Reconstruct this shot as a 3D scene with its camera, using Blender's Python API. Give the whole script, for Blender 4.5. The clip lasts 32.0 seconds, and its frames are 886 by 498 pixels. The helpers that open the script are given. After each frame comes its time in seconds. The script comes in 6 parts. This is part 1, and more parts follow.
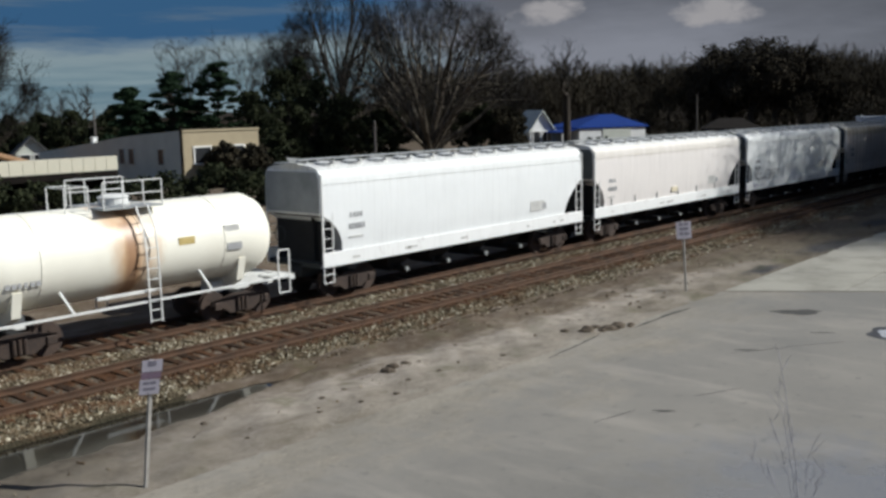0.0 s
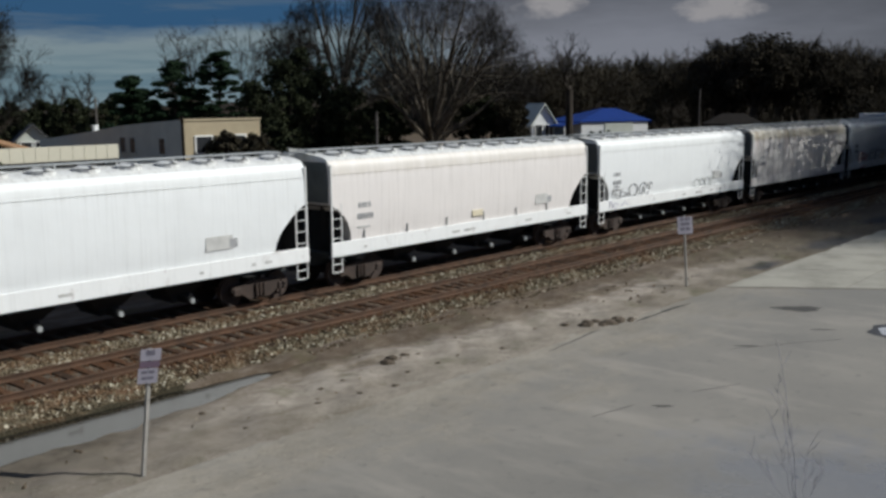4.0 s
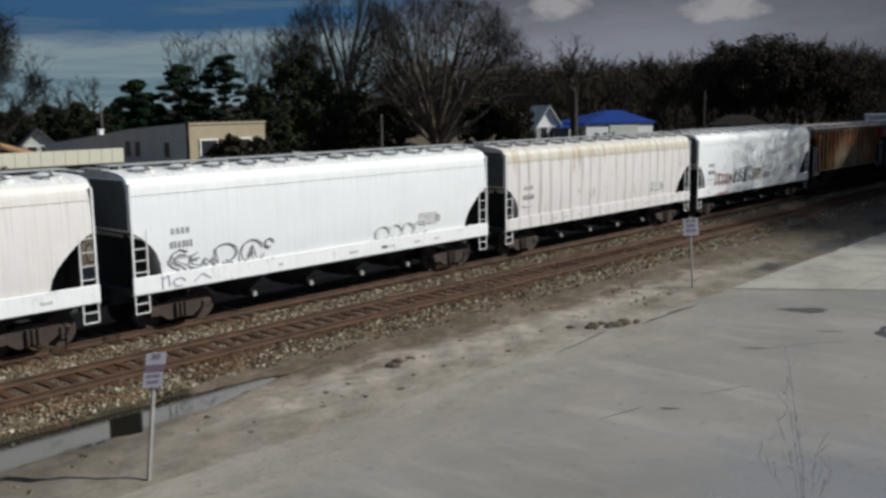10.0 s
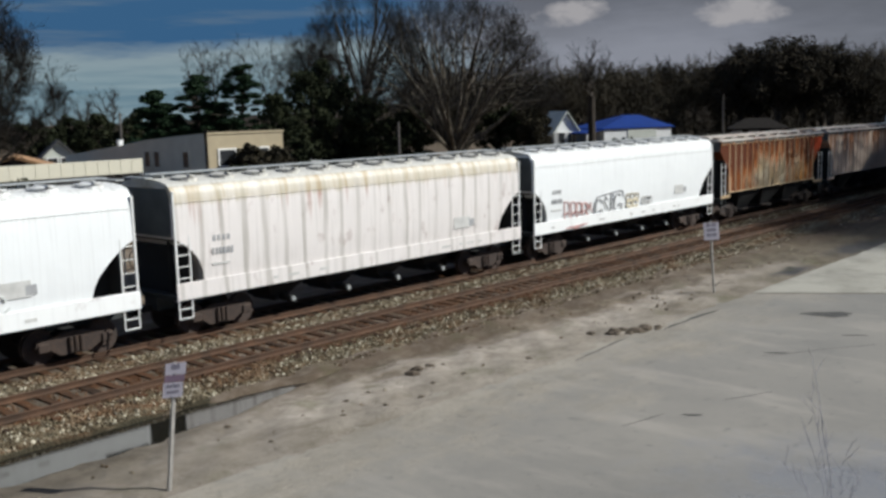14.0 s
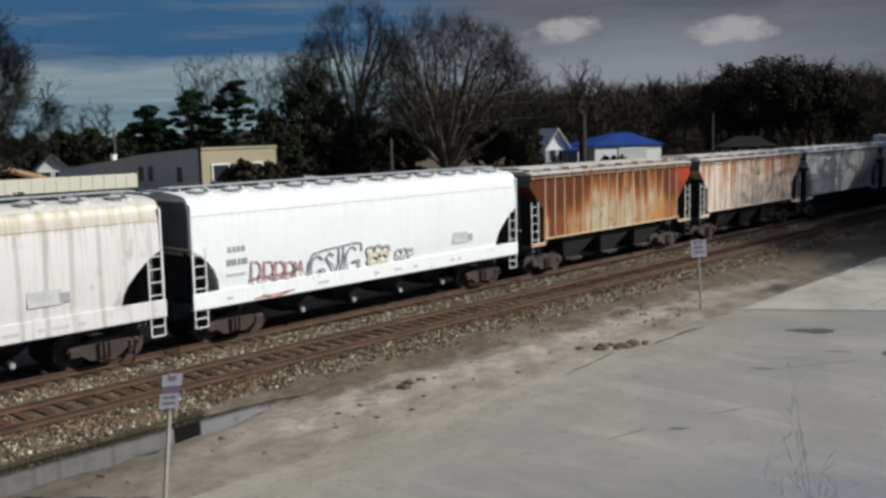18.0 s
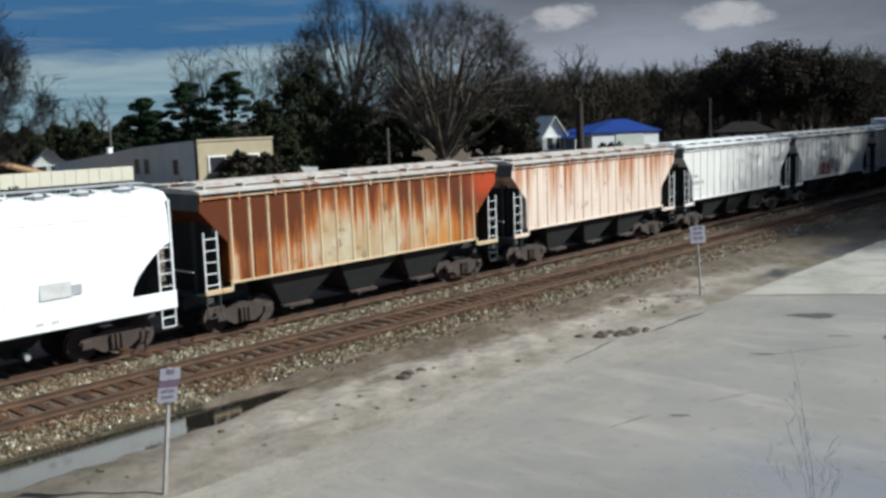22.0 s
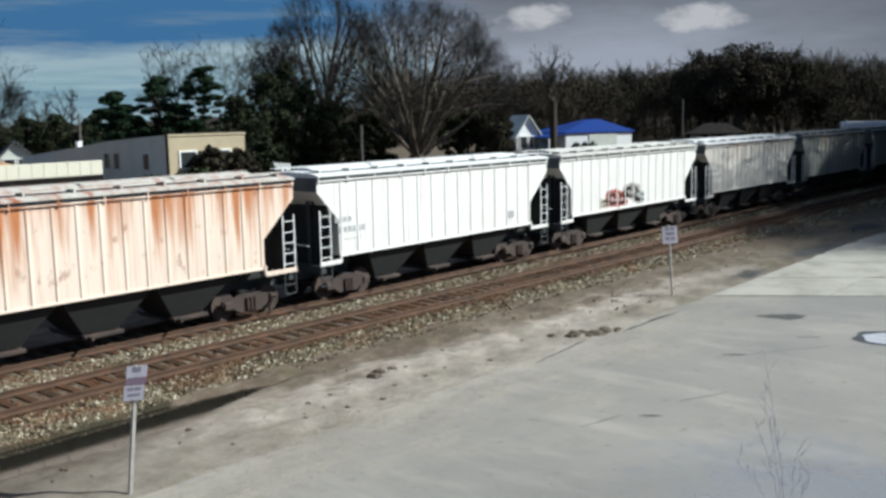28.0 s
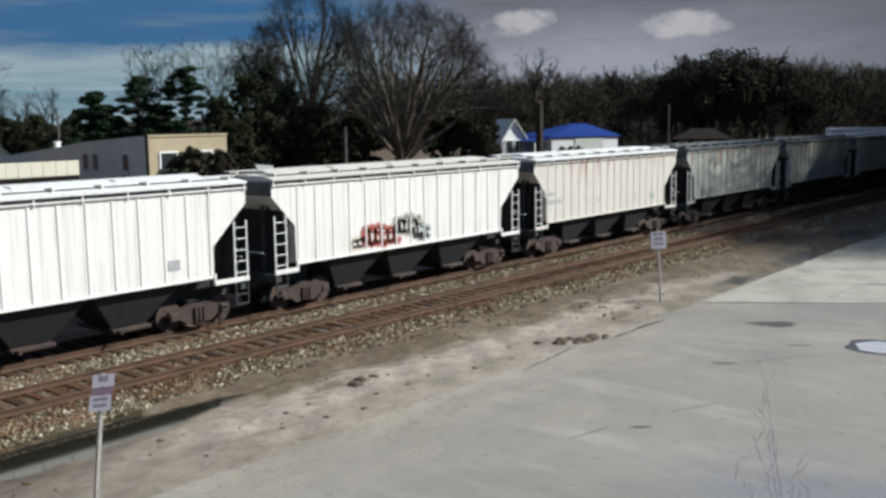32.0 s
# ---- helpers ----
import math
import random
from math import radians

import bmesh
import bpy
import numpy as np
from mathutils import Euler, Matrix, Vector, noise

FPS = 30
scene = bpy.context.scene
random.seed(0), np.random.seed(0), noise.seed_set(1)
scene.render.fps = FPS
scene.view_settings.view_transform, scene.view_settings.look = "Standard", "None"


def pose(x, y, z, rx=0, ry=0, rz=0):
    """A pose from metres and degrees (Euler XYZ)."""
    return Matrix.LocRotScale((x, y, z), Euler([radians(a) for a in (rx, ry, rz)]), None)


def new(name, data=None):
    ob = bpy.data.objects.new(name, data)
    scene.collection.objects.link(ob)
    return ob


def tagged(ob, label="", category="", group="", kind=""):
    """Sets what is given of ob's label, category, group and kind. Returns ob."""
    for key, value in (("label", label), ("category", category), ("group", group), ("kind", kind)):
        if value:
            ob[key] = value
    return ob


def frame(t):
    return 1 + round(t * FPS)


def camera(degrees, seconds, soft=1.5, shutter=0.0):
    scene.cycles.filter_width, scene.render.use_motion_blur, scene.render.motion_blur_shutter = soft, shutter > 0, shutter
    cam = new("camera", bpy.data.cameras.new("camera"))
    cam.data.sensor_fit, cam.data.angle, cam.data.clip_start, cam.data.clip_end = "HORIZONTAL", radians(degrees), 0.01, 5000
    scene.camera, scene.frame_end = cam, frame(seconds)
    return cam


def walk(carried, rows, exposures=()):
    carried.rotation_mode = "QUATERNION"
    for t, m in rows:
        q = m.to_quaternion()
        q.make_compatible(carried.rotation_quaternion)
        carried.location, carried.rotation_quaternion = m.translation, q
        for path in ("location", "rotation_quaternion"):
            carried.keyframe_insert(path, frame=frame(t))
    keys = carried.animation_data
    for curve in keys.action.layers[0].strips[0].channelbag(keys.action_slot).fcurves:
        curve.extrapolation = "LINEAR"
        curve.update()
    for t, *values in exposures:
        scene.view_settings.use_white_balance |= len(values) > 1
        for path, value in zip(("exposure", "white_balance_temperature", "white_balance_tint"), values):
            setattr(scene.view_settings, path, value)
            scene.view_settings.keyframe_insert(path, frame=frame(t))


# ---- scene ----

# camera: seconds, yaw, pitch, roll, metres forward along its axis from the mast at (0, 0, 6.35)
PATH = [
    (0, -48.84, -8.17, 1.29, 0.31),
    (0.5, -48.84, -8.29, 1.41, 0.34),
    (1, -48.92, -8.30, 1.26, 0.37),
    (1.5, -48.56, -8.46, 1.21, 0.30),
    (2, -48.58, -8.66, 0.92, 0.32),
    (2.5, -48.88, -8.86, 0.84, 0.34),
    (3, -48.72, -8.71, 0.51, 0.31),
    (3.5, -48.76, -8.65, 0.66, 0.38),
    (5.5, -48.25, -8.43, 0.25, 0.26),
    (6, -47.96, -8.16, 0.22, 0.23),
    (6.5, -47.59, -8.15, 0.22, 0.33),
    (7, -47.86, -7.99, 0.30, 0.32),
    (7.5, -47.95, -8.08, 0.54, 0.37),
    (8, -47.94, -8.02, 0.70, 0.39),
    (8.5, -48.06, -7.96, 0.80, 0.38),
    (9, -49.32, -7.82, 0.46, 0.46),
    (9.5, -48.61, -8.40, 0.54, 0.40),
    (10, -48.44, -8.46, 0.89, 0.42),
    (10.5, -48.20, -7.50, 1.67, 0.36),
    (11, -49.59, -6.43, 1.73, 0.42),
    (11.5, -48.62, -6.76, 1.85, 0.41),
    (12, -48.31, -7.35, 1.27, 0.45),
    (12.5, -47.92, -7.68, 1.10, 0.54),
    (13, -47.97, -7.48, 1.17, 0.50),
    (13.5, -47.15, -8.13, 1.50, 0.66),
    (14, -47.43, -8.03, 1.60, 0.53),
    (14.5, -47.42, -7.26, 1.65, 0.55),
    (16.5, -48.06, -6.63, 1.80, 0.05),
    (17, -48.14, -6.91, 1.46, 0.04),
    (17.5, -48.40, -6.57, 1.21, 0.01),
    (18, -47.89, -7.11, 1.22, 0.06),
    (18.5, -47.84, -7.29, 1.14, 0.04),
    (19, -47.96, -7.33, 1.44, -0.06),
    (19.5, -48.14, -7.78, 1.74, 0.06),
    (20, -48.43, -7.52, 1.74, 0.08),
    (20.5, -48.42, -7.69, 1.59, 0.07),
    (21, -48.24, -8.02, 1.64, 0.11),
    (21.5, -48.21, -8.07, 1.45, 0.07),
    (22, -48.09, -7.75, 1.94, 0.20),
    (22.5, -48.44, -7.87, 1.94, 0.17),
    (23, -48.65, -7.86, 1.84, 0.25),
    (23.5, -48.89, -7.45, 1.69, 0.10),
    (24, -49.13, -7.34, 1.89, 0.09),
    (24.5, -49.15, -7.50, 1.75, 0.10),
    (25, -49.17, -7.33, 1.69, 0.17),
    (25.5, -49.29, -7.38, 1.60, 0.17),
    (27.5, -49.69, -7.62, 1.28, 0.38),
    (28, -49.62, -7.90, 1.20, 0.35),
    (28.5, -49.74, -8.06, 1.01, 0.49),
    (29, -50.57, -7.97, 0.83, 0.44),
    (29.5, -50.40, -7.64, 0.84, 0.45),
    (30, -50.27, -7.83, 0.88, 0.60),
    (30.5, -49.99, -8.07, 0.87, 0.42),
    (31, -49.61, -8.26, 0.90, 0.51),
    (31.5, -49.31, -6.99, 0.95, 0.30),
    (32, -50.48, -7.67, 0.77, 1.13),
]
EYE = Vector((0, 0, 6.353))


def cam_pose(yaw, pitch, roll, ahead):
    m = pose(0, 0, 0, 90 + pitch, roll, yaw)
    return Matrix.Translation(EYE - ahead * m.col[2].to_3d()) @ m


EXPOSURES = [(0, 0.22, 6260, 6.0), (3, 0.07, 6260, 6.0), (6, -0.01, 6260, 6.0), (9, 0.04, 6260, 6.0), (13, 0.31, 6260, 6.0), (17, 0.39, 6260, 6.0), (19, 0.22, 6260, 6.0), (21, 0.48, 6070, 3.5), (23, 0.85, 5970, 2.0), (25, 0.93, 5870, 0.5), (28, 0.83, 5980, 2.0), (30, 0.67, 6080, 3.5), (31, 0.61, 6080, 3.5), (32, 0.67, 6180, 5.0)]
cam = camera(49.52, 32.0, soft=3.0)
walk(cam, [(t, cam_pose(*v)) for t, *v in PATH], exposures=EXPOSURES)

# how far the train has rolled, in metres, by the second
ROLLED = [(0, 66.37), (1, 70.46), (2, 74.48), (3, 78.69), (3.5, 80.78), (5.5, 88.94), (6, 90.95), (7, 95.07), (8, 99.15), (9, 103.22), (10, 107.23), (11, 111.32), (12, 115.36), (13, 119.39), (14, 123.36), (14.5, 125.45), (16.5, 133.49), (17, 135.50), (18, 139.44), (19, 143.33), (20, 147.56), (21, 151.56), (22, 155.52), (23, 159.50), (24, 163.49), (25, 167.45), (25.5, 169.41), (27.5, 177.32), (28, 179.30), (29, 183.14), (30, 187.02), (31, 191.15), (32, 195.12)]

# ---- light ----
SUN_AZ = math.atan2(0.70, -0.71)  # clockwise from +y
SUN_EL = radians(38.5)
world = bpy.data.worlds.new("sky")
scene.world = world
world.use_nodes = True
wn, wl = world.node_tree.nodes, world.node_tree.links
wn.clear()
w_out = wn.new("ShaderNodeOutputWorld")
w_bg = wn.new("ShaderNodeBackground")
w_sky = wn.new("ShaderNodeTexSky")
w_sky.sky_type, w_sky.sun_disc = "NISHITA", False
w_sky.sun_elevation, w_sky.sun_rotation = SUN_EL, SUN_AZ
w_sky.air_density, w_sky.dust_density, w_sky.ozone_density = 1.0, 0.25, 2.0
w_bg.inputs["Strength"].default_value = 0.046
# broken layers of cloud over the blue, whiter towards the horizon


def w_math(op, a, b=0.0):
    x = wn.new("ShaderNodeMath")
    x.operation = op
    for k, v in enumerate((a, b)):
        if isinstance(v, (int, float)):
            x.inputs[k].default_value = v
        else:
            wl.new(v, x.inputs[k])
    return x.outputs[0]


def w_range(v, lo, hi, a=0.0, b=1.0):
    x = wn.new("ShaderNodeMapRange")
    x.inputs["From Min"].default_value, x.inputs["From Max"].default_value = lo, hi
    x.inputs["To Min"].default_value, x.inputs["To Max"].default_value = a, b
    wl.new(v, x.inputs["Value"])
    return x.outputs["Result"]


def w_noise(scale, stretch, shift, detail=7, rough=0.56):
    mp = wn.new("ShaderNodeMapping")
    mp.inputs["Scale"].default_value, mp.inputs["Location"].default_value = stretch, shift
    wl.new(w_tc.outputs["Generated"], mp.inputs["Vector"])
    t = wn.new("ShaderNodeTexNoise")
    t.inputs["Scale"].default_value, t.inputs["Detail"].default_value, t.inputs["Roughness"].default_value = scale, detail, rough
    wl.new(mp.outputs["Vector"], t.inputs["Vector"])
    return t.outputs["Fac"]


def w_mix(fac, a, b, mode="MIX"):
    x = wn.new("ShaderNodeMixRGB")
    x.blend_type = mode
    for v, s in ((fac, "Fac"), (a, "Color1"), (b, "Color2")):
        if isinstance(v, (int, float)):
            x.inputs[s].default_value = v
        elif isinstance(v, tuple):
            x.inputs[s].default_value = (*v, 1)
        else:
            wl.new(v, x.inputs[s])
    return x.outputs["Color"]


w_tc = wn.new("ShaderNodeTexCoord")
w_sep = wn.new("ShaderNodeSeparateXYZ")
wl.new(w_tc.outputs["Generated"], w_sep.inputs[0])
up = w_sep.outputs["Z"]
blue = w_mix(1.0, w_sky.outputs["Color"], (0.50, 0.80, 1.18), "MULTIPLY")
layers = w_noise(1.9, (1.0, 1.0, 7.0), (0.45, 0.2, 0.1))
wisps = w_noise(5.0, (1.0, 1.0, 9.0), (2.0, 0.7, 0.4))
cover = w_math("ADD", w_range(layers, 0.46, 0.62, 0.0, 0.85), w_range(wisps, 0.55, 0.75, 0.0, 0.4))
cover = w_math("MAXIMUM", w_math("ADD", cover, w_range(w_noise(0.9, (1.0, 1.0, 1.5), (0.3, 1.9, 0.2), 2), 0.40, 0.60, -0.2, 0.25)), 0.0)
cover = w_math("ADD", cover, w_range(w_sep.outputs["X"], 0.45, 0.90, -0.12, 0.22))
cover = w_math("MINIMUM", w_math("ADD", w_math("MAXIMUM", cover, 0.0), w_range(up, 0.20, 0.03, 0.0, 0.55)), 0.92)
shade = w_noise(3.2, (1.0, 1.0, 8.0), (5.0, 3.0, 0.9))
cloud = w_mix(w_range(shade, 0.40, 0.62), (7.4, 7.6, 8.0), (2.5, 2.6, 2.9))
high_sky = w_mix(cover, blue, cloud)
# low over the town: deep blue in the north, a pale bank under it, grey overcast in the east with two white puffs
bearing = w_math("MULTIPLY", w_math("ARCTAN2", w_sep.outputs["X"], w_sep.outputs["Y"]), 57.2958)
lift = w_math("MULTIPLY", w_math("ARCSINE", up), 57.2958)
ragged = w_range(w_noise(9.0, (1.0, 1.0, 5.0), (1.0, 4.0, 2.0), 6, 0.6), 0.25, 0.75, -1.0, 1.0)
broad = w_range(w_noise(3.0, (1.0, 1.0, 6.0), (3.0, 1.0, 0.6), 5), 0.25, 0.75, -1.0, 1.0)
fluff = w_range(w_noise(26.0, (1.0, 1.0, 2.0), (2.0, 2.0, 5.0), 5, 0.6), 0.25, 0.75, -1.0, 1.0)
streaks = w_noise(6.0, (1.0, 1.0, 14.0), (0.4, 2.2, 1.0), 6, 0.6)
low_sky = w_mix(w_range(streaks, 0.48, 0.70, 0.0, 0.55), (0.95, 2.5, 5.0), (3.6, 4.5, 5.4))
rim = w_math("ADD", w_math("SUBTRACT", lift, w_math("MULTIPLY", w_math("SUBTRACT", bearing, 25.0), 0.03)), w_math("MULTIPLY", ragged, 0.45))
bank = w_mix(w_range(streaks, 0.38, 0.66), (5.6, 7.2, 7.9), (3.2, 4.9, 6.0))
bank = w_mix(w_range(lift, 2.4, 3.8, 0.0, 0.8), bank, (6.0, 7.2, 7.8))
low_sky = w_mix(w_range(rim, 4.3, 3.5), low_sky, bank)
east = w_math("ADD", bearing, w_math("ADD", w_math("MULTIPLY", broad, 4.0), w_math("MULTIPLY", ragged, 1.5)))
veil = w_mix(w_range(w_math("ADD", lift, w_math("MULTIPLY", ragged, 0.8)), 6.6, 3.4), w_mix(w_range(broad, -0.5, 0.5), (2.3, 2.4, 2.9), (3.5, 3.5, 3.9)), (5.6, 5.7, 6.6))
veil = w_mix(w_range(east, 62.0, 78.0, 0.0, 0.7), veil, (1.5, 1.6, 1.9))
low_sky = w_mix(w_range(east, 44.0, 51.0), low_sky, veil)
for puff_at, puff_up, wide, tall in ((54.7, 5.55, 2.0, 0.72), (64.3, 5.15, 2.5, 0.72)):
    du = w_math("DIVIDE", w_math("SUBTRACT", bearing, puff_at), wide)
    dv = w_math("DIVIDE", w_math("SUBTRACT", lift, puff_up), tall)
    dist = w_math("ADD", w_math("ADD", w_math("MULTIPLY", du, du), w_math("MULTIPLY", dv, dv)), w_math("MULTIPLY", fluff, 1.0))
    low_sky = w_mix(w_range(dist, 1.1, 0.1, 0.0, 0.85), low_sky, (9.0, 8.4, 8.5))
low_sky = w_mix(1.0, low_sky, (0.76, 0.76, 0.76), "MULTIPLY")
wl.new(w_mix(w_range(lift, 7.5, 12.0), low_sky, high_sky), w_bg.inputs["Color"])
wl.new(w_bg.outputs["Background"], w_out.inputs["Surface"])

sun = new("sun", bpy.data.lights.new("sun", "SUN"))
sun.data.energy, sun.data.angle, sun.data.color = 4.9, radians(0.55), (1.0, 0.965, 0.92)
TO_SUN = Vector((math.sin(SUN_AZ) * math.cos(SUN_EL), math.cos(SUN_AZ) * math.cos(SUN_EL), math.sin(SUN_EL)))
sun.rotation_euler = (-TO_SUN).to_track_quat("-Z", "Y").to_euler()


# ---- materials ----
class Nodes:
    """A small writer of node materials."""

    def __init__(self, name, rough=0.8, metal=0.0, spec=0.5):
        self.m = bpy.data.materials.new(name)
        self.m.use_nodes = True
        self.n, self.l = self.m.node_tree.nodes, self.m.node_tree.links
        self.b = self.n["Principled BSDF"]
        self.b.inputs["Roughness"].default_value = rough
        self.b.inputs["Metallic"].default_value = metal
        self.b.inputs["Specular IOR Level"].default_value = spec
        self.tc = self.n.new("ShaderNodeTexCoord")

    def put(self, value, socket):
        if isinstance(value, (int, float)):
            socket.default_value = value
        elif isinstance(value, tuple):
            socket.default_value = (*value, 1) if len(value) == 3 and len(socket.default_value) == 4 else value
        else:
            self.l.new(value, socket)

    def noise(self, scale, detail=4, stretch=(1, 1, 1), rough=0.55, shift=(0, 0, 0)):
        mp = self.n.new("ShaderNodeMapping")
        mp.inputs["Scale"].default_value, mp.inputs["Location"].default_value = stretch, shift
        self.l.new(self.tc.outputs["Object"], mp.inputs["Vector"])
        t = self.n.new("ShaderNodeTexNoise")
        t.inputs["Scale"].default_value, t.inputs["Detail"].default_value, t.inputs["Roughness"].default_value = scale, detail, rough
        self.l.new(mp.outputs["Vector"], t.inputs["Vector"])
        return t.outputs["Fac"]

    def cells(self, scale, stretch=(1, 1, 1)):
        mp = self.n.new("ShaderNodeMapping")
        mp.inputs["Scale"].default_value = stretch
        self.l.new(self.tc.outputs["Object"], mp.inputs["Vector"])
        t = self.n.new("ShaderNodeTexVoronoi")
        t.inputs["Scale"].default_value = scale
        self.l.new(mp.outputs["Vector"], t.inputs["Vector"])
        return t

    def ramp(self, fac, lo, hi, a=0.0, b=1.0):
        r = self.n.new("ShaderNodeMapRange")
        r.inputs["From Min"].default_value, r.inputs["From Max"].default_value = lo, hi
        r.inputs["To Min"].default_value, r.inputs["To Max"].default_value = a, b
        self.put(fac, r.inputs["Value"])
        return r.outputs["Result"]

    def mix(self, fac, a, b, mode="MIX"):
        x = self.n.new("ShaderNodeMixRGB")
        x.blend_type = mode
        self.put(fac, x.inputs["Fac"])
        self.put(a, x.inputs["Color1"])
        self.put(b, x.inputs["Color2"])
        return x.outputs["Color"]

    def calc(self, op, a, b=0.0):
        x = self.n.new("ShaderNodeMath")
        x.operation = op
        self.put(a, x.inputs[0])
        self.put(b, x.inputs[1])
        return x.outputs[0]

    def axis(self, which):
        s = self.n.new("ShaderNodeSeparateXYZ")
        self.l.new(self.tc.outputs["Object"], s.inputs[0])
        return s.outputs[which]

    def steps(self, which, size):
        """One random number for each stretch of that length along an axis."""
        t = self.n.new("ShaderNodeTexWhiteNoise")
        t.noise_dimensions = "1D"
        self.put(self.calc("FLOOR", self.calc("DIVIDE", self.axis(which), size)), t.inputs["W"])
        return t.outputs["Value"]

    def each(self):
        return self.n.new("ShaderNodeObjectInfo").outputs["Random"]

    def island(self):
        return self.n.new("ShaderNodeNewGeometry").outputs["Random Per Island"]

    def end(self, color, rough=None, bump=None, depth=0.02, strength=0.6):
        self.put(color, self.b.inputs["Base Color"])
        if rough is not None:
            self.put(rough, self.b.inputs["Roughness"])
        if bump is not None:
            x = self.n.new("ShaderNodeBump")
            x.inputs["Strength"].default_value, x.inputs["Distance"].default_value = strength, depth
            self.put(bump, x.inputs["Height"])
            self.l.new(x.outputs["Normal"], self.b.inputs["Normal"])
        return self.m


def plain(name, color, rough=0.7, metal=0.0, vary=0.25, scale=3.0, depth=0.004, spec=0.5):
    k = Nodes(name, rough, metal, spec)
    n = k.noise(scale, 5)
    fine = k.noise(scale * 14, 3)
    dark = tuple(c * (1 - vary) for c in color)
    c = k.mix(k.ramp(n, 0.3, 0.7), color, dark)
    c = k.mix(k.ramp(fine, 0.45, 0.75, 0, vary), c, tuple(c * 0.6 for c in color))
    return k.end(c, bump=fine, depth=depth)


def car_paint(name, color, rust=0.0, grime=0.3, bars=0.0, rust_color=(0.27, 0.075, 0.022), stain=(0.16, 0.13, 0.10), rough=0.55, ends=0.0, band=0.0, band_color=(0.40, 0.35, 0.26), panel=0.0):
    """Weathered wagon paint: long runs of dirt and rust down the side, worn patches, faint dents."""
    k = Nodes(name, rough)
    runs = k.noise(1.0, 6, (3.4, 1.2, 0.16), 0.6)
    thin = k.noise(1.0, 4, (11, 4, 0.35), 0.6, (3, 1, 0))
    big = k.noise(0.55, 4)
    c = k.mix(k.ramp(big, 0.35, 0.7, 0, 0.3), color, tuple(v * 0.8 for v in color))
    c = k.mix(k.ramp(thin, 0.5, 0.72, 0, grime), c, stain)
    if bars:
        wob = k.noise(1.3, 3, (1, 1, 0.12))
        wave = k.calc("SINE", k.calc("ADD", k.calc("MULTIPLY", k.axis("X"), 8.2), k.calc("MULTIPLY", wob, 5.0)))
        amount = k.ramp(k.noise(0.8, 3, (1, 1, 0.3), 0.5, (7, 0, 0)), 0.35, 0.65, 0.15, bars)
        c = k.mix(k.calc("MULTIPLY", k.ramp(wave, 0.62, 0.97), amount), c, stain)
    if rust:
        z = k.axis("Z")
        high = k.ramp(z, 1.7, 4.5, -0.13, 0.15)
        mask = k.calc("ADD", runs, high)
        if ends:
            mask = k.calc("ADD", mask, k.ramp(k.calc("ABSOLUTE", k.axis("X")), 2.0, 6.8, -0.10 * ends, 0.13 * ends))
        sheet = k.noise(1.0, 1, (1.05, 0.2, 0.05), 0.4, (4, 0, 0))
        mask = k.calc("ADD", mask, k.ramp(sheet, 0.35, 0.65, -0.09 * rust, 0.09 * rust))
        if panel:
            mask = k.calc("ADD", mask, k.ramp(k.steps("X", panel), 0, 1, -0.08, 0.08))
        c = k.mix(k.ramp(mask, 0.66 - 0.34 * rust, 0.86 - 0.30 * rust), c, rust_color)
        spots = k.noise(2.2, 5, (1, 1, 0.6), 0.6, (1, 5, 2))
        c = k.mix(k.ramp(spots, 0.60, 0.72, 0, min(1, 0.3 + rust)), c, tuple(v * 0.5 for v in rust_color))
    if band:
        # soot and pollen caught on the curve above the seam
        edge = k.ramp(k.calc("ADD", k.axis("Z"), k.ramp(thin, 0.3, 0.7, -0.10, 0.10)), 3.84, 3.98)
        c = k.mix(k.calc("MULTIPLY", edge, k.ramp(runs, 0.3, 0.65, 0.45 * band, band)), c, band_color)
    dent = k.noise(1.6, 2)
    return k.end(c, bump=dent, depth=0.03, strength=0.35)


def soil(k):
    """Trodden soil and grit where the lot runs out into the dirt."""
    c = k.mix(k.ramp(k.noise(0.8, 5, (0.6, 1.3, 1), 0.65, (5, 2, 0)), 0.38, 0.64), (0.262, 0.234, 0.178), (0.172, 0.150, 0.108))
    c = k.mix(k.ramp(k.noise(5.5, 5, rough=0.7, shift=(1, 4, 0)), 0.54, 0.68, 0, 0.55), c, (0.098, 0.082, 0.054))
    return k.mix(k.ramp(k.noise(13, 4, rough=0.7, shift=(4, 4, 0)), 0.55, 0.70, 0, 0.6), c, (0.380, 0.345, 0.270))


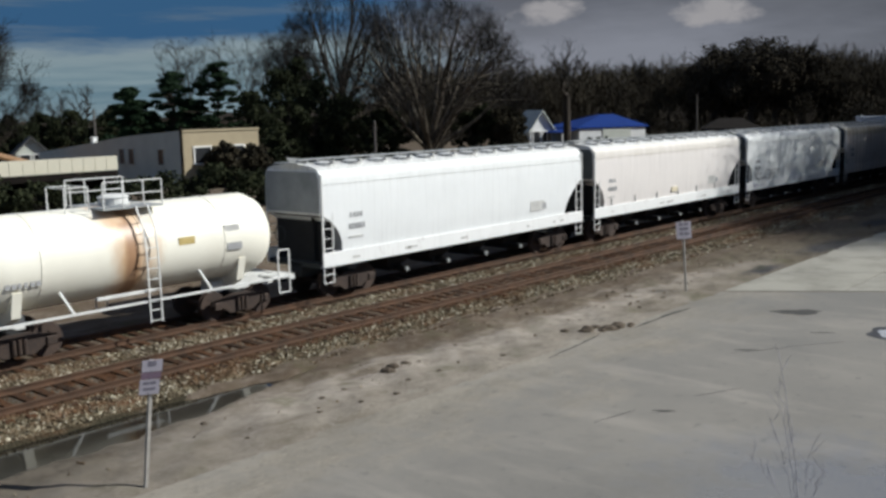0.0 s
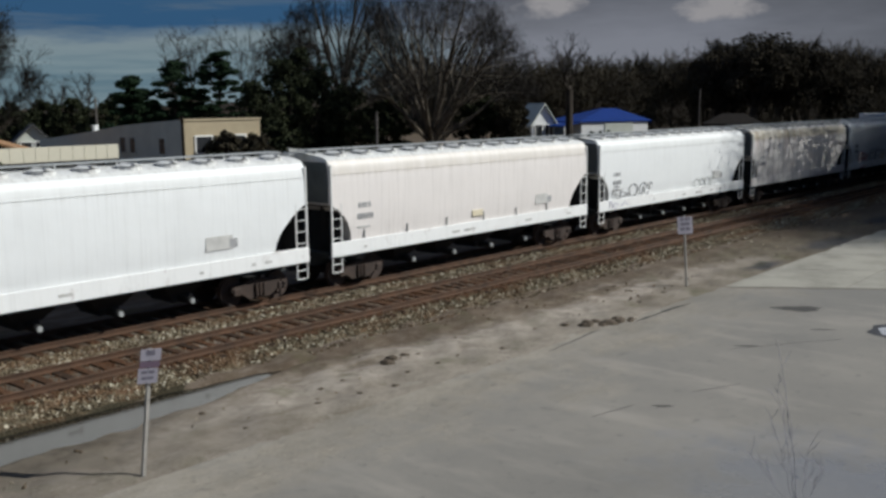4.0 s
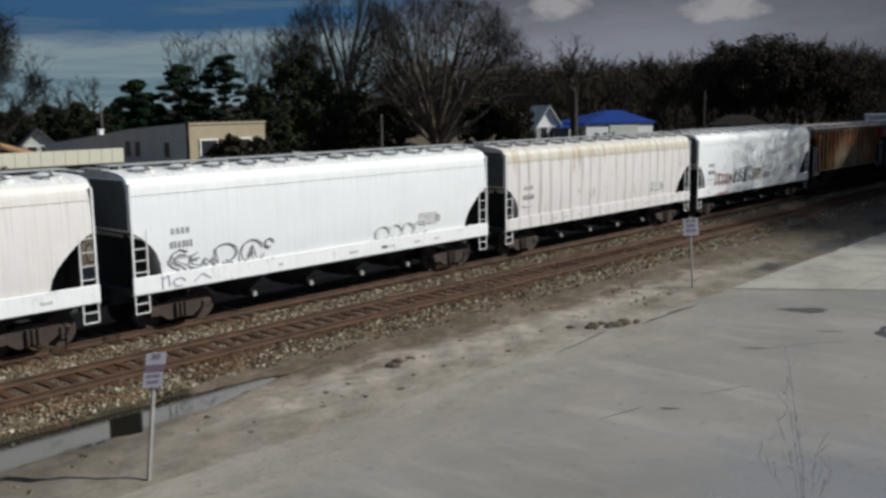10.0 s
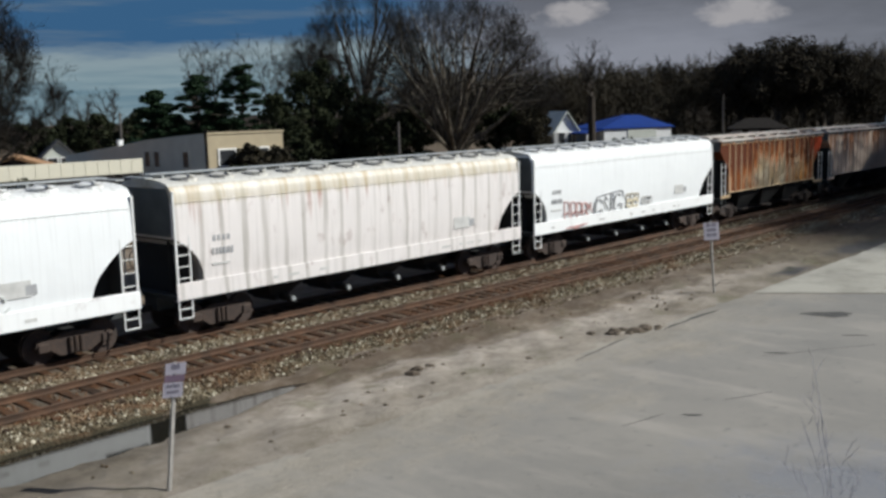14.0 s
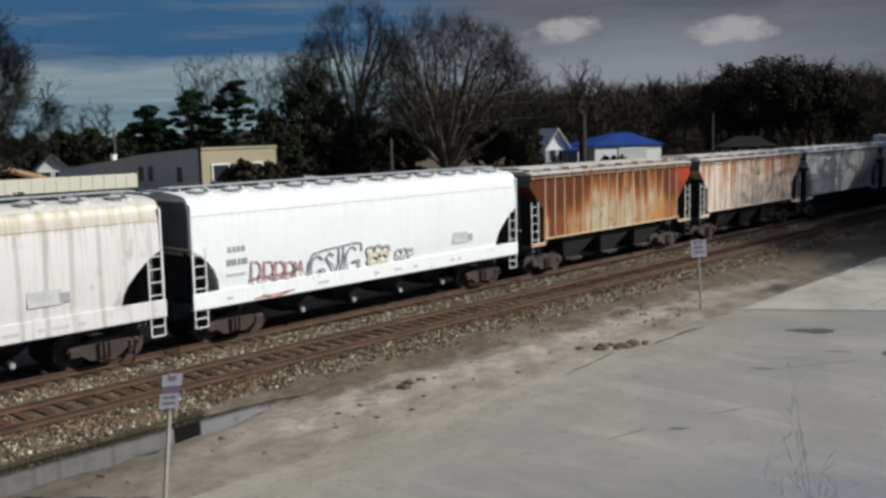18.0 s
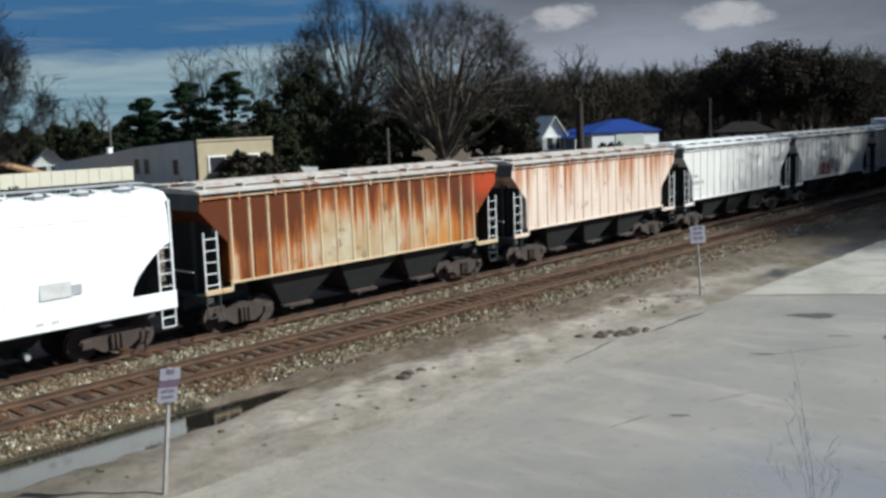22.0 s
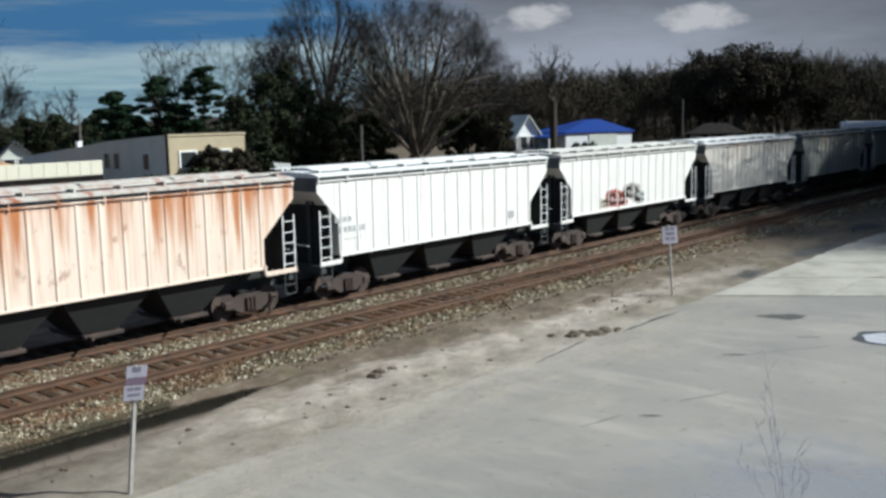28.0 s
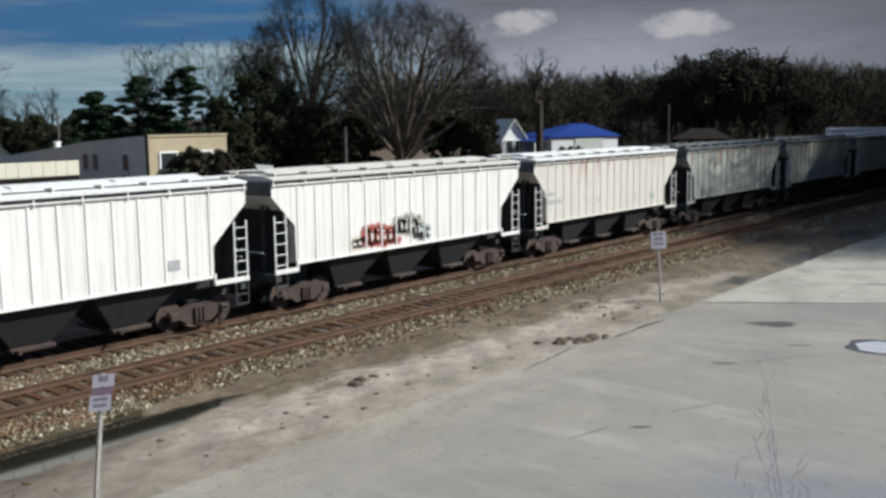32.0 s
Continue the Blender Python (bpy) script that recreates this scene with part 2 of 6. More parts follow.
def make_asphalt():
    k = Nodes("old_asphalt", 0.85)
    big = k.noise(0.16, 5, rough=0.6)
    mid = k.noise(1.1, 6, (1, 1, 1), 0.65)
    fine = k.noise(38, 3)
    c = k.mix(k.ramp(big, 0.32, 0.7), (0.218, 0.201, 0.162), (0.156, 0.147, 0.122))
    c = k.mix(k.ramp(mid, 0.52, 0.75, 0, 0.5), c, (0.132, 0.124, 0.105))
    streak = k.noise(1.0, 4, (0.9, 0.25, 1), 0.6, (4, 2, 0))
    c = k.mix(k.ramp(streak, 0.52, 0.7, 0, 0.5), c, (0.295, 0.268, 0.216))
    # dirt carried over the ragged edge
    rim = k.calc("ADD", k.axis("Y"), k.ramp(k.noise(0.55, 6, (0.7, 1, 1), rough=0.7), 0.28, 0.72, -2.6, 2.6))
    c = k.mix(k.ramp(rim, 12.3, 15.2), c, soil(k))
    c = k.mix(k.ramp(fine, 0.5, 0.8, 0, 0.4), c, (0.276, 0.254, 0.208))
    pock = k.noise(3.1, 5, rough=0.7, shift=(3, 7, 0))
    c = k.mix(k.ramp(pock, 0.60, 0.72, 0, 0.6), c, (0.083, 0.078, 0.066))
    moist = k.calc("ADD", k.axis("X"), k.ramp(k.noise(0.22, 5, rough=0.65, shift=(2, 5, 0)), 0.3, 0.7, -7, 7))
    c = k.mix(k.ramp(moist, 22, 34, 0, 0.34), c, (0.110, 0.110, 0.095))
    # damp, shinier ground round (15, 5)
    sx = k.calc("SUBTRACT", k.axis("X"), 16.4)
    sy = k.calc("SUBTRACT", k.axis("Y"), 5.6)
    d = k.calc("SQRT", k.calc("ADD", k.calc("MULTIPLY", sx, sx), k.calc("MULTIPLY", sy, sy)))
    wet = k.ramp(k.calc("ADD", d, k.ramp(mid, 0.3, 0.7, -1.4, 1.4)), 1.0, 4.2, 1, 0)
    rough = k.calc("SUBTRACT", 0.85, k.calc("MULTIPLY", wet, 0.68))
    k.put(wet, k.b.inputs["Coat Weight"])
    k.b.inputs["Coat Roughness"].default_value, k.b.inputs["Coat IOR"].default_value = 0.12, 1.6
    c = k.mix(1.0, c, (0.99, 0.985, 1.05), "MULTIPLY")
    return k.end(c, rough, k.calc("ADD", k.calc("MULTIPLY", fine, 0.4), mid), 0.012, 0.5)


def make_dirt():
    k = Nodes("dirt_and_dead_grass", 0.95, spec=0.2)
    big = k.noise(0.35, 5, rough=0.6)
    mid = k.noise(2.4, 6, rough=0.7)
    fine = k.noise(26, 4, rough=0.7)
    c = k.mix(k.ramp(big, 0.35, 0.65), (0.150, 0.118, 0.078), (0.092, 0.073, 0.046))
    c = k.mix(k.ramp(mid, 0.47, 0.66), c, (0.232, 0.198, 0.140))
    pale = k.noise(0.5, 5, (0.5, 1.6, 1), 0.65, (2, 8, 0))
    c = k.mix(k.ramp(pale, 0.52, 0.66, 0, 0.85), c, (0.345, 0.310, 0.242))
    murk = k.noise(0.9, 5, (0.45, 1.7, 1), 0.7, (6, 1, 0))
    c = k.mix(k.ramp(murk, 0.55, 0.66, 0, 0.8), c, (0.062, 0.049, 0.033))
    c = k.mix(k.ramp(fine, 0.52, 0.75, 0, 0.6), c, (0.062, 0.051, 0.034))
    worn = k.calc("ABSOLUTE", k.calc("ADD", k.calc("SUBTRACT", k.axis("Y"), 17.1), k.ramp(k.noise(0.45, 4, (0.5, 1, 1), 0.6, (1, 3, 0)), 0.3, 0.7, -0.9, 0.9)))
    c = k.mix(k.calc("MULTIPLY", k.ramp(worn, 0.5, 1.6, 0.8, 0), k.ramp(mid, 0.3, 0.6, 0.4, 1)), c, (0.360, 0.325, 0.255))
    rim = k.calc("ADD", k.axis("Y"), k.ramp(big, 0.3, 0.7, -0.5, 0.5))
    c = k.mix(k.ramp(rim, 17.0, 15.9), c, soil(k))
    # leaf-brown dirt darkening past x = 28, with tree shade put into its colour
    litter = k.calc("ADD", k.axis("X"), k.ramp(k.noise(0.3, 5, rough=0.65, shift=(7, 1, 0)), 0.3, 0.7, -6, 6))
    c = k.mix(k.ramp(litter, 28, 43, 0, 0.88), c, k.mix(k.ramp(mid, 0.4, 0.6), (0.115, 0.095, 0.058), (0.060, 0.048, 0.030)))
    earth = k.calc("ADD", k.axis("Y"), k.ramp(big, 0.3, 0.7, -0.7, 0.7))
    c = k.mix(k.ramp(earth, 17.9, 19.2, 0, 0.55), c, (0.085, 0.061, 0.039))
    for cx, cy, a, b in ((37.9, 15.95, 1.7, 0.55), (46.0, 16.0, 3.6, 1.0), (56.3, 17.0, 2.2, 0.8)):
        u = k.calc("DIVIDE", k.calc("SUBTRACT", k.axis("X"), cx), a)
        w = k.calc("DIVIDE", k.calc("SUBTRACT", k.axis("Y"), cy), b)
        d = k.calc("SQRT", k.calc("ADD", k.calc("MULTIPLY", u, u), k.calc("MULTIPLY", w, w)))
        c = k.mix(k.ramp(k.calc("ADD", d, k.ramp(mid, 0.3, 0.7, -0.35, 0.35)), 0.55, 1.15, 0.9, 0), c, (0.042, 0.042, 0.042))
    green = k.noise(0.8, 4, rough=0.6, shift=(9, 4, 0))
    c = k.mix(k.ramp(green, 0.56, 0.68, 0, 0.35), c, (0.078, 0.082, 0.030))
    # ground darker and mottled towards low x, beside the ditch
    near_dark = k.calc("ADD", k.axis("X"), k.ramp(k.noise(0.7, 5, rough=0.7, shift=(3, 3, 0)), 0.3, 0.7, -2.2, 2.2))
    c = k.mix(k.calc("MULTIPLY", k.ramp(near_dark, 13.6, 9.2, 0, 0.9), k.ramp(k.axis("Y"), 16.0, 17.4, 0.25, 1)), c, k.mix(k.ramp(mid, 0.40, 0.62), (0.125, 0.106, 0.074), (0.048, 0.040, 0.026)))
    c = k.mix(1.0, c, (1.0, 0.98, 1.06), "MULTIPLY")
    return k.end(c, None, k.calc("ADD", mid, k.calc("MULTIPLY", fine, 0.6)), 0.06, 0.8)


def make_bed():
    k = Nodes("ballast_bed", 0.95, spec=0.2)
    v = k.cells(15)
    y = k.axis("Y")
    big = k.noise(0.7, 4)
    c = k.mix(v.outputs["Color"], (0.185, 0.155, 0.102), (0.050, 0.037, 0.021))
    near_rail = k.ramp(k.noise(1.3, 4, (0.3, 3, 1)), 0.42, 0.62, 0, 0.75)
    c = k.mix(near_rail, c, (0.096, 0.042, 0.017))
    c = k.mix(k.ramp(k.calc("ABSOLUTE", k.calc("SUBTRACT", y, 22.0)), 0.80, 1.20, 0.95, 0), c, (0.062, 0.026, 0.010))
    # bed darkened under the train, the train's shade put into its colour
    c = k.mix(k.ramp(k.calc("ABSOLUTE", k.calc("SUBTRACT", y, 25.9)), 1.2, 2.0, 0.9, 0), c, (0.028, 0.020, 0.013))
    c = k.mix(k.ramp(big, 0.5, 0.7, 0, 0.5), c, (0.073, 0.063, 0.037))
    toe = k.calc("ADD", y, k.ramp(k.noise(1.1, 5, rough=0.65), 0.3, 0.7, -0.16, 0.16))
    c = k.mix(k.ramp(toe, 20.02, 20.26, 0.9, 0), c, (0.026, 0.023, 0.013))
    return k.end(c, None, v.outputs["Distance"], 0.04, 1.0)


def make_stone():
    k = Nodes("ballast_stone", 0.9, spec=0.25)
    r = k.island()
    c = k.mix(k.ramp(r, 0.25, 0.95), (0.072, 0.054, 0.031), (0.255, 0.212, 0.138))
    c = k.mix(k.ramp(r, 0.80, 0.97), c, (0.560, 0.520, 0.400))
    c = k.mix(k.ramp(k.noise(0.8, 3, (0.4, 2, 1)), 0.48, 0.64, 0, 0.65), c, (0.128, 0.060, 0.026))
    stained = k.calc("ABSOLUTE", k.calc("SUBTRACT", k.axis("Y"), 22.0))
    c = k.mix(k.ramp(stained, 0.95, 1.25, 0.85, 0), c, (0.090, 0.038, 0.014))
    return k.end(c, bump=k.noise(30, 3), depth=0.01)


def make_rust(name, a=(0.16, 0.062, 0.028), b=(0.075, 0.032, 0.018), rough=0.8):
    k = Nodes(name, rough)
    c = k.mix(k.ramp(k.noise(1.2, 5), 0.35, 0.65), a, b)
    c = k.mix(k.ramp(k.noise(22, 4), 0.5, 0.75, 0, 0.5), c, (0.105, 0.054, 0.028))
    return k.end(c, bump=k.noise(30, 3), depth=0.006)


def make_tie():
    k = Nodes("tie_wood", 0.9, spec=0.2)
    tone = k.each()
    c = k.mix(tone, (0.026, 0.014, 0.007), (0.082, 0.036, 0.014))
    c = k.mix(k.ramp(k.noise(6, 5, (6, 1, 6)), 0.45, 0.7), c, (0.028, 0.019, 0.013))
    return k.end(c, bump=k.noise(9, 4, (6, 1, 6)), depth=0.015)


def make_water():
    k = Nodes("ditch_water", 0.06, spec=0.5)
    k.b.inputs["IOR"].default_value = 1.5
    return k.end((0.013, 0.012, 0.009), None, k.noise(2.6, 3), 0.004, 0.16)


# puddle water with the bright sky reflection put into its base colour
def make_puddle_sky():
    k = Nodes("sky_pale_water", 0.04, spec=0.6)
    c = k.mix(k.ramp(k.noise(1.3, 4), 0.4, 0.65), (0.46, 0.46, 0.48), (0.34, 0.34, 0.35))
    return k.end(c, None, k.noise(2.0, 2), 0.002, 0.1)


def make_concrete():
    k = Nodes("weathered_concrete", 0.9)
    c = k.mix(k.each(), (0.305, 0.288, 0.240), (0.255, 0.242, 0.205))
    c = k.mix(k.ramp(k.noise(0.6, 5, rough=0.65), 0.45, 0.7, 0, 0.65), c, (0.118, 0.110, 0.087))
    c = k.mix(k.ramp(k.noise(26, 3), 0.5, 0.8, 0, 0.3), c, (0.139, 0.130, 0.113))
    return k.end(c, bump=k.noise(18, 4), depth=0.01)


def make_bark(name, a, b):
    k = Nodes(name, 0.95, spec=0.15)
    c = k.mix(k.ramp(k.noise(1.4, 5, (4, 4, 0.8)), 0.35, 0.65), a, b)
    return k.end(c, bump=k.noise(5, 4, (4, 4, 0.6)), depth=0.04)


def make_leaf(name, a, b):
    k = Nodes(name, 0.9, spec=0.08)
    return k.end(k.mix(k.island(), a, b))


M_ASPHALT, M_DIRT, M_BED, M_STONE = make_asphalt(), make_dirt(), make_bed(), make_stone()
M_RAIL = make_rust("rusty_rail", (0.096, 0.047, 0.023), (0.042, 0.023, 0.012))
M_TIE, M_WATER, M_CONCRETE = make_tie(), make_water(), make_concrete()
M_BARK = make_bark("grey_bark", (0.075, 0.062, 0.05), (0.03, 0.025, 0.02))
M_BARK_PALE = make_bark("pale_bark", (0.200, 0.168, 0.128), (0.050, 0.041, 0.032))
M_TWIG = make_bark("twigs", (0.028, 0.024, 0.020), (0.014, 0.012, 0.0105))
M_PINE = make_leaf("pine_needles", (0.0112, 0.0224, 0.0126), (0.0238, 0.0420, 0.0196))
M_HOLLY = make_leaf("evergreen_leaves", (0.0150, 0.0195, 0.0105), (0.0360, 0.0405, 0.0195))
M_BUSH = make_leaf("brown_bush_leaves", (0.0280, 0.0252, 0.0168), (0.0560, 0.0476, 0.0308))
M_WOOD_FAR = make_leaf("far_woods_twigs", (0.027, 0.023, 0.016), (0.066, 0.055, 0.038))
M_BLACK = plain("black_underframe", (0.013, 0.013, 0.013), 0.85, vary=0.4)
M_DARK = plain("shadow_grey_steel", (0.035, 0.04, 0.04), 0.75, vary=0.3)
M_WHEEL = make_rust("wheel_steel", (0.055, 0.035, 0.026), (0.025, 0.018, 0.015))
M_TRUCK = make_rust("truck_cast_iron", (0.046, 0.030, 0.022), (0.018, 0.012, 0.010))
M_GALV = plain("galvanised_steel", (0.42, 0.43, 0.42), 0.5, 0.3, 0.25, 6)
M_WHITE_BAR = plain("white_painted_bar", (0.75, 0.75, 0.72), 0.6)
M_STENCIL = plain("dark_stencil", (0.36, 0.36, 0.36), 0.8)
M_STENCIL_PALE = plain("faded_stencil", (0.58, 0.57, 0.54), 0.8)


# ---- mesh helpers ----
class Mesh:
    """Vertices and faces gathered from simple solids."""

    def __init__(self):
        self.v, self.f = [], []

    def add(self, v, f):
        k = len(self.v)
        self.v.extend(v)
        self.f.extend([tuple(i + k for i in q) for q in f])
        return self

    def box(self, x0, x1, y0, y1, z0, z1, c=0.0):
        if c <= 0:
            v = [(x, y, z) for x in (x0, x1) for y in (y0, y1) for z in (z0, z1)]
            return self.add(v, [(0, 1, 3, 2), (4, 6, 7, 5), (0, 4, 5, 1), (2, 3, 7, 6), (0, 2, 6, 4), (1, 5, 7, 3)])
        bm = bmesh.new()
        bmesh.ops.create_cube(bm, size=1, matrix=Matrix.LocRotScale(((x0 + x1) / 2, (y0 + y1) / 2, (z0 + z1) / 2), None, (x1 - x0, y1 - y0, z1 - z0)))
        bmesh.ops.bevel(bm, geom=bm.edges[:], offset=c, segments=1, affect="EDGES", profile=0.5)
        bm.verts.index_update()
        v, f = [tuple(p.co) for p in bm.verts], [tuple(p.index for p in q.verts) for q in bm.faces]
        bm.free()
        return self.add(v, f)

    def tube(self, a, b, r0, r1=None, n=8, caps=True):
        r1 = r0 if r1 is None else r1
        a, b = Vector(a), Vector(b)
        d = (b - a)
        if d.length < 1e-6:
            return self
        d.normalize()
        u = d.orthogonal().normalized()
        w = d.cross(u)
        v = []
        for p, r in ((a, r0), (b, r1)):
            for i in range(n):
                t = 2 * math.pi * i / n
                v.append(tuple(p + r * (math.cos(t) * u + math.sin(t) * w)))
        f = [(i, (i + 1) % n, n + (i + 1) % n, n + i) for i in range(n)]
        if caps:
            f += [tuple(range(n - 1, -1, -1)), tuple(range(n, 2 * n))]
        return self.add(v, f)

    def beam(self, a, b, w, h):
        """A square bar from a to b."""
        return self.tube(a, b, math.hypot(w, h) / 2, n=4)

    def loft(self, rings, close=True, caps=True):
        n = len(rings[0])
        v = [p for r in rings for p in r]
        f = []
        for k in range(len(rings) - 1):
            for i in range(n if close else n - 1):
                j = (i + 1) % n
                f.append((k * n + i, k * n + j, (k + 1) * n + j, (k + 1) * n + i))
        if caps:
            f += [tuple(range(n - 1, -1, -1)), tuple(range((len(rings) - 1) * n, len(rings) * n))]
        return self.add(v, f)

    def slab(self, outline, axis, a, b):
        """An outline in two axes, thick from a to b along the third."""
        def at(p, t):
            q = list(p)
            q.insert("xyz".index(axis), t)
            return tuple(q)
        n = len(outline)
        v = [at(p, a) for p in outline] + [at(p, b) for p in outline]
        f = [(i, (i + 1) % n, n + (i + 1) % n, n + i) for i in range(n)] + [tuple(range(n - 1, -1, -1)), tuple(range(n, 2 * n))]
        return self.add(v, f)

    def data(self, name, material, smooth=False):
        me = bpy.data.meshes.new(name)
        me.from_pydata(self.v, [], self.f)
        bm = bmesh.new()
        bm.from_mesh(me)
        bmesh.ops.recalc_face_normals(bm, faces=bm.faces[:])
        bm.to_mesh(me)
        bm.free()
        me.materials.append(material)
        if smooth:
            me.polygons.foreach_set("use_smooth", [True] * len(me.polygons))
            me.set_sharp_from_angle(angle=radians(38))
        return me


def part(name, mesh, material, parent=None, label="", smooth=False, at=None):
    ob = new(name, mesh if isinstance(mesh, bpy.types.Mesh) else mesh.data(name, material, smooth))
    ob.parent = parent
    if at is not None:
        ob.matrix_basis = at
    if label:
        ob["label"] = label
    return ob


def thing(name, m, label, category, group="", kind=""):
    ob = new(name)
    ob.empty_display_size = 0.3
    ob.matrix_basis = m
    return tagged(ob, label, category, group, kind)


def quick(name, verts, faces, material, smooth=False):
    """A mesh from large arrays, with no clean-up."""
    me = bpy.data.meshes.new(name)
    me.from_pydata(verts, [], faces)
    me.materials.append(material)
    if smooth:
        me.polygons.foreach_set("use_smooth", [True] * len(me.polygons))
    return me


# ---- ground ----
def smooth_step(a, b, t):
    t = np.clip((t - a) / (b - a), 0, 1)
    return t * t * (3 - 2 * t)


def ditch_half(x):
    """Half width of the ditch beside the track, nothing past x = 17."""
    return 1.38 * (1 - smooth_step(10.5, 17.6, x))


def ground_z(x, y):
    x, y = np.asarray(x, float), np.asarray(y, float)
    z = np.full(np.broadcast(x, y).shape, -0.375) + 0 * x + 0 * y
    hw = np.maximum(ditch_half(x), 1e-3)
    mid = 19.32 + 0.05 * np.sin(x) + 0.05 * np.sin(2.7 * x)
    z = z - 0.035 * smooth_step(15.7, 15.0, y) - 0.035 * smooth_step(15.0, 15.7, -y) * 0
    z = z - 0.26 * np.clip(1.35 * (1.05 - np.abs(y - mid) / hw), 0, 1) * (hw > 0.05)
    bed = smooth_step(20.3, 21.0, y) * (1 - smooth_step(28.4, 30.5, y))
    z = z * (1 - bed) + (-0.20) * bed
    z = z + 2.35 * smooth_step(30, 37, y) + 0.6 * smooth_step(50, 110, np.hypot(x, y)) * smooth_step(30, 37, y)
    rough_area = smooth_step(15.2, 15.8, y) * (1 - smooth_step(20, 20.6, y))
    z = z + rough_area * (0.05 * np.sin(1.9 * x + 1.3 * y) * np.sin(0.8 * x - 2.1 * y) + 0.03 * np.sin(5.1 * x) * np.sin(4.3 * y + x))
    return z


def build_ground():
    xs = np.unique(np.concatenate([np.linspace(-1500, -60, 12), np.linspace(-60, 0, 31), np.linspace(0, 45, 181), np.linspace(45, 110, 66), np.linspace(110, 260, 31), np.linspace(260, 3000, 14)]))
    ys = np.unique(np.concatenate([np.linspace(-1500, -60, 10), np.linspace(-60, 14, 24), np.linspace(14, 22, 65), np.linspace(22, 40, 37), np.linspace(40, 200, 33), np.linspace(200, 3000, 14)]))
    gx, gy = np.meshgrid(xs, ys)
    gz = ground_z(gx, gy)
    n = len(xs)
    verts = np.stack([gx, gy, gz], -1).reshape(-1, 3).tolist()
    faces = [(j * n + i, j * n + i + 1, (j + 1) * n + i + 1, (j + 1) * n + i) for j in range(len(ys) - 1) for i in range(n - 1)]
    ob = new("ground", quick("ground", verts, faces, M_DIRT, True))
    tagged(ob, "bare dirt and dead winter grass beside the railway", "ground", kind="structure")


build_ground()


def edge_y(x):
    return 15.45 + 0.22 * math.sin(0.9 * x) + 0.16 * math.sin(2.3 * x + 1) + 0.10 * math.sin(5.7 * x) + 0.05 * math.sin(13 * x)


def build_pavement():
    m = Mesh()
    top = [(x, edge_y(x)) for x in np.arange(-20, 32.6, 0.2)] + [(32.6, 15.2), (36.0, 10.1), (50, -11), (-20, -40)]
    m.slab(top, "z", -0.52, -0.40)
    ob = part("pavement", m, M_ASPHALT)
    tagged(ob, "old grey asphalt lot with a ragged edge and cracks", "pavement", kind="structure")
    # concrete apron laid in panels beyond the asphalt
    apron = new("concrete_apron")
    tagged(apron, "pale weathered concrete apron laid in large panels", "pavement", kind="structure")
    along, across = Vector((0.555, -0.832, 0)), Vector((1.0, 0.02, 0))
    start = Vector((32.75, 15.25, 0))
    rng = random.Random(4)
    for i in range(7):
        for j in range(5):
            a = start + across * (4.6 * i) + along * (4.2 * j)
            q = [a, a + across * 4.56, a + across * 4.56 + along * 4.16, a + along * 4.16]
            z = -0.385 + rng.uniform(-0.012, 0.012)
            s = Mesh()
            s.slab([(p.x, p.y) for p in q], "z", -0.53, z)
            part("panel", s, M_CONCRETE, apron)


build_pavement()

WATER_Z = -0.52
wm = Mesh()
wx = list(np.arange(-12, 16.5, 0.3))
wm.slab([(x, 19.32 - 0.95 * float(ditch_half(x)) - 0.06) for x in wx] + [(x, 19.32 + 0.95 * float(ditch_half(x)) + 0.06) for x in reversed(wx)], "z", WATER_Z - 0.02, WATER_Z)
tagged(part("water", wm, M_WATER), "still brown water standing in the trackside ditch", "water", kind="structure")

M_PUDDLE_SKY = make_puddle_sky()
M_DAMP = plain("damp_asphalt", (0.055, 0.053, 0.05), 0.45, vary=0.3)
for nm, r, zt, mat, lab in (("damp_rim", 0.98, -0.3965, M_DAMP, "dark damp asphalt round the puddle"), ("puddle", 0.74, -0.392, M_PUDDLE_SKY, "shallow rain puddle with its pale sky reflection painted in")):
    pm = Mesh()
    pm.slab([(29.4 + r * 0.95 * math.cos(a) * (1 + 0.1 * math.sin(3 * a)), 7.98 + r * 1.3 * math.sin(a) * (1 + 0.12 * math.cos(2 * a) + 0.07 * math.sin(5 * a + 9 * r))) for a in np.linspace(0, 2 * math.pi, 40)[:-1]], "z", -0.402, zt)
    tagged(part(nm, pm, mat), lab, "puddle" if nm == "puddle" else "stain")


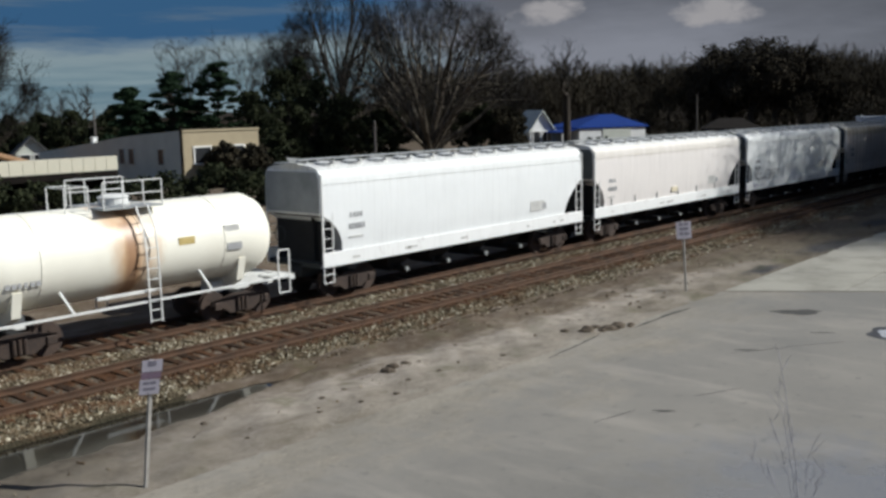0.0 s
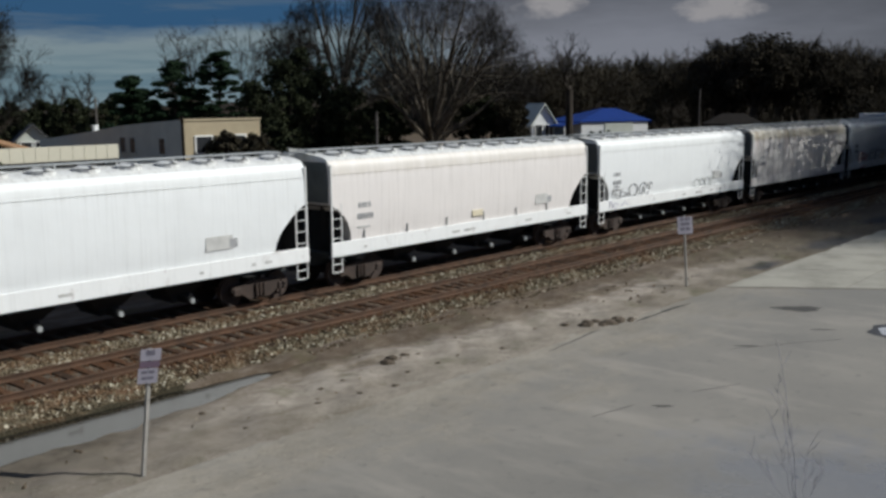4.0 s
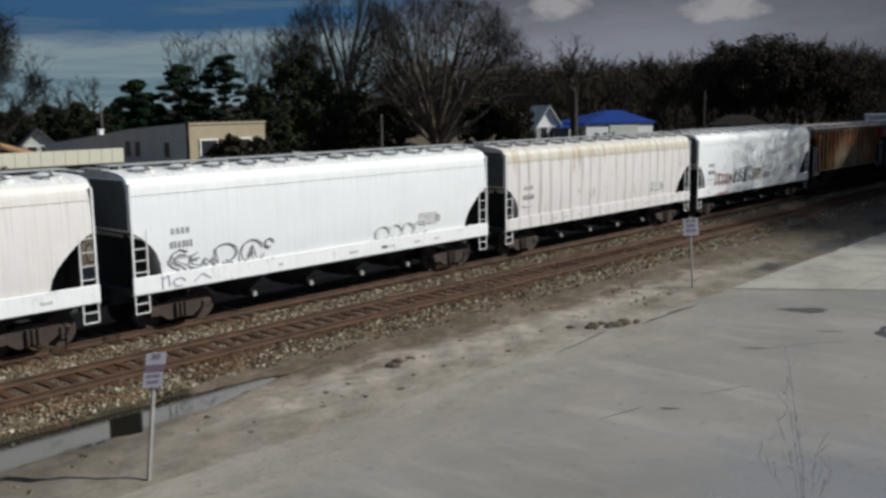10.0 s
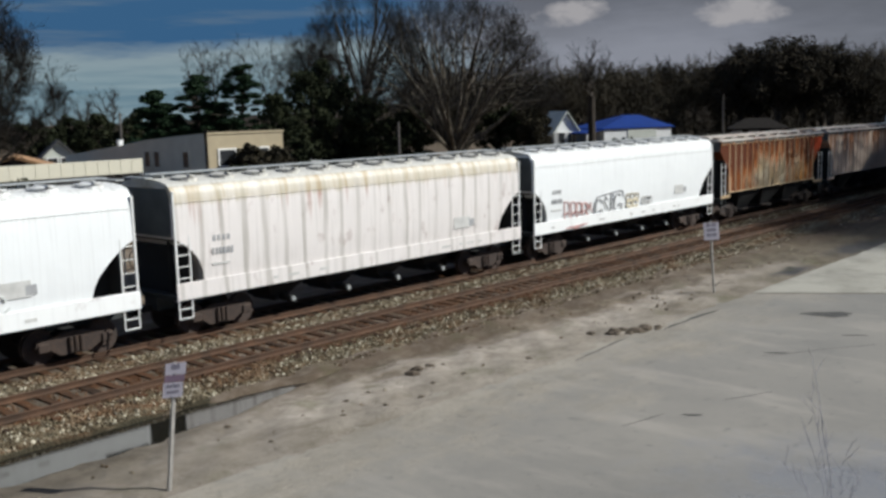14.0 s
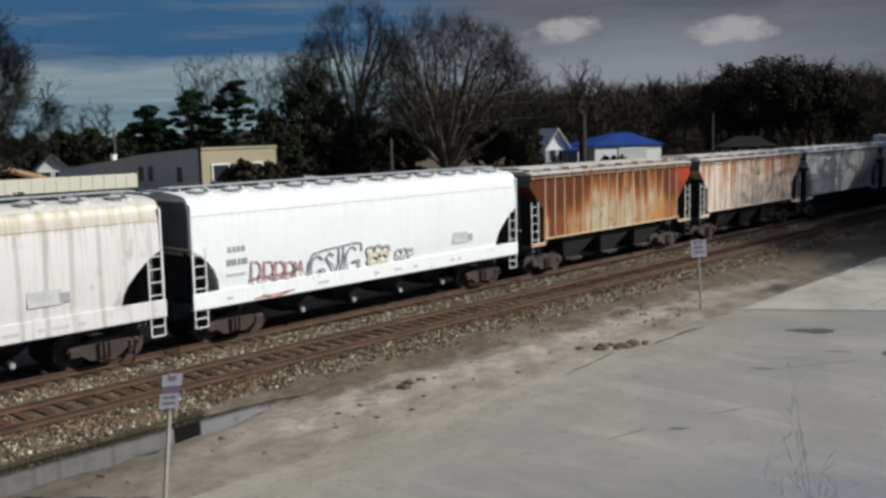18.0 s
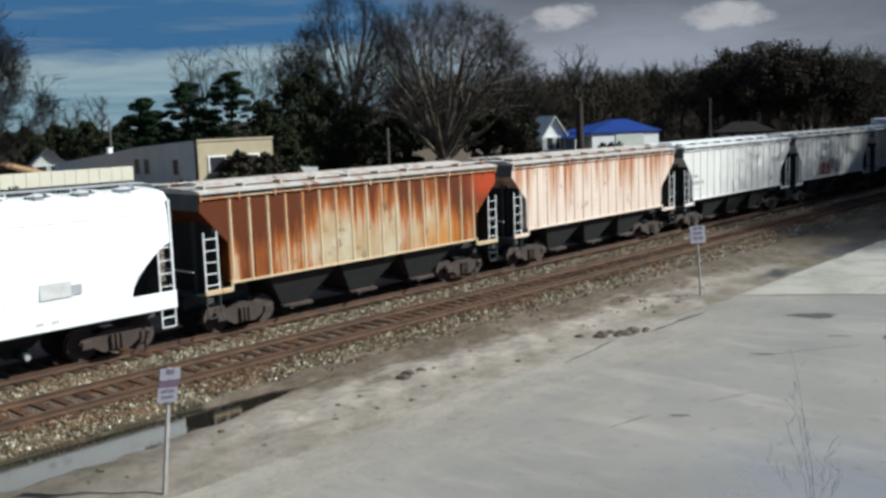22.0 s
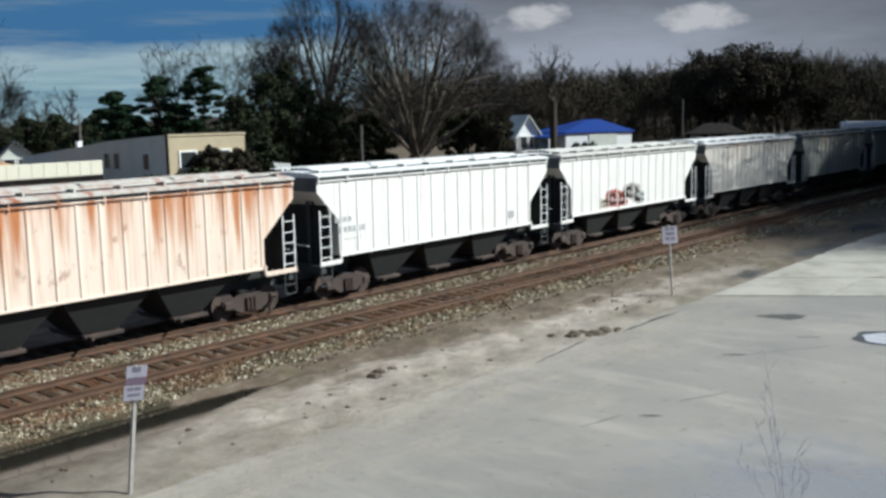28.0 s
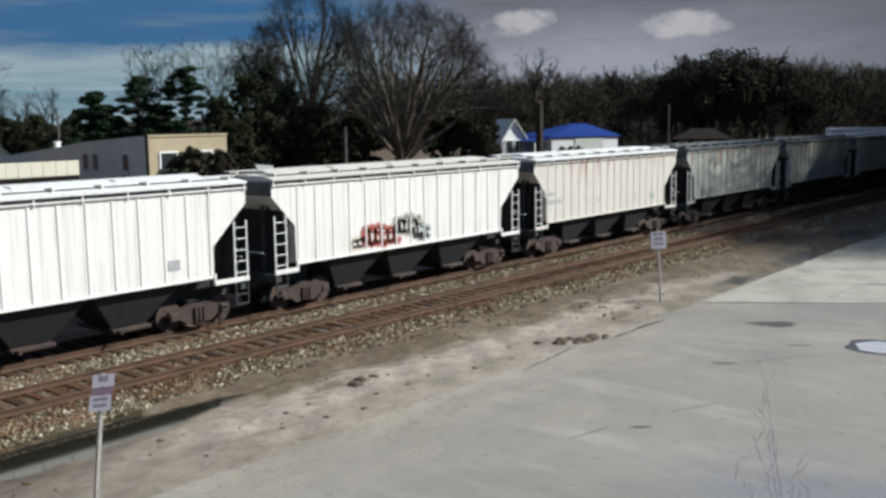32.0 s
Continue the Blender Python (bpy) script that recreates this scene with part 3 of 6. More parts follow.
# ---- tracks ----
def build_track(name, y_near, label, x0, x1, stuff):
    t = thing(name, pose(0, y_near + 0.7175, 0), label, "railway track", kind="structure")
    prof = [(-0.036, 0), (0.036, 0), (0.036, -0.03), (0.012, -0.045), (0.012, -0.12), (0.066, -0.14), (0.066, -0.155), (-0.066, -0.155), (-0.066, -0.14), (-0.012, -0.12), (-0.012, -0.045), (-0.036, -0.03)]
    for s in (-0.7535, 0.7535):
        m = Mesh()
        m.slab([(s + p[0], p[1]) for p in prof], "x", -400, 500)
        part("rail", m, M_RAIL, t)
    tie = Mesh()
    tie.box(-0.115, 0.115, -1.3, 1.3, -0.33, -0.155, 0.012)
    me = tie.data("tie", M_TIE)
    rng = random.Random(name)
    k = 0
    x = x0
    while x < x1:
        ob = part("tie", me, None, t, at=pose(x, rng.uniform(-0.05, 0.05), rng.uniform(-0.015, 0.0), 0, 0, rng.uniform(-1, 1)))
        x += 0.52 + rng.uniform(-0.02, 0.02)
        k += 1
    rest = Mesh()
    for x in np.arange(x1, x1 + 120, 0.53):
        rest.box(x - 0.115, x + 0.115, -1.3, 1.3, -0.33, -0.16)
    far = part("far_ties", rest, M_TIE, t)
    far["kind"] = "stuff"
    return t


build_track("near_track", 21.273, "empty rusty railway track on wooden ties", 4.0, 84, True)
build_track("far_track", 25.078, "railway track under the train on wooden ties", 4.0, 84, True)


def build_bed():
    """Ballast shoulders as one ridged sheet, and loose stones on it."""
    xs = np.concatenate([np.linspace(-300, 0, 60), np.arange(0.5, 90, 0.5), np.linspace(90, 500, 80)])
    prof = [(19.80, -0.66), (20.05, -0.46), (20.4, -0.30), (20.75, -0.215), (20.95, -0.185), (21.1, -0.205), (22.9, -0.205), (23.0, -0.185), (23.4, -0.19), (23.9, -0.21), (24.4, -0.205), (27.4, -0.20), (28.0, -0.26), (29.2, -0.45)]
    rng = np.random.RandomState(3)
    verts, faces = [], []
    n = len(prof)
    for x in xs:
        for k, (y, z) in enumerate(prof):
            verts.append((x, y + (rng.uniform(-0.1, 0.1) if k < 4 else 0), z + rng.uniform(-0.015, 0.015)))
    for j in range(len(xs) - 1):
        for i in range(n - 1):
            faces.append((j * n + i, (j + 1) * n + i, (j + 1) * n + i + 1, j * n + i + 1))
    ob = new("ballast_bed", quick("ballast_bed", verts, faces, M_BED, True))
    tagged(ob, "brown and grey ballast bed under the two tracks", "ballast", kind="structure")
    # stones
    base = np.array([(1, 0, 0), (-1, 0, 0), (0, 1, 0), (0, -1, 0), (0, 0, 1), (0, 0, -1)], float)
    tri = np.array([(0, 2, 4), (2, 1, 4), (1, 3, 4), (3, 0, 4), (2, 0, 5), (1, 2, 5), (3, 1, 5), (0, 3, 5)])
    ys_, zs_ = np.array([p[0] for p in prof]), np.array([p[1] for p in prof])
    spots = []
    for lo, hi, count in ((20.0, 21.2, 30000), (23.0, 24.6, 26000), (21.3, 22.8, 4000), (19.7, 20.2, 3500), (16.5, 19.6, 200)):
        x = 4 + 76 * rng.rand(count) ** 1.5
        y = lo + (hi - lo) * rng.rand(count)
        spots.append(np.stack([x, y], -1))
    p = np.concatenate(spots)
    keep = ~((p[:, 1] < 20.08) & (p[:, 1] > 17.6) & (p[:, 0] < 17))
    p = p[keep]
    z = np.where(p[:, 1] < 19.9, ground_z(p[:, 0], p[:, 1]), np.interp(p[:, 1], ys_, zs_))
    r = rng.uniform(0.018, 0.048, len(p)) * (1 + 0.006 * p[:, 0])
    v = base[None] * (r[:, None, None] * rng.uniform(0.6, 1.25, (len(p), 6, 1))) + rng.normal(0, 0.012, (len(p), 6, 3))
    v[:, :, 0] += p[:, 0:1]
    v[:, :, 1] += p[:, 1:2]
    v[:, :, 2] += (z + r * 0.35)[:, None]
    f = (tri[None] + 6 * np.arange(len(p))[:, None, None]).reshape(-1, 3)
    ob = new("ballast_stones", quick("ballast_stones", v.reshape(-1, 3).tolist(), f.tolist(), M_STONE))
    tagged(ob, "loose crushed stone scattered along the tracks", "gravel", kind="stuff")


build_bed()


# ---- the train ----
TRAIN_Y = 25.8
TRAIN = []   # (car, its middle along the train)
WHEELS = []  # wheelsets, with their angle at the start
rolling = random.Random(11)


def wheel_mesh():
    m = Mesh()
    for s in (-1, 1):
        y = 0.72 * s
        m.tube((0, y - 0.065, 0), (0, y + 0.065, 0), 0.455, n=20)
        m.tube((0, y - s * 0.065, 0), (0, y - s * 0.095, 0), 0.485, n=20)
        m.tube((0, y + s * 0.064, 0), (0, y + s * 0.12, 0), 0.12, n=8)
        for k in range(4):
            a = math.pi / 2 * k
            m.box(0.26 * math.cos(a) - 0.04, 0.26 * math.cos(a) + 0.04, y + s * 0.05 - 0.03, y + s * 0.05 + 0.03, 0.26 * math.sin(a) - 0.04, 0.26 * math.sin(a) + 0.04)
    m.tube((0, -0.95, 0), (0, 0.95, 0), 0.08, n=8)
    return m.data("wheelset", M_WHEEL)


def side_frame_mesh():
    m = Mesh()
    outline = [(-1.1, 0.52), (-1.05, 0.64), (-0.55, 0.72), (-0.3, 0.80), (0.3, 0.80), (0.55, 0.72), (1.05, 0.64), (1.1, 0.52), (1.0, 0.40), (0.72, 0.40), (0.42, 0.20), (-0.42, 0.20), (-0.72, 0.40), (-1.0, 0.40)]
    m.slab(outline, "y", -0.07, 0.07)
    for x in (-0.89, 0.89):
        m.box(x - 0.15, x + 0.15, -0.12, 0.10, 0.36, 0.60, 0.02)
    for x in (-0.15, 0, 0.15):
        m.tube((x, -0.1, 0.26), (x, -0.1, 0.66), 0.06, n=8)
    return m.data("side_frame", M_TRUCK)


def bolster_mesh():
    m = Mesh()
    m.box(-0.2, 0.2, -1.0, 1.0, 0.42, 0.82, 0.03)
    return m.data("bolster", M_BLACK)


WHEEL_ME, FRAME_ME, BOLSTER_ME = wheel_mesh(), side_frame_mesh(), bolster_mesh()


def add_truck(car, x):
    t = new("truck")
    t.parent, t.location, t.empty_display_size = car, (x, 0, 0), 0.2
    for y in (-0.98, 0.98):
        part("side_frame", FRAME_ME, None, t, at=pose(0, y, 0, 0, 0, 0 if y < 0 else 180))
    part("bolster", BOLSTER_ME, None, t)
    for dx in (-0.89, 0.89):
        w = part("wheelset", WHEEL_ME, None, t, at=pose(dx, 0, 0.455))
        WHEELS.append((w, dx, rolling.uniform(0, 360)))


def ladder(x0, x1, y, z0, z1, rungs, r=0.016):
    m = Mesh()
    for x in (x0, x1):
        m.beam((x, y, z0), (x, y, z1), 0.05, 0.03)
    for k in range(rungs):
        z = z0 + (z1 - z0) * (k + 0.4) / rungs
        m.tube((x0, y, z), (x1, y, z), r, n=6)
    return m


def coupler(s, half):
    m = Mesh()
    m.box(min(s * half, s * (half + 0.62)), max(s * half, s * (half + 0.62)), -0.09, 0.09, 0.72, 0.92, 0.02)
    m.box(min(s * (half + 0.42), s * (half + 0.72)), max(s * (half + 0.42), s * (half + 0.72)), -0.17, 0.15, 0.66, 0.98, 0.04)
    return m


def stencil(x, z, w, h, y, n, rng):
    """Bars that stand for lettering too far off to be read."""
    m = Mesh()
    step = w / n
    for k in range(n):
        a = x + k * step
        m.box(a, a + step * rng.uniform(0.55, 0.8), y - 0.004, y + 0.01, z, z + h)
    return m


def spray(points, y, width):
    """A painted line on the side."""
    m = Mesh()
    for (x0, z0), (x1, z1) in zip(points, points[1:]):
        d = math.hypot(x1 - x0, z1 - z0) or 1
        nx, nz = -(z1 - z0) / d * width / 2, (x1 - x0) / d * width / 2
        m.slab([(x0 - nx, z0 - nz), (x1 - nx, z1 - nz), (x1 + nx, z1 + nz), (x0 + nx, z0 + nz)], "y", y - 0.004, y + 0.012)
    return m


def start_car(name, lo, hi, label, category):
    mid = (lo + hi) / 2
    car = thing(name, pose(mid - ROLLED[0][1], TRAIN_Y, 0), label, category, "cars of the freight train")
    TRAIN.append((car, mid))
    return car, (hi - lo) / 2


def curved_hopper(lo, hi, paint, roof, label, rng_seed=0, numbers=True, sill_paint=None, end_paint=None, stubs=False):
    """Centre-flow hopper: smooth bulging sides, open end corners, a deep bright side sill."""
    car, half = start_car("covered_hopper_car", lo, hi, label, "freight car")
    rng = random.Random(rng_seed)
    sill_paint = sill_paint or paint
    prof = [(1.62, 1.40), (1.9, 1.435), (2.4, 1.465), (3.0, 1.475), (3.7, 1.47), (4.0, 1.455), (4.2, 1.43), (4.36, 1.37), (4.44, 1.28), (4.45, 0.9), (4.455, 0.5), (4.46, 0.0)]
    zs, ws = [p[0] for p in prof], [p[1] for p in prof]

    def width(z):
        return float(np.interp(z, zs, ws))

    def low(d, left):
        # the belly's lower edge, d metres in from the end
        if left:
            return float(np.interp(d, [0, 0.3, 0.62, 0.8, 0.93, 0.98], [2.96, 2.80, 2.52, 2.28, 1.95, 1.62]))
        return float(np.interp(d, [0, 0.3, 0.62, 0.9, 1.15, 1.30, 1.36], [3.12, 2.98, 2.74, 2.48, 2.20, 1.92, 1.62]))

    m = Mesh()
    rings = []
    ds = [0.0, 0.04, 0.3, 0.5, 0.62, 0.8, 0.9, 0.93, 0.98, 1.15, 1.22, 1.30, 1.36, 1.7, 2.1, 2.6]
    stations = [(-half + d, low(d, True)) for d in ds] + [(x, 1.62) for x in np.linspace(-half + 3.2, half - 3.2, 9)] + [(half - d, low(d, False)) for d in reversed(ds)]
    for k, (x, zl) in enumerate(stations):
        zz = [zl] + [zl + (4.0 - zl) * t for t in (0.12, 0.3, 0.55, 0.8)] + zs[5:]
        inset = 0.06 if k in (0, len(stations) - 1) else 0.0
        side = [(width(z) - inset, z - (inset if z > 4.3 else 0)) for z in zz]
        ring = [(x, -w, z) for w, z in side] + [(x, w, z) for w, z in reversed(side[:-1])]
        rings.append(ring)
    m.loft(rings)
    part("body", m, paint, car, smooth=True)
    rf = Mesh()
    rf.slab([(-1.30, 4.435), (-1.22, 4.50), (-0.95, 4.57), (-0.5, 4.62), (0, 4.64), (0.5, 4.62), (0.95, 4.57), (1.22, 4.50), (1.30, 4.435)], "x", -half + 0.03, half - 0.03)
    part("roof", rf, roof, car, "dull grey curved roof")
    # roof seam along the side
    seam = Mesh()
    for s in (-1, 1):
        seam.box(-half + 0.05, half - 0.05, s * 1.458 - 0.012, s * 1.458 + 0.012, 3.95, 3.985)
    part("roof_seam", seam, paint, car)
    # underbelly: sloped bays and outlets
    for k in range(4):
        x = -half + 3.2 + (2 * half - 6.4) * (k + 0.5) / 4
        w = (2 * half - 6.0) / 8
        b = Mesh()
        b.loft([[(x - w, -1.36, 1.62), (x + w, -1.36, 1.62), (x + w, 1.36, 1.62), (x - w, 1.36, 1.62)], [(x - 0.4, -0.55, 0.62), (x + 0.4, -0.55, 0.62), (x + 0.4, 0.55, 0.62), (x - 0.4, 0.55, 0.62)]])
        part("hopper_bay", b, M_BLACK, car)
        g = Mesh()
        g.tube((x, -1.15, 0.52), (x, 1.15, 0.52), 0.12, n=10)
        g.box(x - 0.32, x + 0.32, -0.6, 0.6, 0.42, 0.64, 0.03)
        part("outlet_pipe", g, M_BLACK, car)
        c = Mesh()
        c.tube((x, -1.22, 0.52), (x, -1.15, 0.52), 0.08, n=12)
        part("outlet_cap", c, M_GALV, car, "bright metal outlet cap")
    # black sheets and plates that paint shade into the open end corners
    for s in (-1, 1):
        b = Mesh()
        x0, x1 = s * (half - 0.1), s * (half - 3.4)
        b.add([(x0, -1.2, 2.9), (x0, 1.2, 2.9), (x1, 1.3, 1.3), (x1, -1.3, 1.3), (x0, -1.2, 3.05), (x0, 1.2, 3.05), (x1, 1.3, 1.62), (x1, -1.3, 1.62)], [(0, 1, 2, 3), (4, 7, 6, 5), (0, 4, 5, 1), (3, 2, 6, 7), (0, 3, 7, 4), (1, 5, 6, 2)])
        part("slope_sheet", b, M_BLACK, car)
        # end wall in a darker colour that stands for its shade
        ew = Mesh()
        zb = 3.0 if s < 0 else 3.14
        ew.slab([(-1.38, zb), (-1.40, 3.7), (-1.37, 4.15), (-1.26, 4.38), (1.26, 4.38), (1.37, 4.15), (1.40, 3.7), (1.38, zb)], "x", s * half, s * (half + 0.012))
        part("end_wall", ew, end_paint or M_END, car, "end wall with its shade painted dark")
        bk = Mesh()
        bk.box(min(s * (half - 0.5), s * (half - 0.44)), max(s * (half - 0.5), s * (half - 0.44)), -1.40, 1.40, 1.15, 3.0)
        part("end_shade_plate", bk, M_BLACK, car)
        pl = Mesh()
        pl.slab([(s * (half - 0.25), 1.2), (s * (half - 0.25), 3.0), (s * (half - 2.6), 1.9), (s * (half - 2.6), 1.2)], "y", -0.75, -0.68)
        part("recess_shade_plate", pl, M_BLACK, car)
        e = Mesh()
        e.box(min(s * (half - 0.35), s * half), max(s * (half - 0.35), s * half), -1.38, 1.38, 1.12, 1.28)
        e.box(min(s * (half - 2.2), s * half), max(s * (half - 2.2), s * half), -0.35, 0.35, 0.75, 1.2)
        part("end_sill", e, M_DARK, car)
    for s in (-1, 1):
        b = Mesh()
        b.box(-half, half, s * 1.47 - 0.03, s * 1.47 + 0.03, 1.16, 1.66, 0.012)
        b.box(-half, half, min(s * 1.30, s * 1.47), max(s * 1.30, s * 1.47), 1.14, 1.18)
        part("side_sill", b, sill_paint, car, "bright deep side sill")
    for s, wd in ((-1, 0.44), (1, 0.44)):
        x = s * (half - 0.06)
        x2 = s * (half - 0.06 - wd)
        for y in (-1.46,):
            part("ladder", ladder(min(x, x2), max(x, x2), y, 1.66, 3.0 if s < 0 else 3.15, 4), M_WHITE_BAR, car)
            p = Mesh()
            p.beam((x, y, 1.6), (x, y, 4.3), 0.07, 0.05)
            part("corner_post", p, M_WHITE_BAR if paint is not None else paint, car)
        st = Mesh()
        for xx in (x, x2):
            st.beam((xx, -1.45, 0.62), (xx, -1.45, 1.16), 0.035, 0.035)
        for zz in (0.62, 0.9):
            st.tube((x, -1.45, zz), (x2, -1.45, zz), 0.02, n=6)
        part("stirrup_step", st, M_WHITE_BAR, car)
        far_l = ladder(min(x, x2), max(x, x2), 1.46, 1.66, 3.0, 4)
        part("ladder", far_l, M_WHITE_BAR, car)
        part("coupler", coupler(s, half), M_BLACK, car)
    # roof walk and hatches
    walk_ = Mesh()
    for y in (-0.22, 0.0, 0.22):
        walk_.box(-half + 0.1, half - 0.1, y - 0.09, y + 0.09, 4.74, 4.77)
    for x in np.linspace(-half + 0.5, half - 0.5, 9):
        walk_.box(x - 0.03, x + 0.03, -0.3, 0.3, 4.60, 4.74)
    part("roof_walk", walk_, M_GALV, car)
    for k in range(12):
        x = -half + 0.9 + (2 * half - 1.8) * k / 11
        h = Mesh()
        for y in (-0.78,):
            h.tube((x, y, 4.5), (x, y, 4.66), 0.38, 0.36, n=12)
            h.tube((x, y, 4.66), (x, y, 4.71), 0.40, 0.22, n=12)
        h.box(x - 0.05, x + 0.05, -1.2, -0.4, 4.68, 4.73)
        part("hatch", h, roof, car)
    for s in (-1, 1):
        wbrake = Mesh()
        wbrake.box(min(s * half, s * (half + 0.25)), max(s * half, s * (half + 0.25)), -0.6, 0.6, 4.66, 4.70)
        part("end_platform", wbrake, M_GALV, car)
    bw = Mesh()
    for k in range(16):
        a, b = 2 * math.pi * k / 16, 2 * math.pi * (k + 1) / 16
        bw.tube((-half - 0.1, 0.6 + 0.28 * math.cos(a), 2.2 + 0.28 * math.sin(a)), (-half - 0.1, 0.6 + 0.28 * math.cos(b), 2.2 + 0.28 * math.sin(b)), 0.02, n=5)
    part("brake_wheel", bw, M_DARK, car)
    if numbers:
        part("marking", stencil(-half + 1.3, 2.76, 0.66, 0.17, -1.478, 4, rng), M_STENCIL, car, "faded dark reporting mark")
        part("marking", stencil(-half + 1.25, 2.36, 0.80, 0.19, -1.475, 6, rng), M_STENCIL, car, "faded dark car number")
        part("small_lettering", stencil(-half + 1.25, 2.05, 0.9, 0.06, -1.465, 1, rng), M_STENCIL_PALE, car)
        for x in (-6.3, -4.1, -1.9, 0.35, 2.5, 4.7) if stubs else ():
            q = Mesh()
            q.box(x - 0.018, x + 0.018, -1.475, -1.44, 1.56, 1.98)
            part("side_stub", q, M_STENCIL, car)
        part("faded_panel", stencil(half - 4.0, 1.98, 1.5, 0.42, -1.465, 1, rng), M_STENCIL_PALE, car, "faded grey data panel")
        q = Mesh()
        q.box(half - 3.15, half - 2.85, -1.47, -1.45, 2.02, 2.28)
        part("placard", q, M_STENCIL, car, "dark square placard")
    for k in range(7):
        x = rng.uniform(-half + 1, half - 1)
        q = Mesh()
        q.box(x, x + rng.uniform(0.15, 0.5), -1.507, -1.49, 1.33, 1.42)
        part("sill_lettering", q, M_STENCIL_PALE, car)
    add_truck(car, -half + 1.75)
    add_truck(car, half - 1.75)
    return car, half


def ribbed_hopper(lo, hi, paint, rib_paint, roof, label, ribs=15, rng_seed=0, numbers=True):
    """Hopper with flat sides stiffened by outside posts and three-cornered open ends."""
    car, half = start_car("covered_hopper_car", lo, hi, label, "freight car")
    rng = random.Random(rng_seed)
    y0 = 1.40
    # body with sloping ends below
    side = [(-half, 4.36), (half, 4.36), (half, 3.72), (half - 1.28, 2.50), (half - 1.30, 1.58), (-half + 0.97, 1.58), (-half + 0.95, 2.82), (-half, 3.82)]
    m = Mesh()
    m.slab(side, "y", -y0, y0)
    part("body", m, paint, car)
    r = Mesh()
    rr = [(-1.50, 4.335), (-1.50, 4.39), (-1.25, 4.44), (-0.7, 4.48), (0, 4.50), (0.7, 4.48), (1.25, 4.44), (1.50, 4.39), (1.50, 4.335)]
    r.slab(rr, "x", -half - 0.02, half + 0.02)
    part("roof", r, roof, car)
    for s in (-1, 1):
        t = Mesh()
        t.tube((-half, s * 1.46, 4.20), (half, s * 1.46, 4.20), 0.022, n=6)
        for x in np.linspace(-half + 0.05, half - 0.05, 11):
            t.box(x - 0.02, x + 0.02, min(s * 1.41, s * 1.47), max(s * 1.41, s * 1.47), 4.12, 4.34)
        part("eave_rail", t, rib_paint, car, "thin pipe rail on short brackets under the eave")
        # dark strip that paints in the shade under the eave
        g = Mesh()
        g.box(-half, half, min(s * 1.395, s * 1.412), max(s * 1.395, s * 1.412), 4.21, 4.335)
        part("eave_shade_strip", g, M_END, car, "dark strip painted for the shade below the roof edge")
    for k in range(ribs):
        x = -half + 1.08 + (2 * half - 2.48) * k / (ribs - 1)
        zl = float(np.interp(x, [-half, -half + 0.95, -half + 0.98, half - 1.31, half - 1.27, half], [3.82, 2.82, 1.60, 1.60, 2.50, 3.72]))
        for s in (-1, 1):
            p = Mesh()
            p.slab([(x - 0.065, s * (y0 - 0.005)), (x - 0.02, s * (y0 + 0.026)), (x + 0.02, s * (y0 + 0.026)), (x + 0.065, s * (y0 - 0.005))], "z", zl, 4.14)
            part("rib", p, rib_paint, car)
    for s in (-1, 1):
        b = Mesh()
        b.box(-half + 0.95, half - 1.28, s * 1.42 - 0.03, s * 1.42 + 0.03, 1.53, 1.60, 0.01)
        part("side_rail", b, rib_paint, car)
        for e in (-1, 1):
            q = Mesh()
            xe, xi = e * half, e * (half - (1.30 if e > 0 else 0.98))
            q.box(min(xe, xi), max(xe, xi), s * 1.44 - 0.04, s * 1.44 + 0.04, 1.30, 1.45, 0.01)
            q.beam((xi, s * 1.44, 1.35), (xi, s * 1.44, 1.65), 0.07, 0.07)
            part("corner_sill", q, rib_paint, car)
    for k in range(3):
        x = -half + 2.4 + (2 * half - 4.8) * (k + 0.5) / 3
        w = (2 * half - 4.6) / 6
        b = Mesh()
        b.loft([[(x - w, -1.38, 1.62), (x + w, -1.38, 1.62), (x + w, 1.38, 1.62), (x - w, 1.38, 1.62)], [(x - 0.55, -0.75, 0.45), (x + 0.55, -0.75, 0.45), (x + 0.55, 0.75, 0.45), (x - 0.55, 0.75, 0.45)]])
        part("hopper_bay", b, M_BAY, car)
        g = Mesh()
        g.box(x - 0.62, x + 0.62, -0.95, 0.95, 0.30, 0.42, 0.02)
        g.tube((x - 0.5, -1.2, 0.36), (x - 0.5, 1.2, 0.36), 0.05, n=8)
        part("outlet_gate", g, M_TRUCK, car, "worn metal outlet gate")
    for s in (-1, 1):
        e = Mesh()
        # end wall coloured dark, as it looks when unlit
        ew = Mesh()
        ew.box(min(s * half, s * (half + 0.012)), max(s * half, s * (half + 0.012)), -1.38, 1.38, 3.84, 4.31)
        part("end_wall", ew, M_END, car, "end wall with its shade painted dark")
        # black plates added so that the end recess looks deep in shade
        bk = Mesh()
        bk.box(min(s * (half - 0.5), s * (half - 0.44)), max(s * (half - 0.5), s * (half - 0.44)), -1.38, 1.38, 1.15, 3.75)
        part("end_shade_plate", bk, M_BLACK, car)
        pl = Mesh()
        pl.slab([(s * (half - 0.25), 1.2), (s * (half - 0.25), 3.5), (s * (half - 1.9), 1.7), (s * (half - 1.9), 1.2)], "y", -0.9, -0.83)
        part("recess_shade_plate", pl, M_BLACK, car)
        e.box(min(s * (half - 0.3), s * half), max(s * (half - 0.3), s * half), -1.40, 1.40, 1.05, 1.30)
        e.box(min(s * (half - 2.4), s * half), max(s * (half - 2.4), s * half), -0.3, 0.3, 0.75, 1.2)
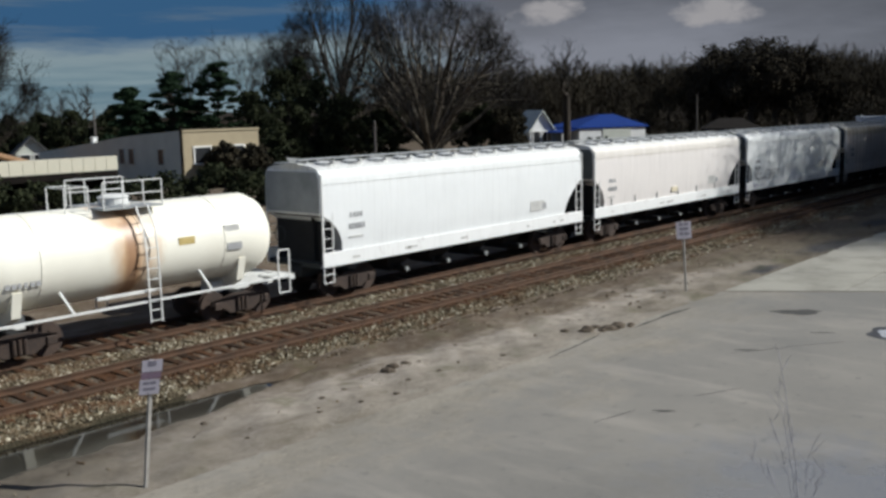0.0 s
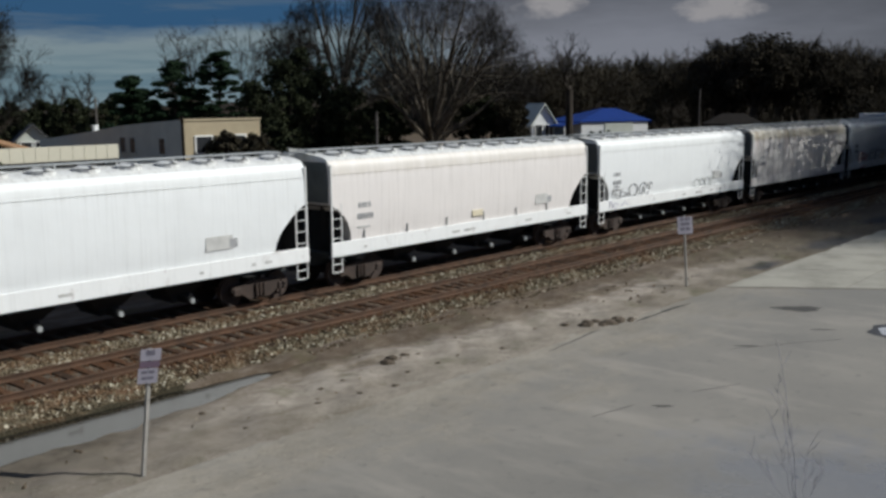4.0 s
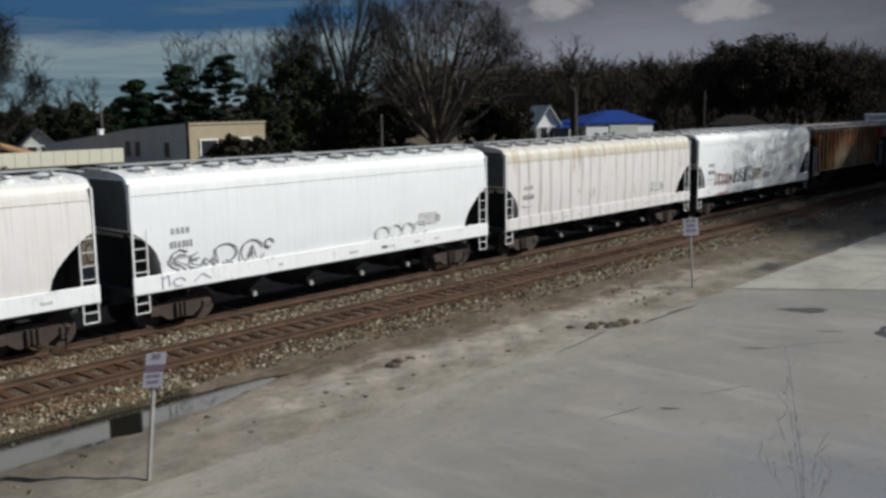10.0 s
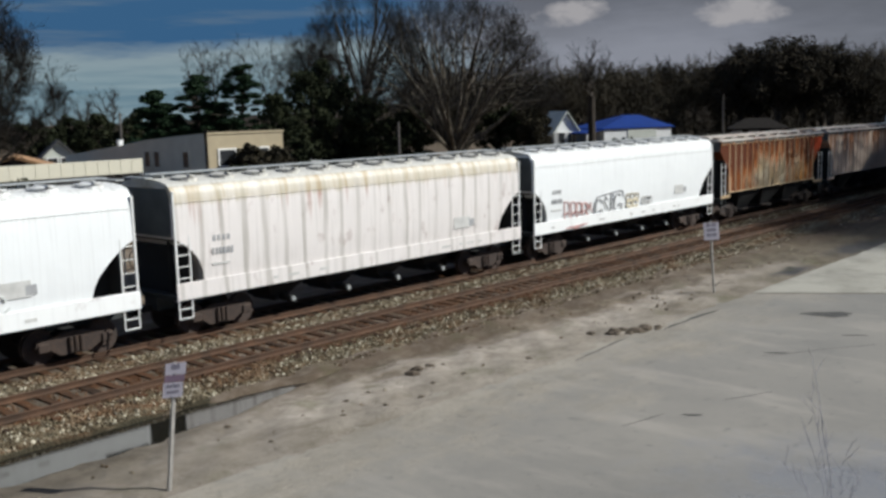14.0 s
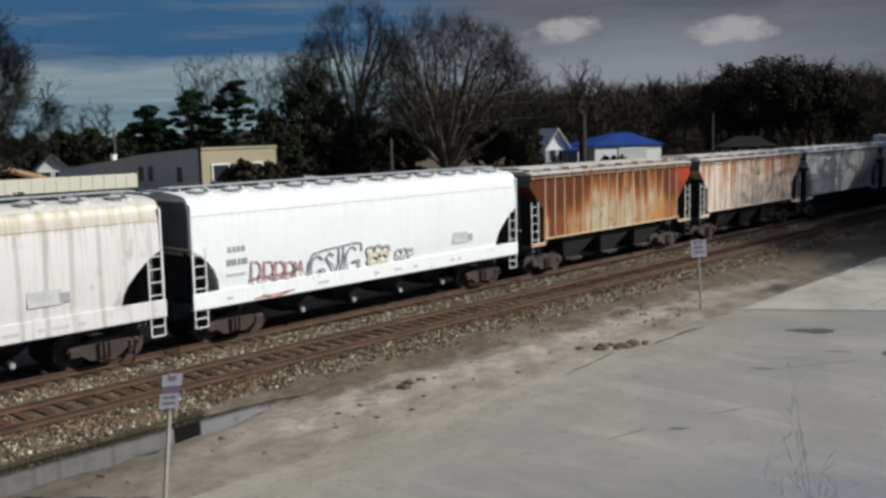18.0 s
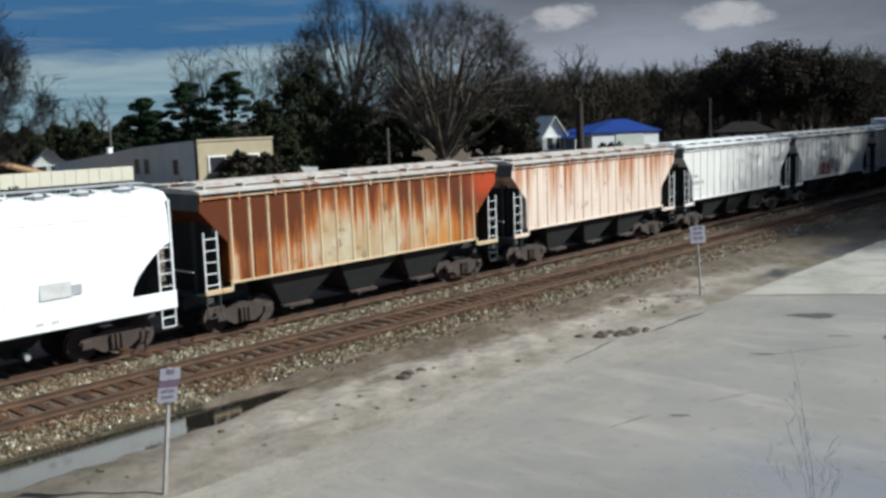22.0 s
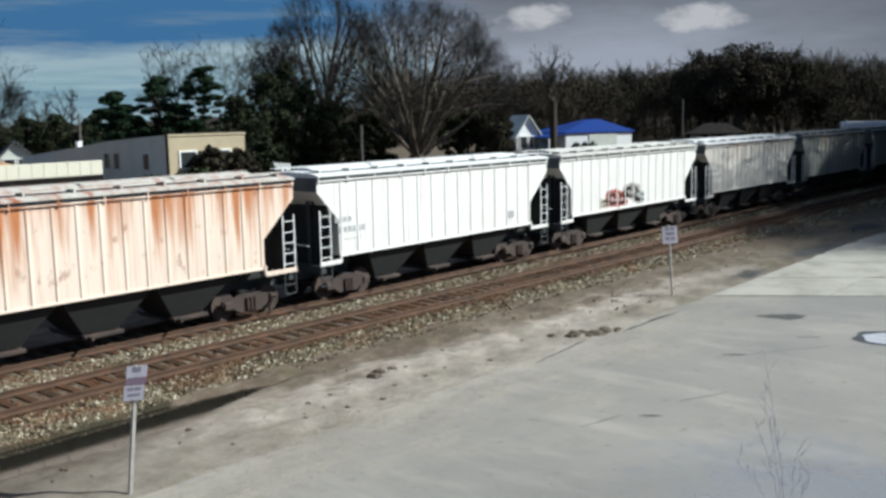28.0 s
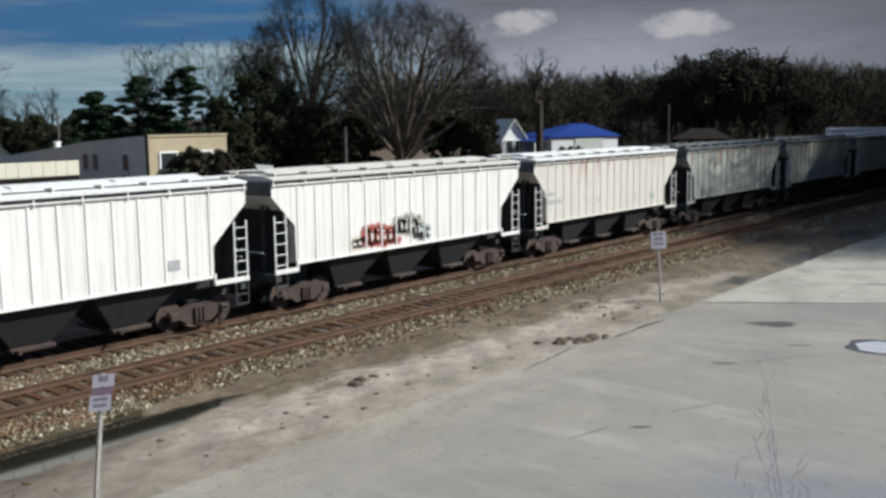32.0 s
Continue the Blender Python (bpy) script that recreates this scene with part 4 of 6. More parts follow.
        e.beam((s * (half - 0.2), -0.7, 1.2), (s * (half - 0.2), -0.7, 3.5), 0.1, 0.1)
        e.beam((s * (half - 0.2), 0.7, 1.2), (s * (half - 0.2), 0.7, 3.5), 0.1, 0.1)
        part("end_frame", e, M_DARK, car)
        x, x2 = s * (half - 0.05), s * (half - 0.52)
        for y in (-1.44, 1.44):
            part("ladder", ladder(min(x, x2), max(x, x2), y, 1.45, 3.2, 5), M_WHITE_BAR, car)
        st = Mesh()
        for xx in (x, x2):
            st.beam((xx, -1.44, 0.6), (xx, -1.44, 1.32), 0.035, 0.035)
        for zz in (0.6, 0.9):
            st.tube((x, -1.44, zz), (x2, -1.44, zz), 0.02, n=6)
        part("stirrup_step", st, M_DARK, car)
        part("coupler", coupler(s, half), M_BLACK, car)
        h = Mesh()
        h.tube((s * (half + 0.08), -1.0, 2.0), (s * (half + 0.08), 1.0, 2.0), 0.025, n=6)
        part("grab_iron", h, M_WHITE_BAR, car)
    w = Mesh()
    for y in (-0.95, 0.95):
        w.box(-half + 0.1, half - 0.1, y - 0.16, y + 0.16, 4.56, 4.585)
        for x in np.linspace(-half + 0.4, half - 0.4, 10):
            w.box(x - 0.03, x + 0.03, y - 0.2, y + 0.2, 4.42, 4.56)
    part("roof_walk", w, roof, car)
    for k in range(4):
        a = -half + 0.7 + (2 * half - 1.4) * k / 4
        b = a + (2 * half - 1.4) / 4 - 0.15
        h = Mesh()
        h.slab([(-0.38, 4.46), (-0.38, 4.56), (-0.15, 4.61), (0.15, 4.61), (0.38, 4.56), (0.38, 4.46)], "x", a, b)
        part("trough_hatch", h, roof, car)
    if numbers:
        part("marking", stencil(-half + 0.78, 2.72, 0.85, 0.18, -1.405, 4, rng), M_STENCIL, car, "dark reporting mark")
        part("marking", stencil(-half + 0.98, 2.36, 1.3, 0.20, -1.405, 6, rng), M_STENCIL, car, "dark car number")
        part("small_lettering", stencil(-half + 1.2, 2.08, 1.3, 0.08, -1.405, 1, rng), M_STENCIL_PALE, car)
    if numbers:
        q = Mesh()
        q.box(half - 2.9, half - 2.5, -1.415, -1.39, 1.95, 2.25)
        part("placard", q, M_STENCIL, car, "dark square placard")
    add_truck(car, -half + 1.65)
    add_truck(car, half - 1.65)
    return car, half


def tank_car(lo, hi, label):
    car, half = start_car("tank_car", lo, hi, label, "tank car")
    r, zc = 1.32, 2.52
    m = Mesh()
    rings = []
    length = half - 0.28
    for x, k in [(-length, 0.05), (-length + 0.06, 0.4), (-length + 0.2, 0.68), (-length + 0.42, 0.88), (-length + 0.75, 1.0)] + [(x, 1.0) for x in np.linspace(-length + 1.5, length - 1.5, 7)] + [(length - 0.75, 1.0), (length - 0.42, 0.88), (length - 0.2, 0.68), (length - 0.06, 0.4), (length, 0.05)]:
        rings.append([(x, r * k * math.cos(a), zc + r * k * math.sin(a)) for a in np.linspace(0, 2 * math.pi, 41)[:-1]])
    m.loft(rings)
    part("tank", m, M_TANK, car, smooth=True)
    for x in (-2.9, -0.12, 0.12, 2.9):
        band = Mesh()
        band.loft([[(xx, rr * math.cos(a), zc + rr * math.sin(a)) for a in np.linspace(0, 2 * math.pi, 41)[:-1]] for xx, rr in ((x - 0.03, r), (x - 0.03, r + 0.012), (x + 0.03, r + 0.012), (x + 0.03, r))], caps=False)
        part("weld_band", band, M_TANK, car)
    d = Mesh()
    d.tube((0.0, 0, zc + r - 0.1), (0.0, 0, zc + r + 0.22), 0.42, n=18)
    d.tube((0.0, 0, zc + r + 0.22), (0.0, 0, zc + r + 0.30), 0.46, 0.3, n=18)
    part("manway", d, M_WHITE_BAR, car)
    pl = Mesh()
    pl.box(-0.9, 0.95, -1.05, 1.05, zc + r - 0.06, zc + r - 0.01)
    part("platform", pl, M_GALV, car)
    for side in (-1, 1):
        rail = Mesh()
        for x in (-0.9, -0.3, 0.35, 0.95):
            rail.beam((x, side * 1.05, zc + r - 0.05), (x, side * 1.05, zc + r + 0.72), 0.03, 0.03)
        for z in (0.36, 0.72):
            rail.tube((-0.9, side * 1.05, zc + r + z), (0.95, side * 1.05, zc + r + z), 0.018, n=6)
        part("handrail", rail, M_WHITE_BAR, car)
    rail = Mesh()
    for x in (-1.75, -1.05):
        for y in (-0.5, 0.5):
            rail.beam((x, y, zc + r - 0.15), (x, y, zc + r + 0.6), 0.03, 0.03)
    for y in (-0.5, 0.5):
        rail.tube((-1.75, y, zc + r + 0.6), (-1.05, y, zc + r + 0.6), 0.018, n=6)
    for x in (-1.75, -1.05):
        rail.tube((x, -0.5, zc + r + 0.6), (x, 0.5, zc + r + 0.6), 0.018, n=6)
    part("valve_guard", rail, M_WHITE_BAR, car)
    for side in (-1, 1):
        lad = Mesh()
        pts = [(side * 1.08, zc + r), (side * 1.42, zc + 0.7), (side * 1.5, zc), (side * 1.52, 0.5)]
        for x in (0.05, 0.42):
            for (ya, za), (yb, zb) in zip(pts, pts[1:]):
                lad.beam((x, ya, za), (x, yb, zb), 0.045, 0.03)
        for k in range(11):
            z = 0.55 + k * 0.3
            y = float(np.interp(z, [p[1] for p in reversed(pts)], [p[0] for p in reversed(pts)]))
            lad.tube((0.05, y, z), (0.42, y, z), 0.016, n=6)
        part("ladder", lad, M_WHITE_BAR, car)
        b = Mesh()
        b.beam((-half + 0.15, side * 1.46, 1.12), (half - 0.1, side * 1.46, 1.12), 0.07, 0.05)
        for x in (-half + 0.2, half - 0.2):
            b.beam((x, side * 1.46, 0.62), (x, side * 1.46, 2.0), 0.04, 0.04)
            b.beam((x - 0.45 * (1 if x > 0 else -1), side * 1.46, 0.62), (x - 0.45 * (1 if x > 0 else -1), side * 1.46, 2.0), 0.04, 0.04)
            for z in (0.62, 2.0):
                b.beam((x, side * 1.46, z), (x - 0.45 * (1 if x > 0 else -1), side * 1.46, z), 0.04, 0.04)
        b.beam((-2.2, side * 1.46, 1.12), (-2.45, side * 1.2, 1.75), 0.06, 0.06)
        b.beam((2.2, side * 1.46, 1.12), (1.95, side * 1.2, 1.75), 0.06, 0.06)
        b.beam((-1.5, side * 1.4, 1.42), (0.3, side * 1.4, 1.42), 0.06, 0.1)
        part("running_rail", b, M_WHITE_BAR, car)
    for s in (-1, 1):
        sd = Mesh()
        x = s * (half - 1.85)
        sd.slab([(-1.20, zc - 0.62), (1.20, zc - 0.62), (1.02, 1.2), (0.5, 0.95), (-0.5, 0.95), (-1.02, 1.2)], "x", x - 0.13, x + 0.13)
        part("saddle", sd, M_TANK, car)
        e = Mesh()
        e.box(min(s * (half - 2.4), s * half), max(s * (half - 2.4), s * half), -0.3, 0.3, 0.75, 1.12)
        e.box(min(s * (half - 0.2), s * half), max(s * (half - 0.2), s * half), -1.46, 1.46, 1.0, 1.14)
        e.box(min(s * (half - 0.9), s * half), max(s * (half - 0.9), s * half), -1.46, -0.7, 1.12, 1.17)
        part("stub_sill", e, M_WHITE_BAR, car)
        part("coupler", coupler(s, half), M_BLACK, car)
        add_truck(car, s * (half - 1.85))
    rng = random.Random(2)
    part("marking", stencil(-3.9, 2.02, 1.0, 0.22, -1.262, 6, rng), M_STENCIL, car, "grey car number", at=pose(0, 0, 0))
    for x, z, mat in ((1.25, 2.7, M_YELLOW_LABEL), (2.95, 2.35, M_STENCIL), (2.9, 2.9, M_STENCIL_PALE)):
        q = Mesh()
        yy = -math.sqrt(max(0.01, (r + 0.02) ** 2 - (z - zc) ** 2))
        q.box(x, x + 0.55, yy, yy + 0.03, z - 0.12, z + 0.1)
        part("placard", q, mat, car)
    return car


def make_tank_paint():
    k = Nodes("cream_tank_paint", 0.42)
    x = k.axis("X")
    n = k.noise(1.4, 5, (1, 1, 0.4))
    near = k.calc("ABSOLUTE", k.calc("ADD", x, 0.25))
    mask = k.ramp(k.calc("ADD", near, k.ramp(n, 0.3, 0.7, -0.3, 0.3)), 0.25, 1.05, 0.85, 0)
    c = k.mix(k.ramp(k.noise(0.7, 4), 0.4, 0.7, 0, 0.4), (0.84, 0.81, 0.70), (0.72, 0.68, 0.57))
    c = k.mix(mask, c, (0.50, 0.29, 0.135))
    core = k.ramp(k.calc("ADD", near, k.ramp(n, 0.3, 0.7, -0.12, 0.12)), 0.1, 0.3, 0.7, 0)
    c = k.mix(core, c, (0.26, 0.13, 0.065))
    return k.end(c, bump=k.noise(1.5, 3), depth=0.02, strength=0.3)


def make_rusted():
    """Orange-brown rust, deepest under the roof and at the ends, over worn cream paint."""
    k = Nodes("heavily_rusted_paint", 0.75, spec=0.2)
    x, z = k.axis("X"), k.axis("Z")
    runs = k.noise(1.0, 3, (1.9, 1.0, 0.42), 0.5)
    sheet = k.noise(1.0, 1, (0.95, 0.2, 0.05), 0.4, (4, 0, 0))
    c = k.mix(k.ramp(k.noise(0.9, 4), 0.4, 0.65), (0.44, 0.37, 0.26), (0.36, 0.26, 0.14))
    mask = k.calc("ADD", k.calc("MULTIPLY", runs, 0.6), k.ramp(z, 2.3, 4.2, -0.02, 0.50))
    mask = k.calc("ADD", mask, k.ramp(k.calc("ABSOLUTE", k.calc("ADD", x, -0.6)), 1.8, 6.0, -0.07, 0.24))
    mask = k.calc("ADD", mask, k.ramp(sheet, 0.35, 0.65, -0.04, 0.04))
    mask = k.calc("ADD", mask, k.ramp(k.steps("X", 0.714), 0, 1, -0.10, 0.13))
    thin = k.noise(1.0, 5, (7.5, 3, 0.30), 0.65, (3, 1, 0))
    mask = k.calc("ADD", mask, k.ramp(thin, 0.32, 0.68, -0.13, 0.13))
    c = k.mix(k.ramp(mask, 0.28, 0.50, 0, 0.97), c, (0.320, 0.088, 0.009))
    c = k.mix(k.ramp(mask, 0.44, 0.68), c, (0.088, 0.020, 0.004))
    ochre = k.calc("MULTIPLY", k.ramp(k.calc("ABSOLUTE", k.calc("SUBTRACT", x, 3.6)), 0.4, 1.6, 1, 0), k.ramp(z, 1.9, 2.9, 0.8, 0))
    c = k.mix(ochre, c, (0.42, 0.165, 0.02))
    corner = k.calc("MULTIPLY", k.ramp(x, 5.0, 6.0), k.ramp(z, 2.8, 3.6, 0, 0.9))
    c = k.mix(corner, c, (0.36, 0.045, 0.010))
    spots = k.noise(2.4, 5, (1, 1, 0.6), 0.65, (1, 5, 2))
    c = k.mix(k.ramp(spots, 0.58, 0.70, 0, 0.75), c, (0.08, 0.032, 0.014))
    return k.end(c, bump=k.noise(1.6, 2), depth=0.03, strength=0.35)


M_TANK = make_tank_paint()
M_YELLOW_LABEL = plain("ochre_label", (0.55, 0.42, 0.16), 0.7)
# shade of the car ends put into their colour; M_END also for eaves, roofs
M_END_PALE = plain("pale_end_shade_paint", (0.30, 0.31, 0.31), 0.8, vary=0.35, scale=1.2)
M_END = plain("shade_and_dark_roof_paint", (0.10, 0.11, 0.112), 0.8, vary=0.45, scale=1.2)
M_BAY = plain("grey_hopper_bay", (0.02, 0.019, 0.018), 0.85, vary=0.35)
P_WHITE = car_paint("white_car_paint", (0.78, 0.79, 0.78), 0.0, 0.10, band=0.35, band_color=(0.56, 0.56, 0.53))
P_CREAM = car_paint("cream_car_paint", (0.745, 0.70, 0.665), 0.0, 0.18, band=0.5, band_color=(0.52, 0.48, 0.40))
P_STRIPED = car_paint("streaked_beige_car_paint", (0.70, 0.655, 0.625), 0.06, 0.30, 0.62, stain=(0.27, 0.25, 0.21), band=0.75, band_color=(0.40, 0.35, 0.22))
P_SILL = car_paint("bright_sill_paint", (0.82, 0.82, 0.80), 0.05, 0.12)
P_RUST = make_rusted()
P_RUST_RIB = car_paint("rusted_rib_paint", (0.50, 0.38, 0.23), 0.46, 0.35, ends=0.6, rust_color=(0.40, 0.13, 0.02), stain=(0.34, 0.15, 0.05))
P_TAN = car_paint("tan_rust_streaked_paint", (0.66, 0.53, 0.43), 0.50, 0.42, rust_color=(0.36, 0.130, 0.040), stain=(0.31, 0.18, 0.10), panel=0.731)
P_GREY = car_paint("pale_grey_car_paint", (0.67, 0.645, 0.605), 0.0, 0.36)
P_DIRTY = car_paint("dirty_grey_car_paint", (0.36, 0.37, 0.33), 0.10, 0.75, 0.7, stain=(0.07, 0.066, 0.055))
P_TAN_PLAIN = car_paint("dull_tan_car_paint", (0.55, 0.515, 0.46), 0.10, 0.3)
P_ROOF_W = car_paint("dull_white_roof_paint", (0.62, 0.62, 0.60), 0.0, 0.45)
P_ROOF_D = car_paint("sun_bleached_roof_paint", (0.46, 0.435, 0.385), 0.06, 0.5)
P_ROOF_G = car_paint("grey_roof_paint", (0.50, 0.485, 0.44), 0.0, 0.4)

tank_car(75.8, 86.65, "cream tank car with rust-brown stain below its manway")
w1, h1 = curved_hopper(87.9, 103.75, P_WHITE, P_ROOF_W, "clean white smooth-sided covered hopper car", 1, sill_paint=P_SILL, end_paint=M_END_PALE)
w2, h2 = curved_hopper(104.75, 120.5, P_CREAM, P_ROOF_W, "cream smooth-sided covered hopper car with faint streaks", 2, sill_paint=P_SILL, stubs=True)
w3, h3 = curved_hopper(121.5, 137.25, P_WHITE, P_ROOF_W, "white covered hopper car with dark outlined graffiti", 3, sill_paint=P_SILL)
w4, h4 = curved_hopper(138.4, 154.3, P_STRIPED, P_ROOF_G, "beige covered hopper car streaked with vertical grime", 4)
w5, h5 = curved_hopper(155.2, 170.8, P_WHITE, P_ROOF_W, "white covered hopper car with red and black graffiti", 5, sill_paint=P_SILL)
r6, g6 = ribbed_hopper(171.8, 185.7, P_RUST, P_RUST_RIB, P_ROOF_D, "heavily rusted orange-brown ribbed covered hopper car", 17, 6, numbers=False)
r7, g7 = ribbed_hopper(186.8, 200.3, P_TAN, P_TAN, P_ROOF_D, "tan ribbed covered hopper car with rust runs", 17, 7, numbers=False)
r8, g8 = ribbed_hopper(201.35, 215.0, P_GREY, P_GREY, P_ROOF_W, "pale ribbed covered hopper car with dark stencils", 15, 8)
r9, g9 = ribbed_hopper(216.05, 229.7, P_GREY, P_GREY, P_ROOF_G, "pale grey ribbed covered hopper car with red graffiti", 15, 9, numbers=False)
r10, g10 = ribbed_hopper(230.9, 244.6, P_TAN_PLAIN, P_TAN_PLAIN, P_ROOF_W, "dull cream ribbed covered hopper car", 18, 10)
ribbed_hopper(246.0, 259.9, P_DIRTY, P_DIRTY, M_END, "dirty grey ribbed covered hopper car", 14, 11, numbers=False)
ribbed_hopper(261.2, 275.1, P_DIRTY, P_DIRTY, M_END, "soot-stained grey ribbed covered hopper car", 14, 12, numbers=False)
ribbed_hopper(276.5, 290.4, P_TAN_PLAIN, P_TAN_PLAIN, P_ROOF_G, "dull tan ribbed covered hopper car", 15, 13, numbers=False)


def graffiti():
    red = plain("red_spray_paint", (0.64, 0.36, 0.335), 0.6, vary=0.4)
    black = plain("black_spray_paint", (0.30, 0.30, 0.31), 0.6, vary=0.4)
    violet = plain("violet_spray_paint", (0.40, 0.38, 0.48), 0.6)
    green = plain("pale_green_spray_paint", (0.68, 0.70, 0.67), 0.7)
    ochre = plain("ochre_spray_paint", (0.62, 0.56, 0.44), 0.7)
    murk = plain("brown_spray_paint", (0.52, 0.47, 0.38), 0.7, vary=0.4)
    straw = plain("straw_spray_paint", (0.74, 0.66, 0.48), 0.7, vary=0.3)
    pale = plain("grey_spray_paint", (0.56, 0.55, 0.52), 0.7, vary=0.3)
    rng = random.Random(5)

    def loops(x, z, w, h, n, y, line=0.05):
        m = Mesh()
        for k in range(n):
            cx = x + w * (k + 0.5) / n
            rw, rh = w / n * 0.5, h / 2 * rng.uniform(0.7, 1.0)
            pts = [(cx + rw * math.cos(a) * (1 + 0.15 * math.sin(3 * a + k)), z + h / 2 + rh * math.sin(a)) for a in np.linspace(0.3, 5.9, 12)]
            s = spray(pts, y, line)
            m.add(s.v, s.f)
        return m

    # white car with loose letters in dark line
    def strokes(lines, y, line, dx=0.0, dz=0.0):
        m = Mesh()
        for q in lines:
            s = spray([(a + dx, b + dz) for a, b in q], y, line)
            m.add(s.v, s.f)
        return m

    def arc(cx, cz, rx, rz, a0, a1, n=10):
        return [(cx + rx * math.cos(radians(a)), cz + rz * math.sin(radians(a))) for a in np.linspace(a0, a1, n)]

    ess = [(-6.05, 2.22), (-6.3, 2.3), (-6.55, 2.2), (-6.68, 2.0), (-6.5, 1.85), (-6.25, 1.76), (-6.12, 1.62), (-6.3, 1.46), (-6.6, 1.42), (-6.85, 1.38)]
    inner = [(-6.12, 2.12), (-6.35, 2.15), (-6.5, 2.02), (-6.38, 1.92), (-6.15, 1.84), (-5.98, 1.7), (-6.05, 1.5), (-6.3, 1.34), (-6.7, 1.28)]
    part("graffiti", strokes([ess, inner, [(-5.72, 2.14), (-5.95, 2.04), (-5.93, 1.8), (-5.6, 1.74)], [(-5.95, 1.95), (-5.66, 1.98)], [(-5.55, 1.72), (-5.47, 1.94), (-5.32, 1.78), (-5.2, 1.92), (-5.05, 1.74)]], -1.488, 0.042), black, w3, "dark looping spray-painted letters")
    part("graffiti", strokes([[(-5.02, 1.72), (-5.1, 2.18)], arc(-4.72, 2.02, 0.42, 0.27, 150, -70), [(-4.75, 1.8), (-4.4, 1.62), (-4.0, 1.52), (-4.25, 1.66)], arc(-3.72, 1.92, 0.44, 0.38, 20, 345, 14), [(-3.9, 1.7), (-3.72, 2.12), (-3.6, 1.72)], [(-3.85, 1.86), (-3.62, 1.88)], arc(-3.05, 2.12, 0.17, 0.14, 0, 250), [(-3.2, 2.05), (-3.02, 1.98)]], -1.488, 0.042), black, w3)
    part("graffiti", strokes([[(-6.96, 1.62), (-6.95, 1.24)], [(-6.95, 1.5), (-6.75, 1.6), (-6.72, 1.28)], arc(-6.4, 1.36, 0.2, 0.12, 0, 300), [(-5.9, 1.3), (-5.6, 1.5), (-5.3, 1.32)]], -1.512, 0.035), violet, w3)
    part("graffiti", loops(h3 - 6.2, 1.6, 2.6, 0.55, 4, -1.488), green, w3)
    ochre_label = Mesh()
    ochre_label.box(-0.38, 0.28, -1.487, -1.45, 1.86, 2.1)
    part("label_plate", ochre_label, straw, w2, "faded yellow label")
    # white car with red and black pieces
    red_lines = []
    for k, x in enumerate((-5.65, -5.15, -4.7, -4.3)):
        red_lines += [[(x, 1.3), (x, 2.42 - 0.06 * k)], arc(x + 0.16, 2.12 - 0.05 * k, 0.2, 0.26, 110, -80, 8), arc(x + 0.16, 1.68, 0.22, 0.24, 80, -90, 8), [(x - 0.05, 1.85), (x + 0.38, 1.9)]]
    red_lines += [[(-5.7, 1.5), (-4.0, 1.62)], [(-4.0, 1.7), (-3.92, 2.2), (-3.8, 1.9), (-3.68, 2.2), (-3.6, 1.75)]]
    part("graffiti", strokes(red_lines, -1.488, 0.05), red, w5, "faded red spray-painted letters")
    part("graffiti", strokes([[(-5.6, 1.22), (-4.0, 1.3)], [(-5.3, 1.3), (-4.9, 1.18), (-4.3, 1.26)]], -1.512, 0.06), red, w5)
    dark = [[(-3.40, 1.46), (-3.34, 2.08), (-3.16, 2.36), (-2.6, 2.44), (-2.0, 2.48), (-1.3, 2.54), (-1.0, 2.5), (-0.97, 2.24)], arc(-2.98, 1.85, 0.3, 0.42, 40, 330, 12), [(-2.95, 1.8), (-2.7, 1.8), (-2.72, 1.5)]]
    dark += [[(-2.25, 2.2), (-2.45, 2.32), (-2.6, 2.15), (-2.35, 1.9), (-2.2, 1.7), (-2.4, 1.48), (-2.62, 1.58)], [(-2.02, 2.45), (-2.05, 1.5), (-1.85, 1.52), (-1.82, 2.46)], arc(-1.42, 1.95, 0.32, 0.46, 50, 330, 12), [(-1.4, 1.92), (-1.1, 1.92), (-1.12, 1.55)]]
    part("graffiti", strokes(dark, -1.488, 0.06), black, w5, "black outlined spray-painted letters")
    part("graffiti", loops(-0.75, 2.02, 1.15, 0.32, 3, -1.486, 0.09), murk, w5)
    part("graffiti", loops(-0.65, 1.66, 0.95, 0.4, 2, -1.488, 0.14), straw, w5)
    part("graffiti", loops(0.7, 1.75, 0.9, 0.36, 3, -1.486, 0.07), pale, w5)
    # pale ribbed car with a red piece low on its side
    murky = plain("dark_olive_spray_paint", (0.46, 0.43, 0.38), 0.7, vary=0.4)
    teal = plain("pale_teal_spray_paint", (0.50, 0.56, 0.54), 0.7)
    deep = plain("brick_red_spray_paint", (0.44, 0.11, 0.085), 0.7, vary=0.5)
    for x0, x1, z0, z1, mat, n in ((-3.35, -2.7, 1.68, 2.15, ochre, 2), (-2.75, -1.75, 1.66, 2.6, deep, 3), (-1.8, -0.75, 1.66, 2.45, deep, 3), (-1.1, 0.05, 1.95, 2.75, murky, 4), (-0.1, 0.45, 1.7, 2.65, murky, 2), (0.4, 0.95, 1.66, 2.3, teal, 2)):
        m = loops(x0, z0, x1 - x0, z1 - z0, n, -1.405, 0.20)
        s = loops(x0 + 0.1, z0 + 0.1, (x1 - x0) * 0.8, (z1 - z0) * 0.6, n, -1.405, 0.10)
        m.add(s.v, s.f)
        part("graffiti", m, mat, r9)


graffiti()


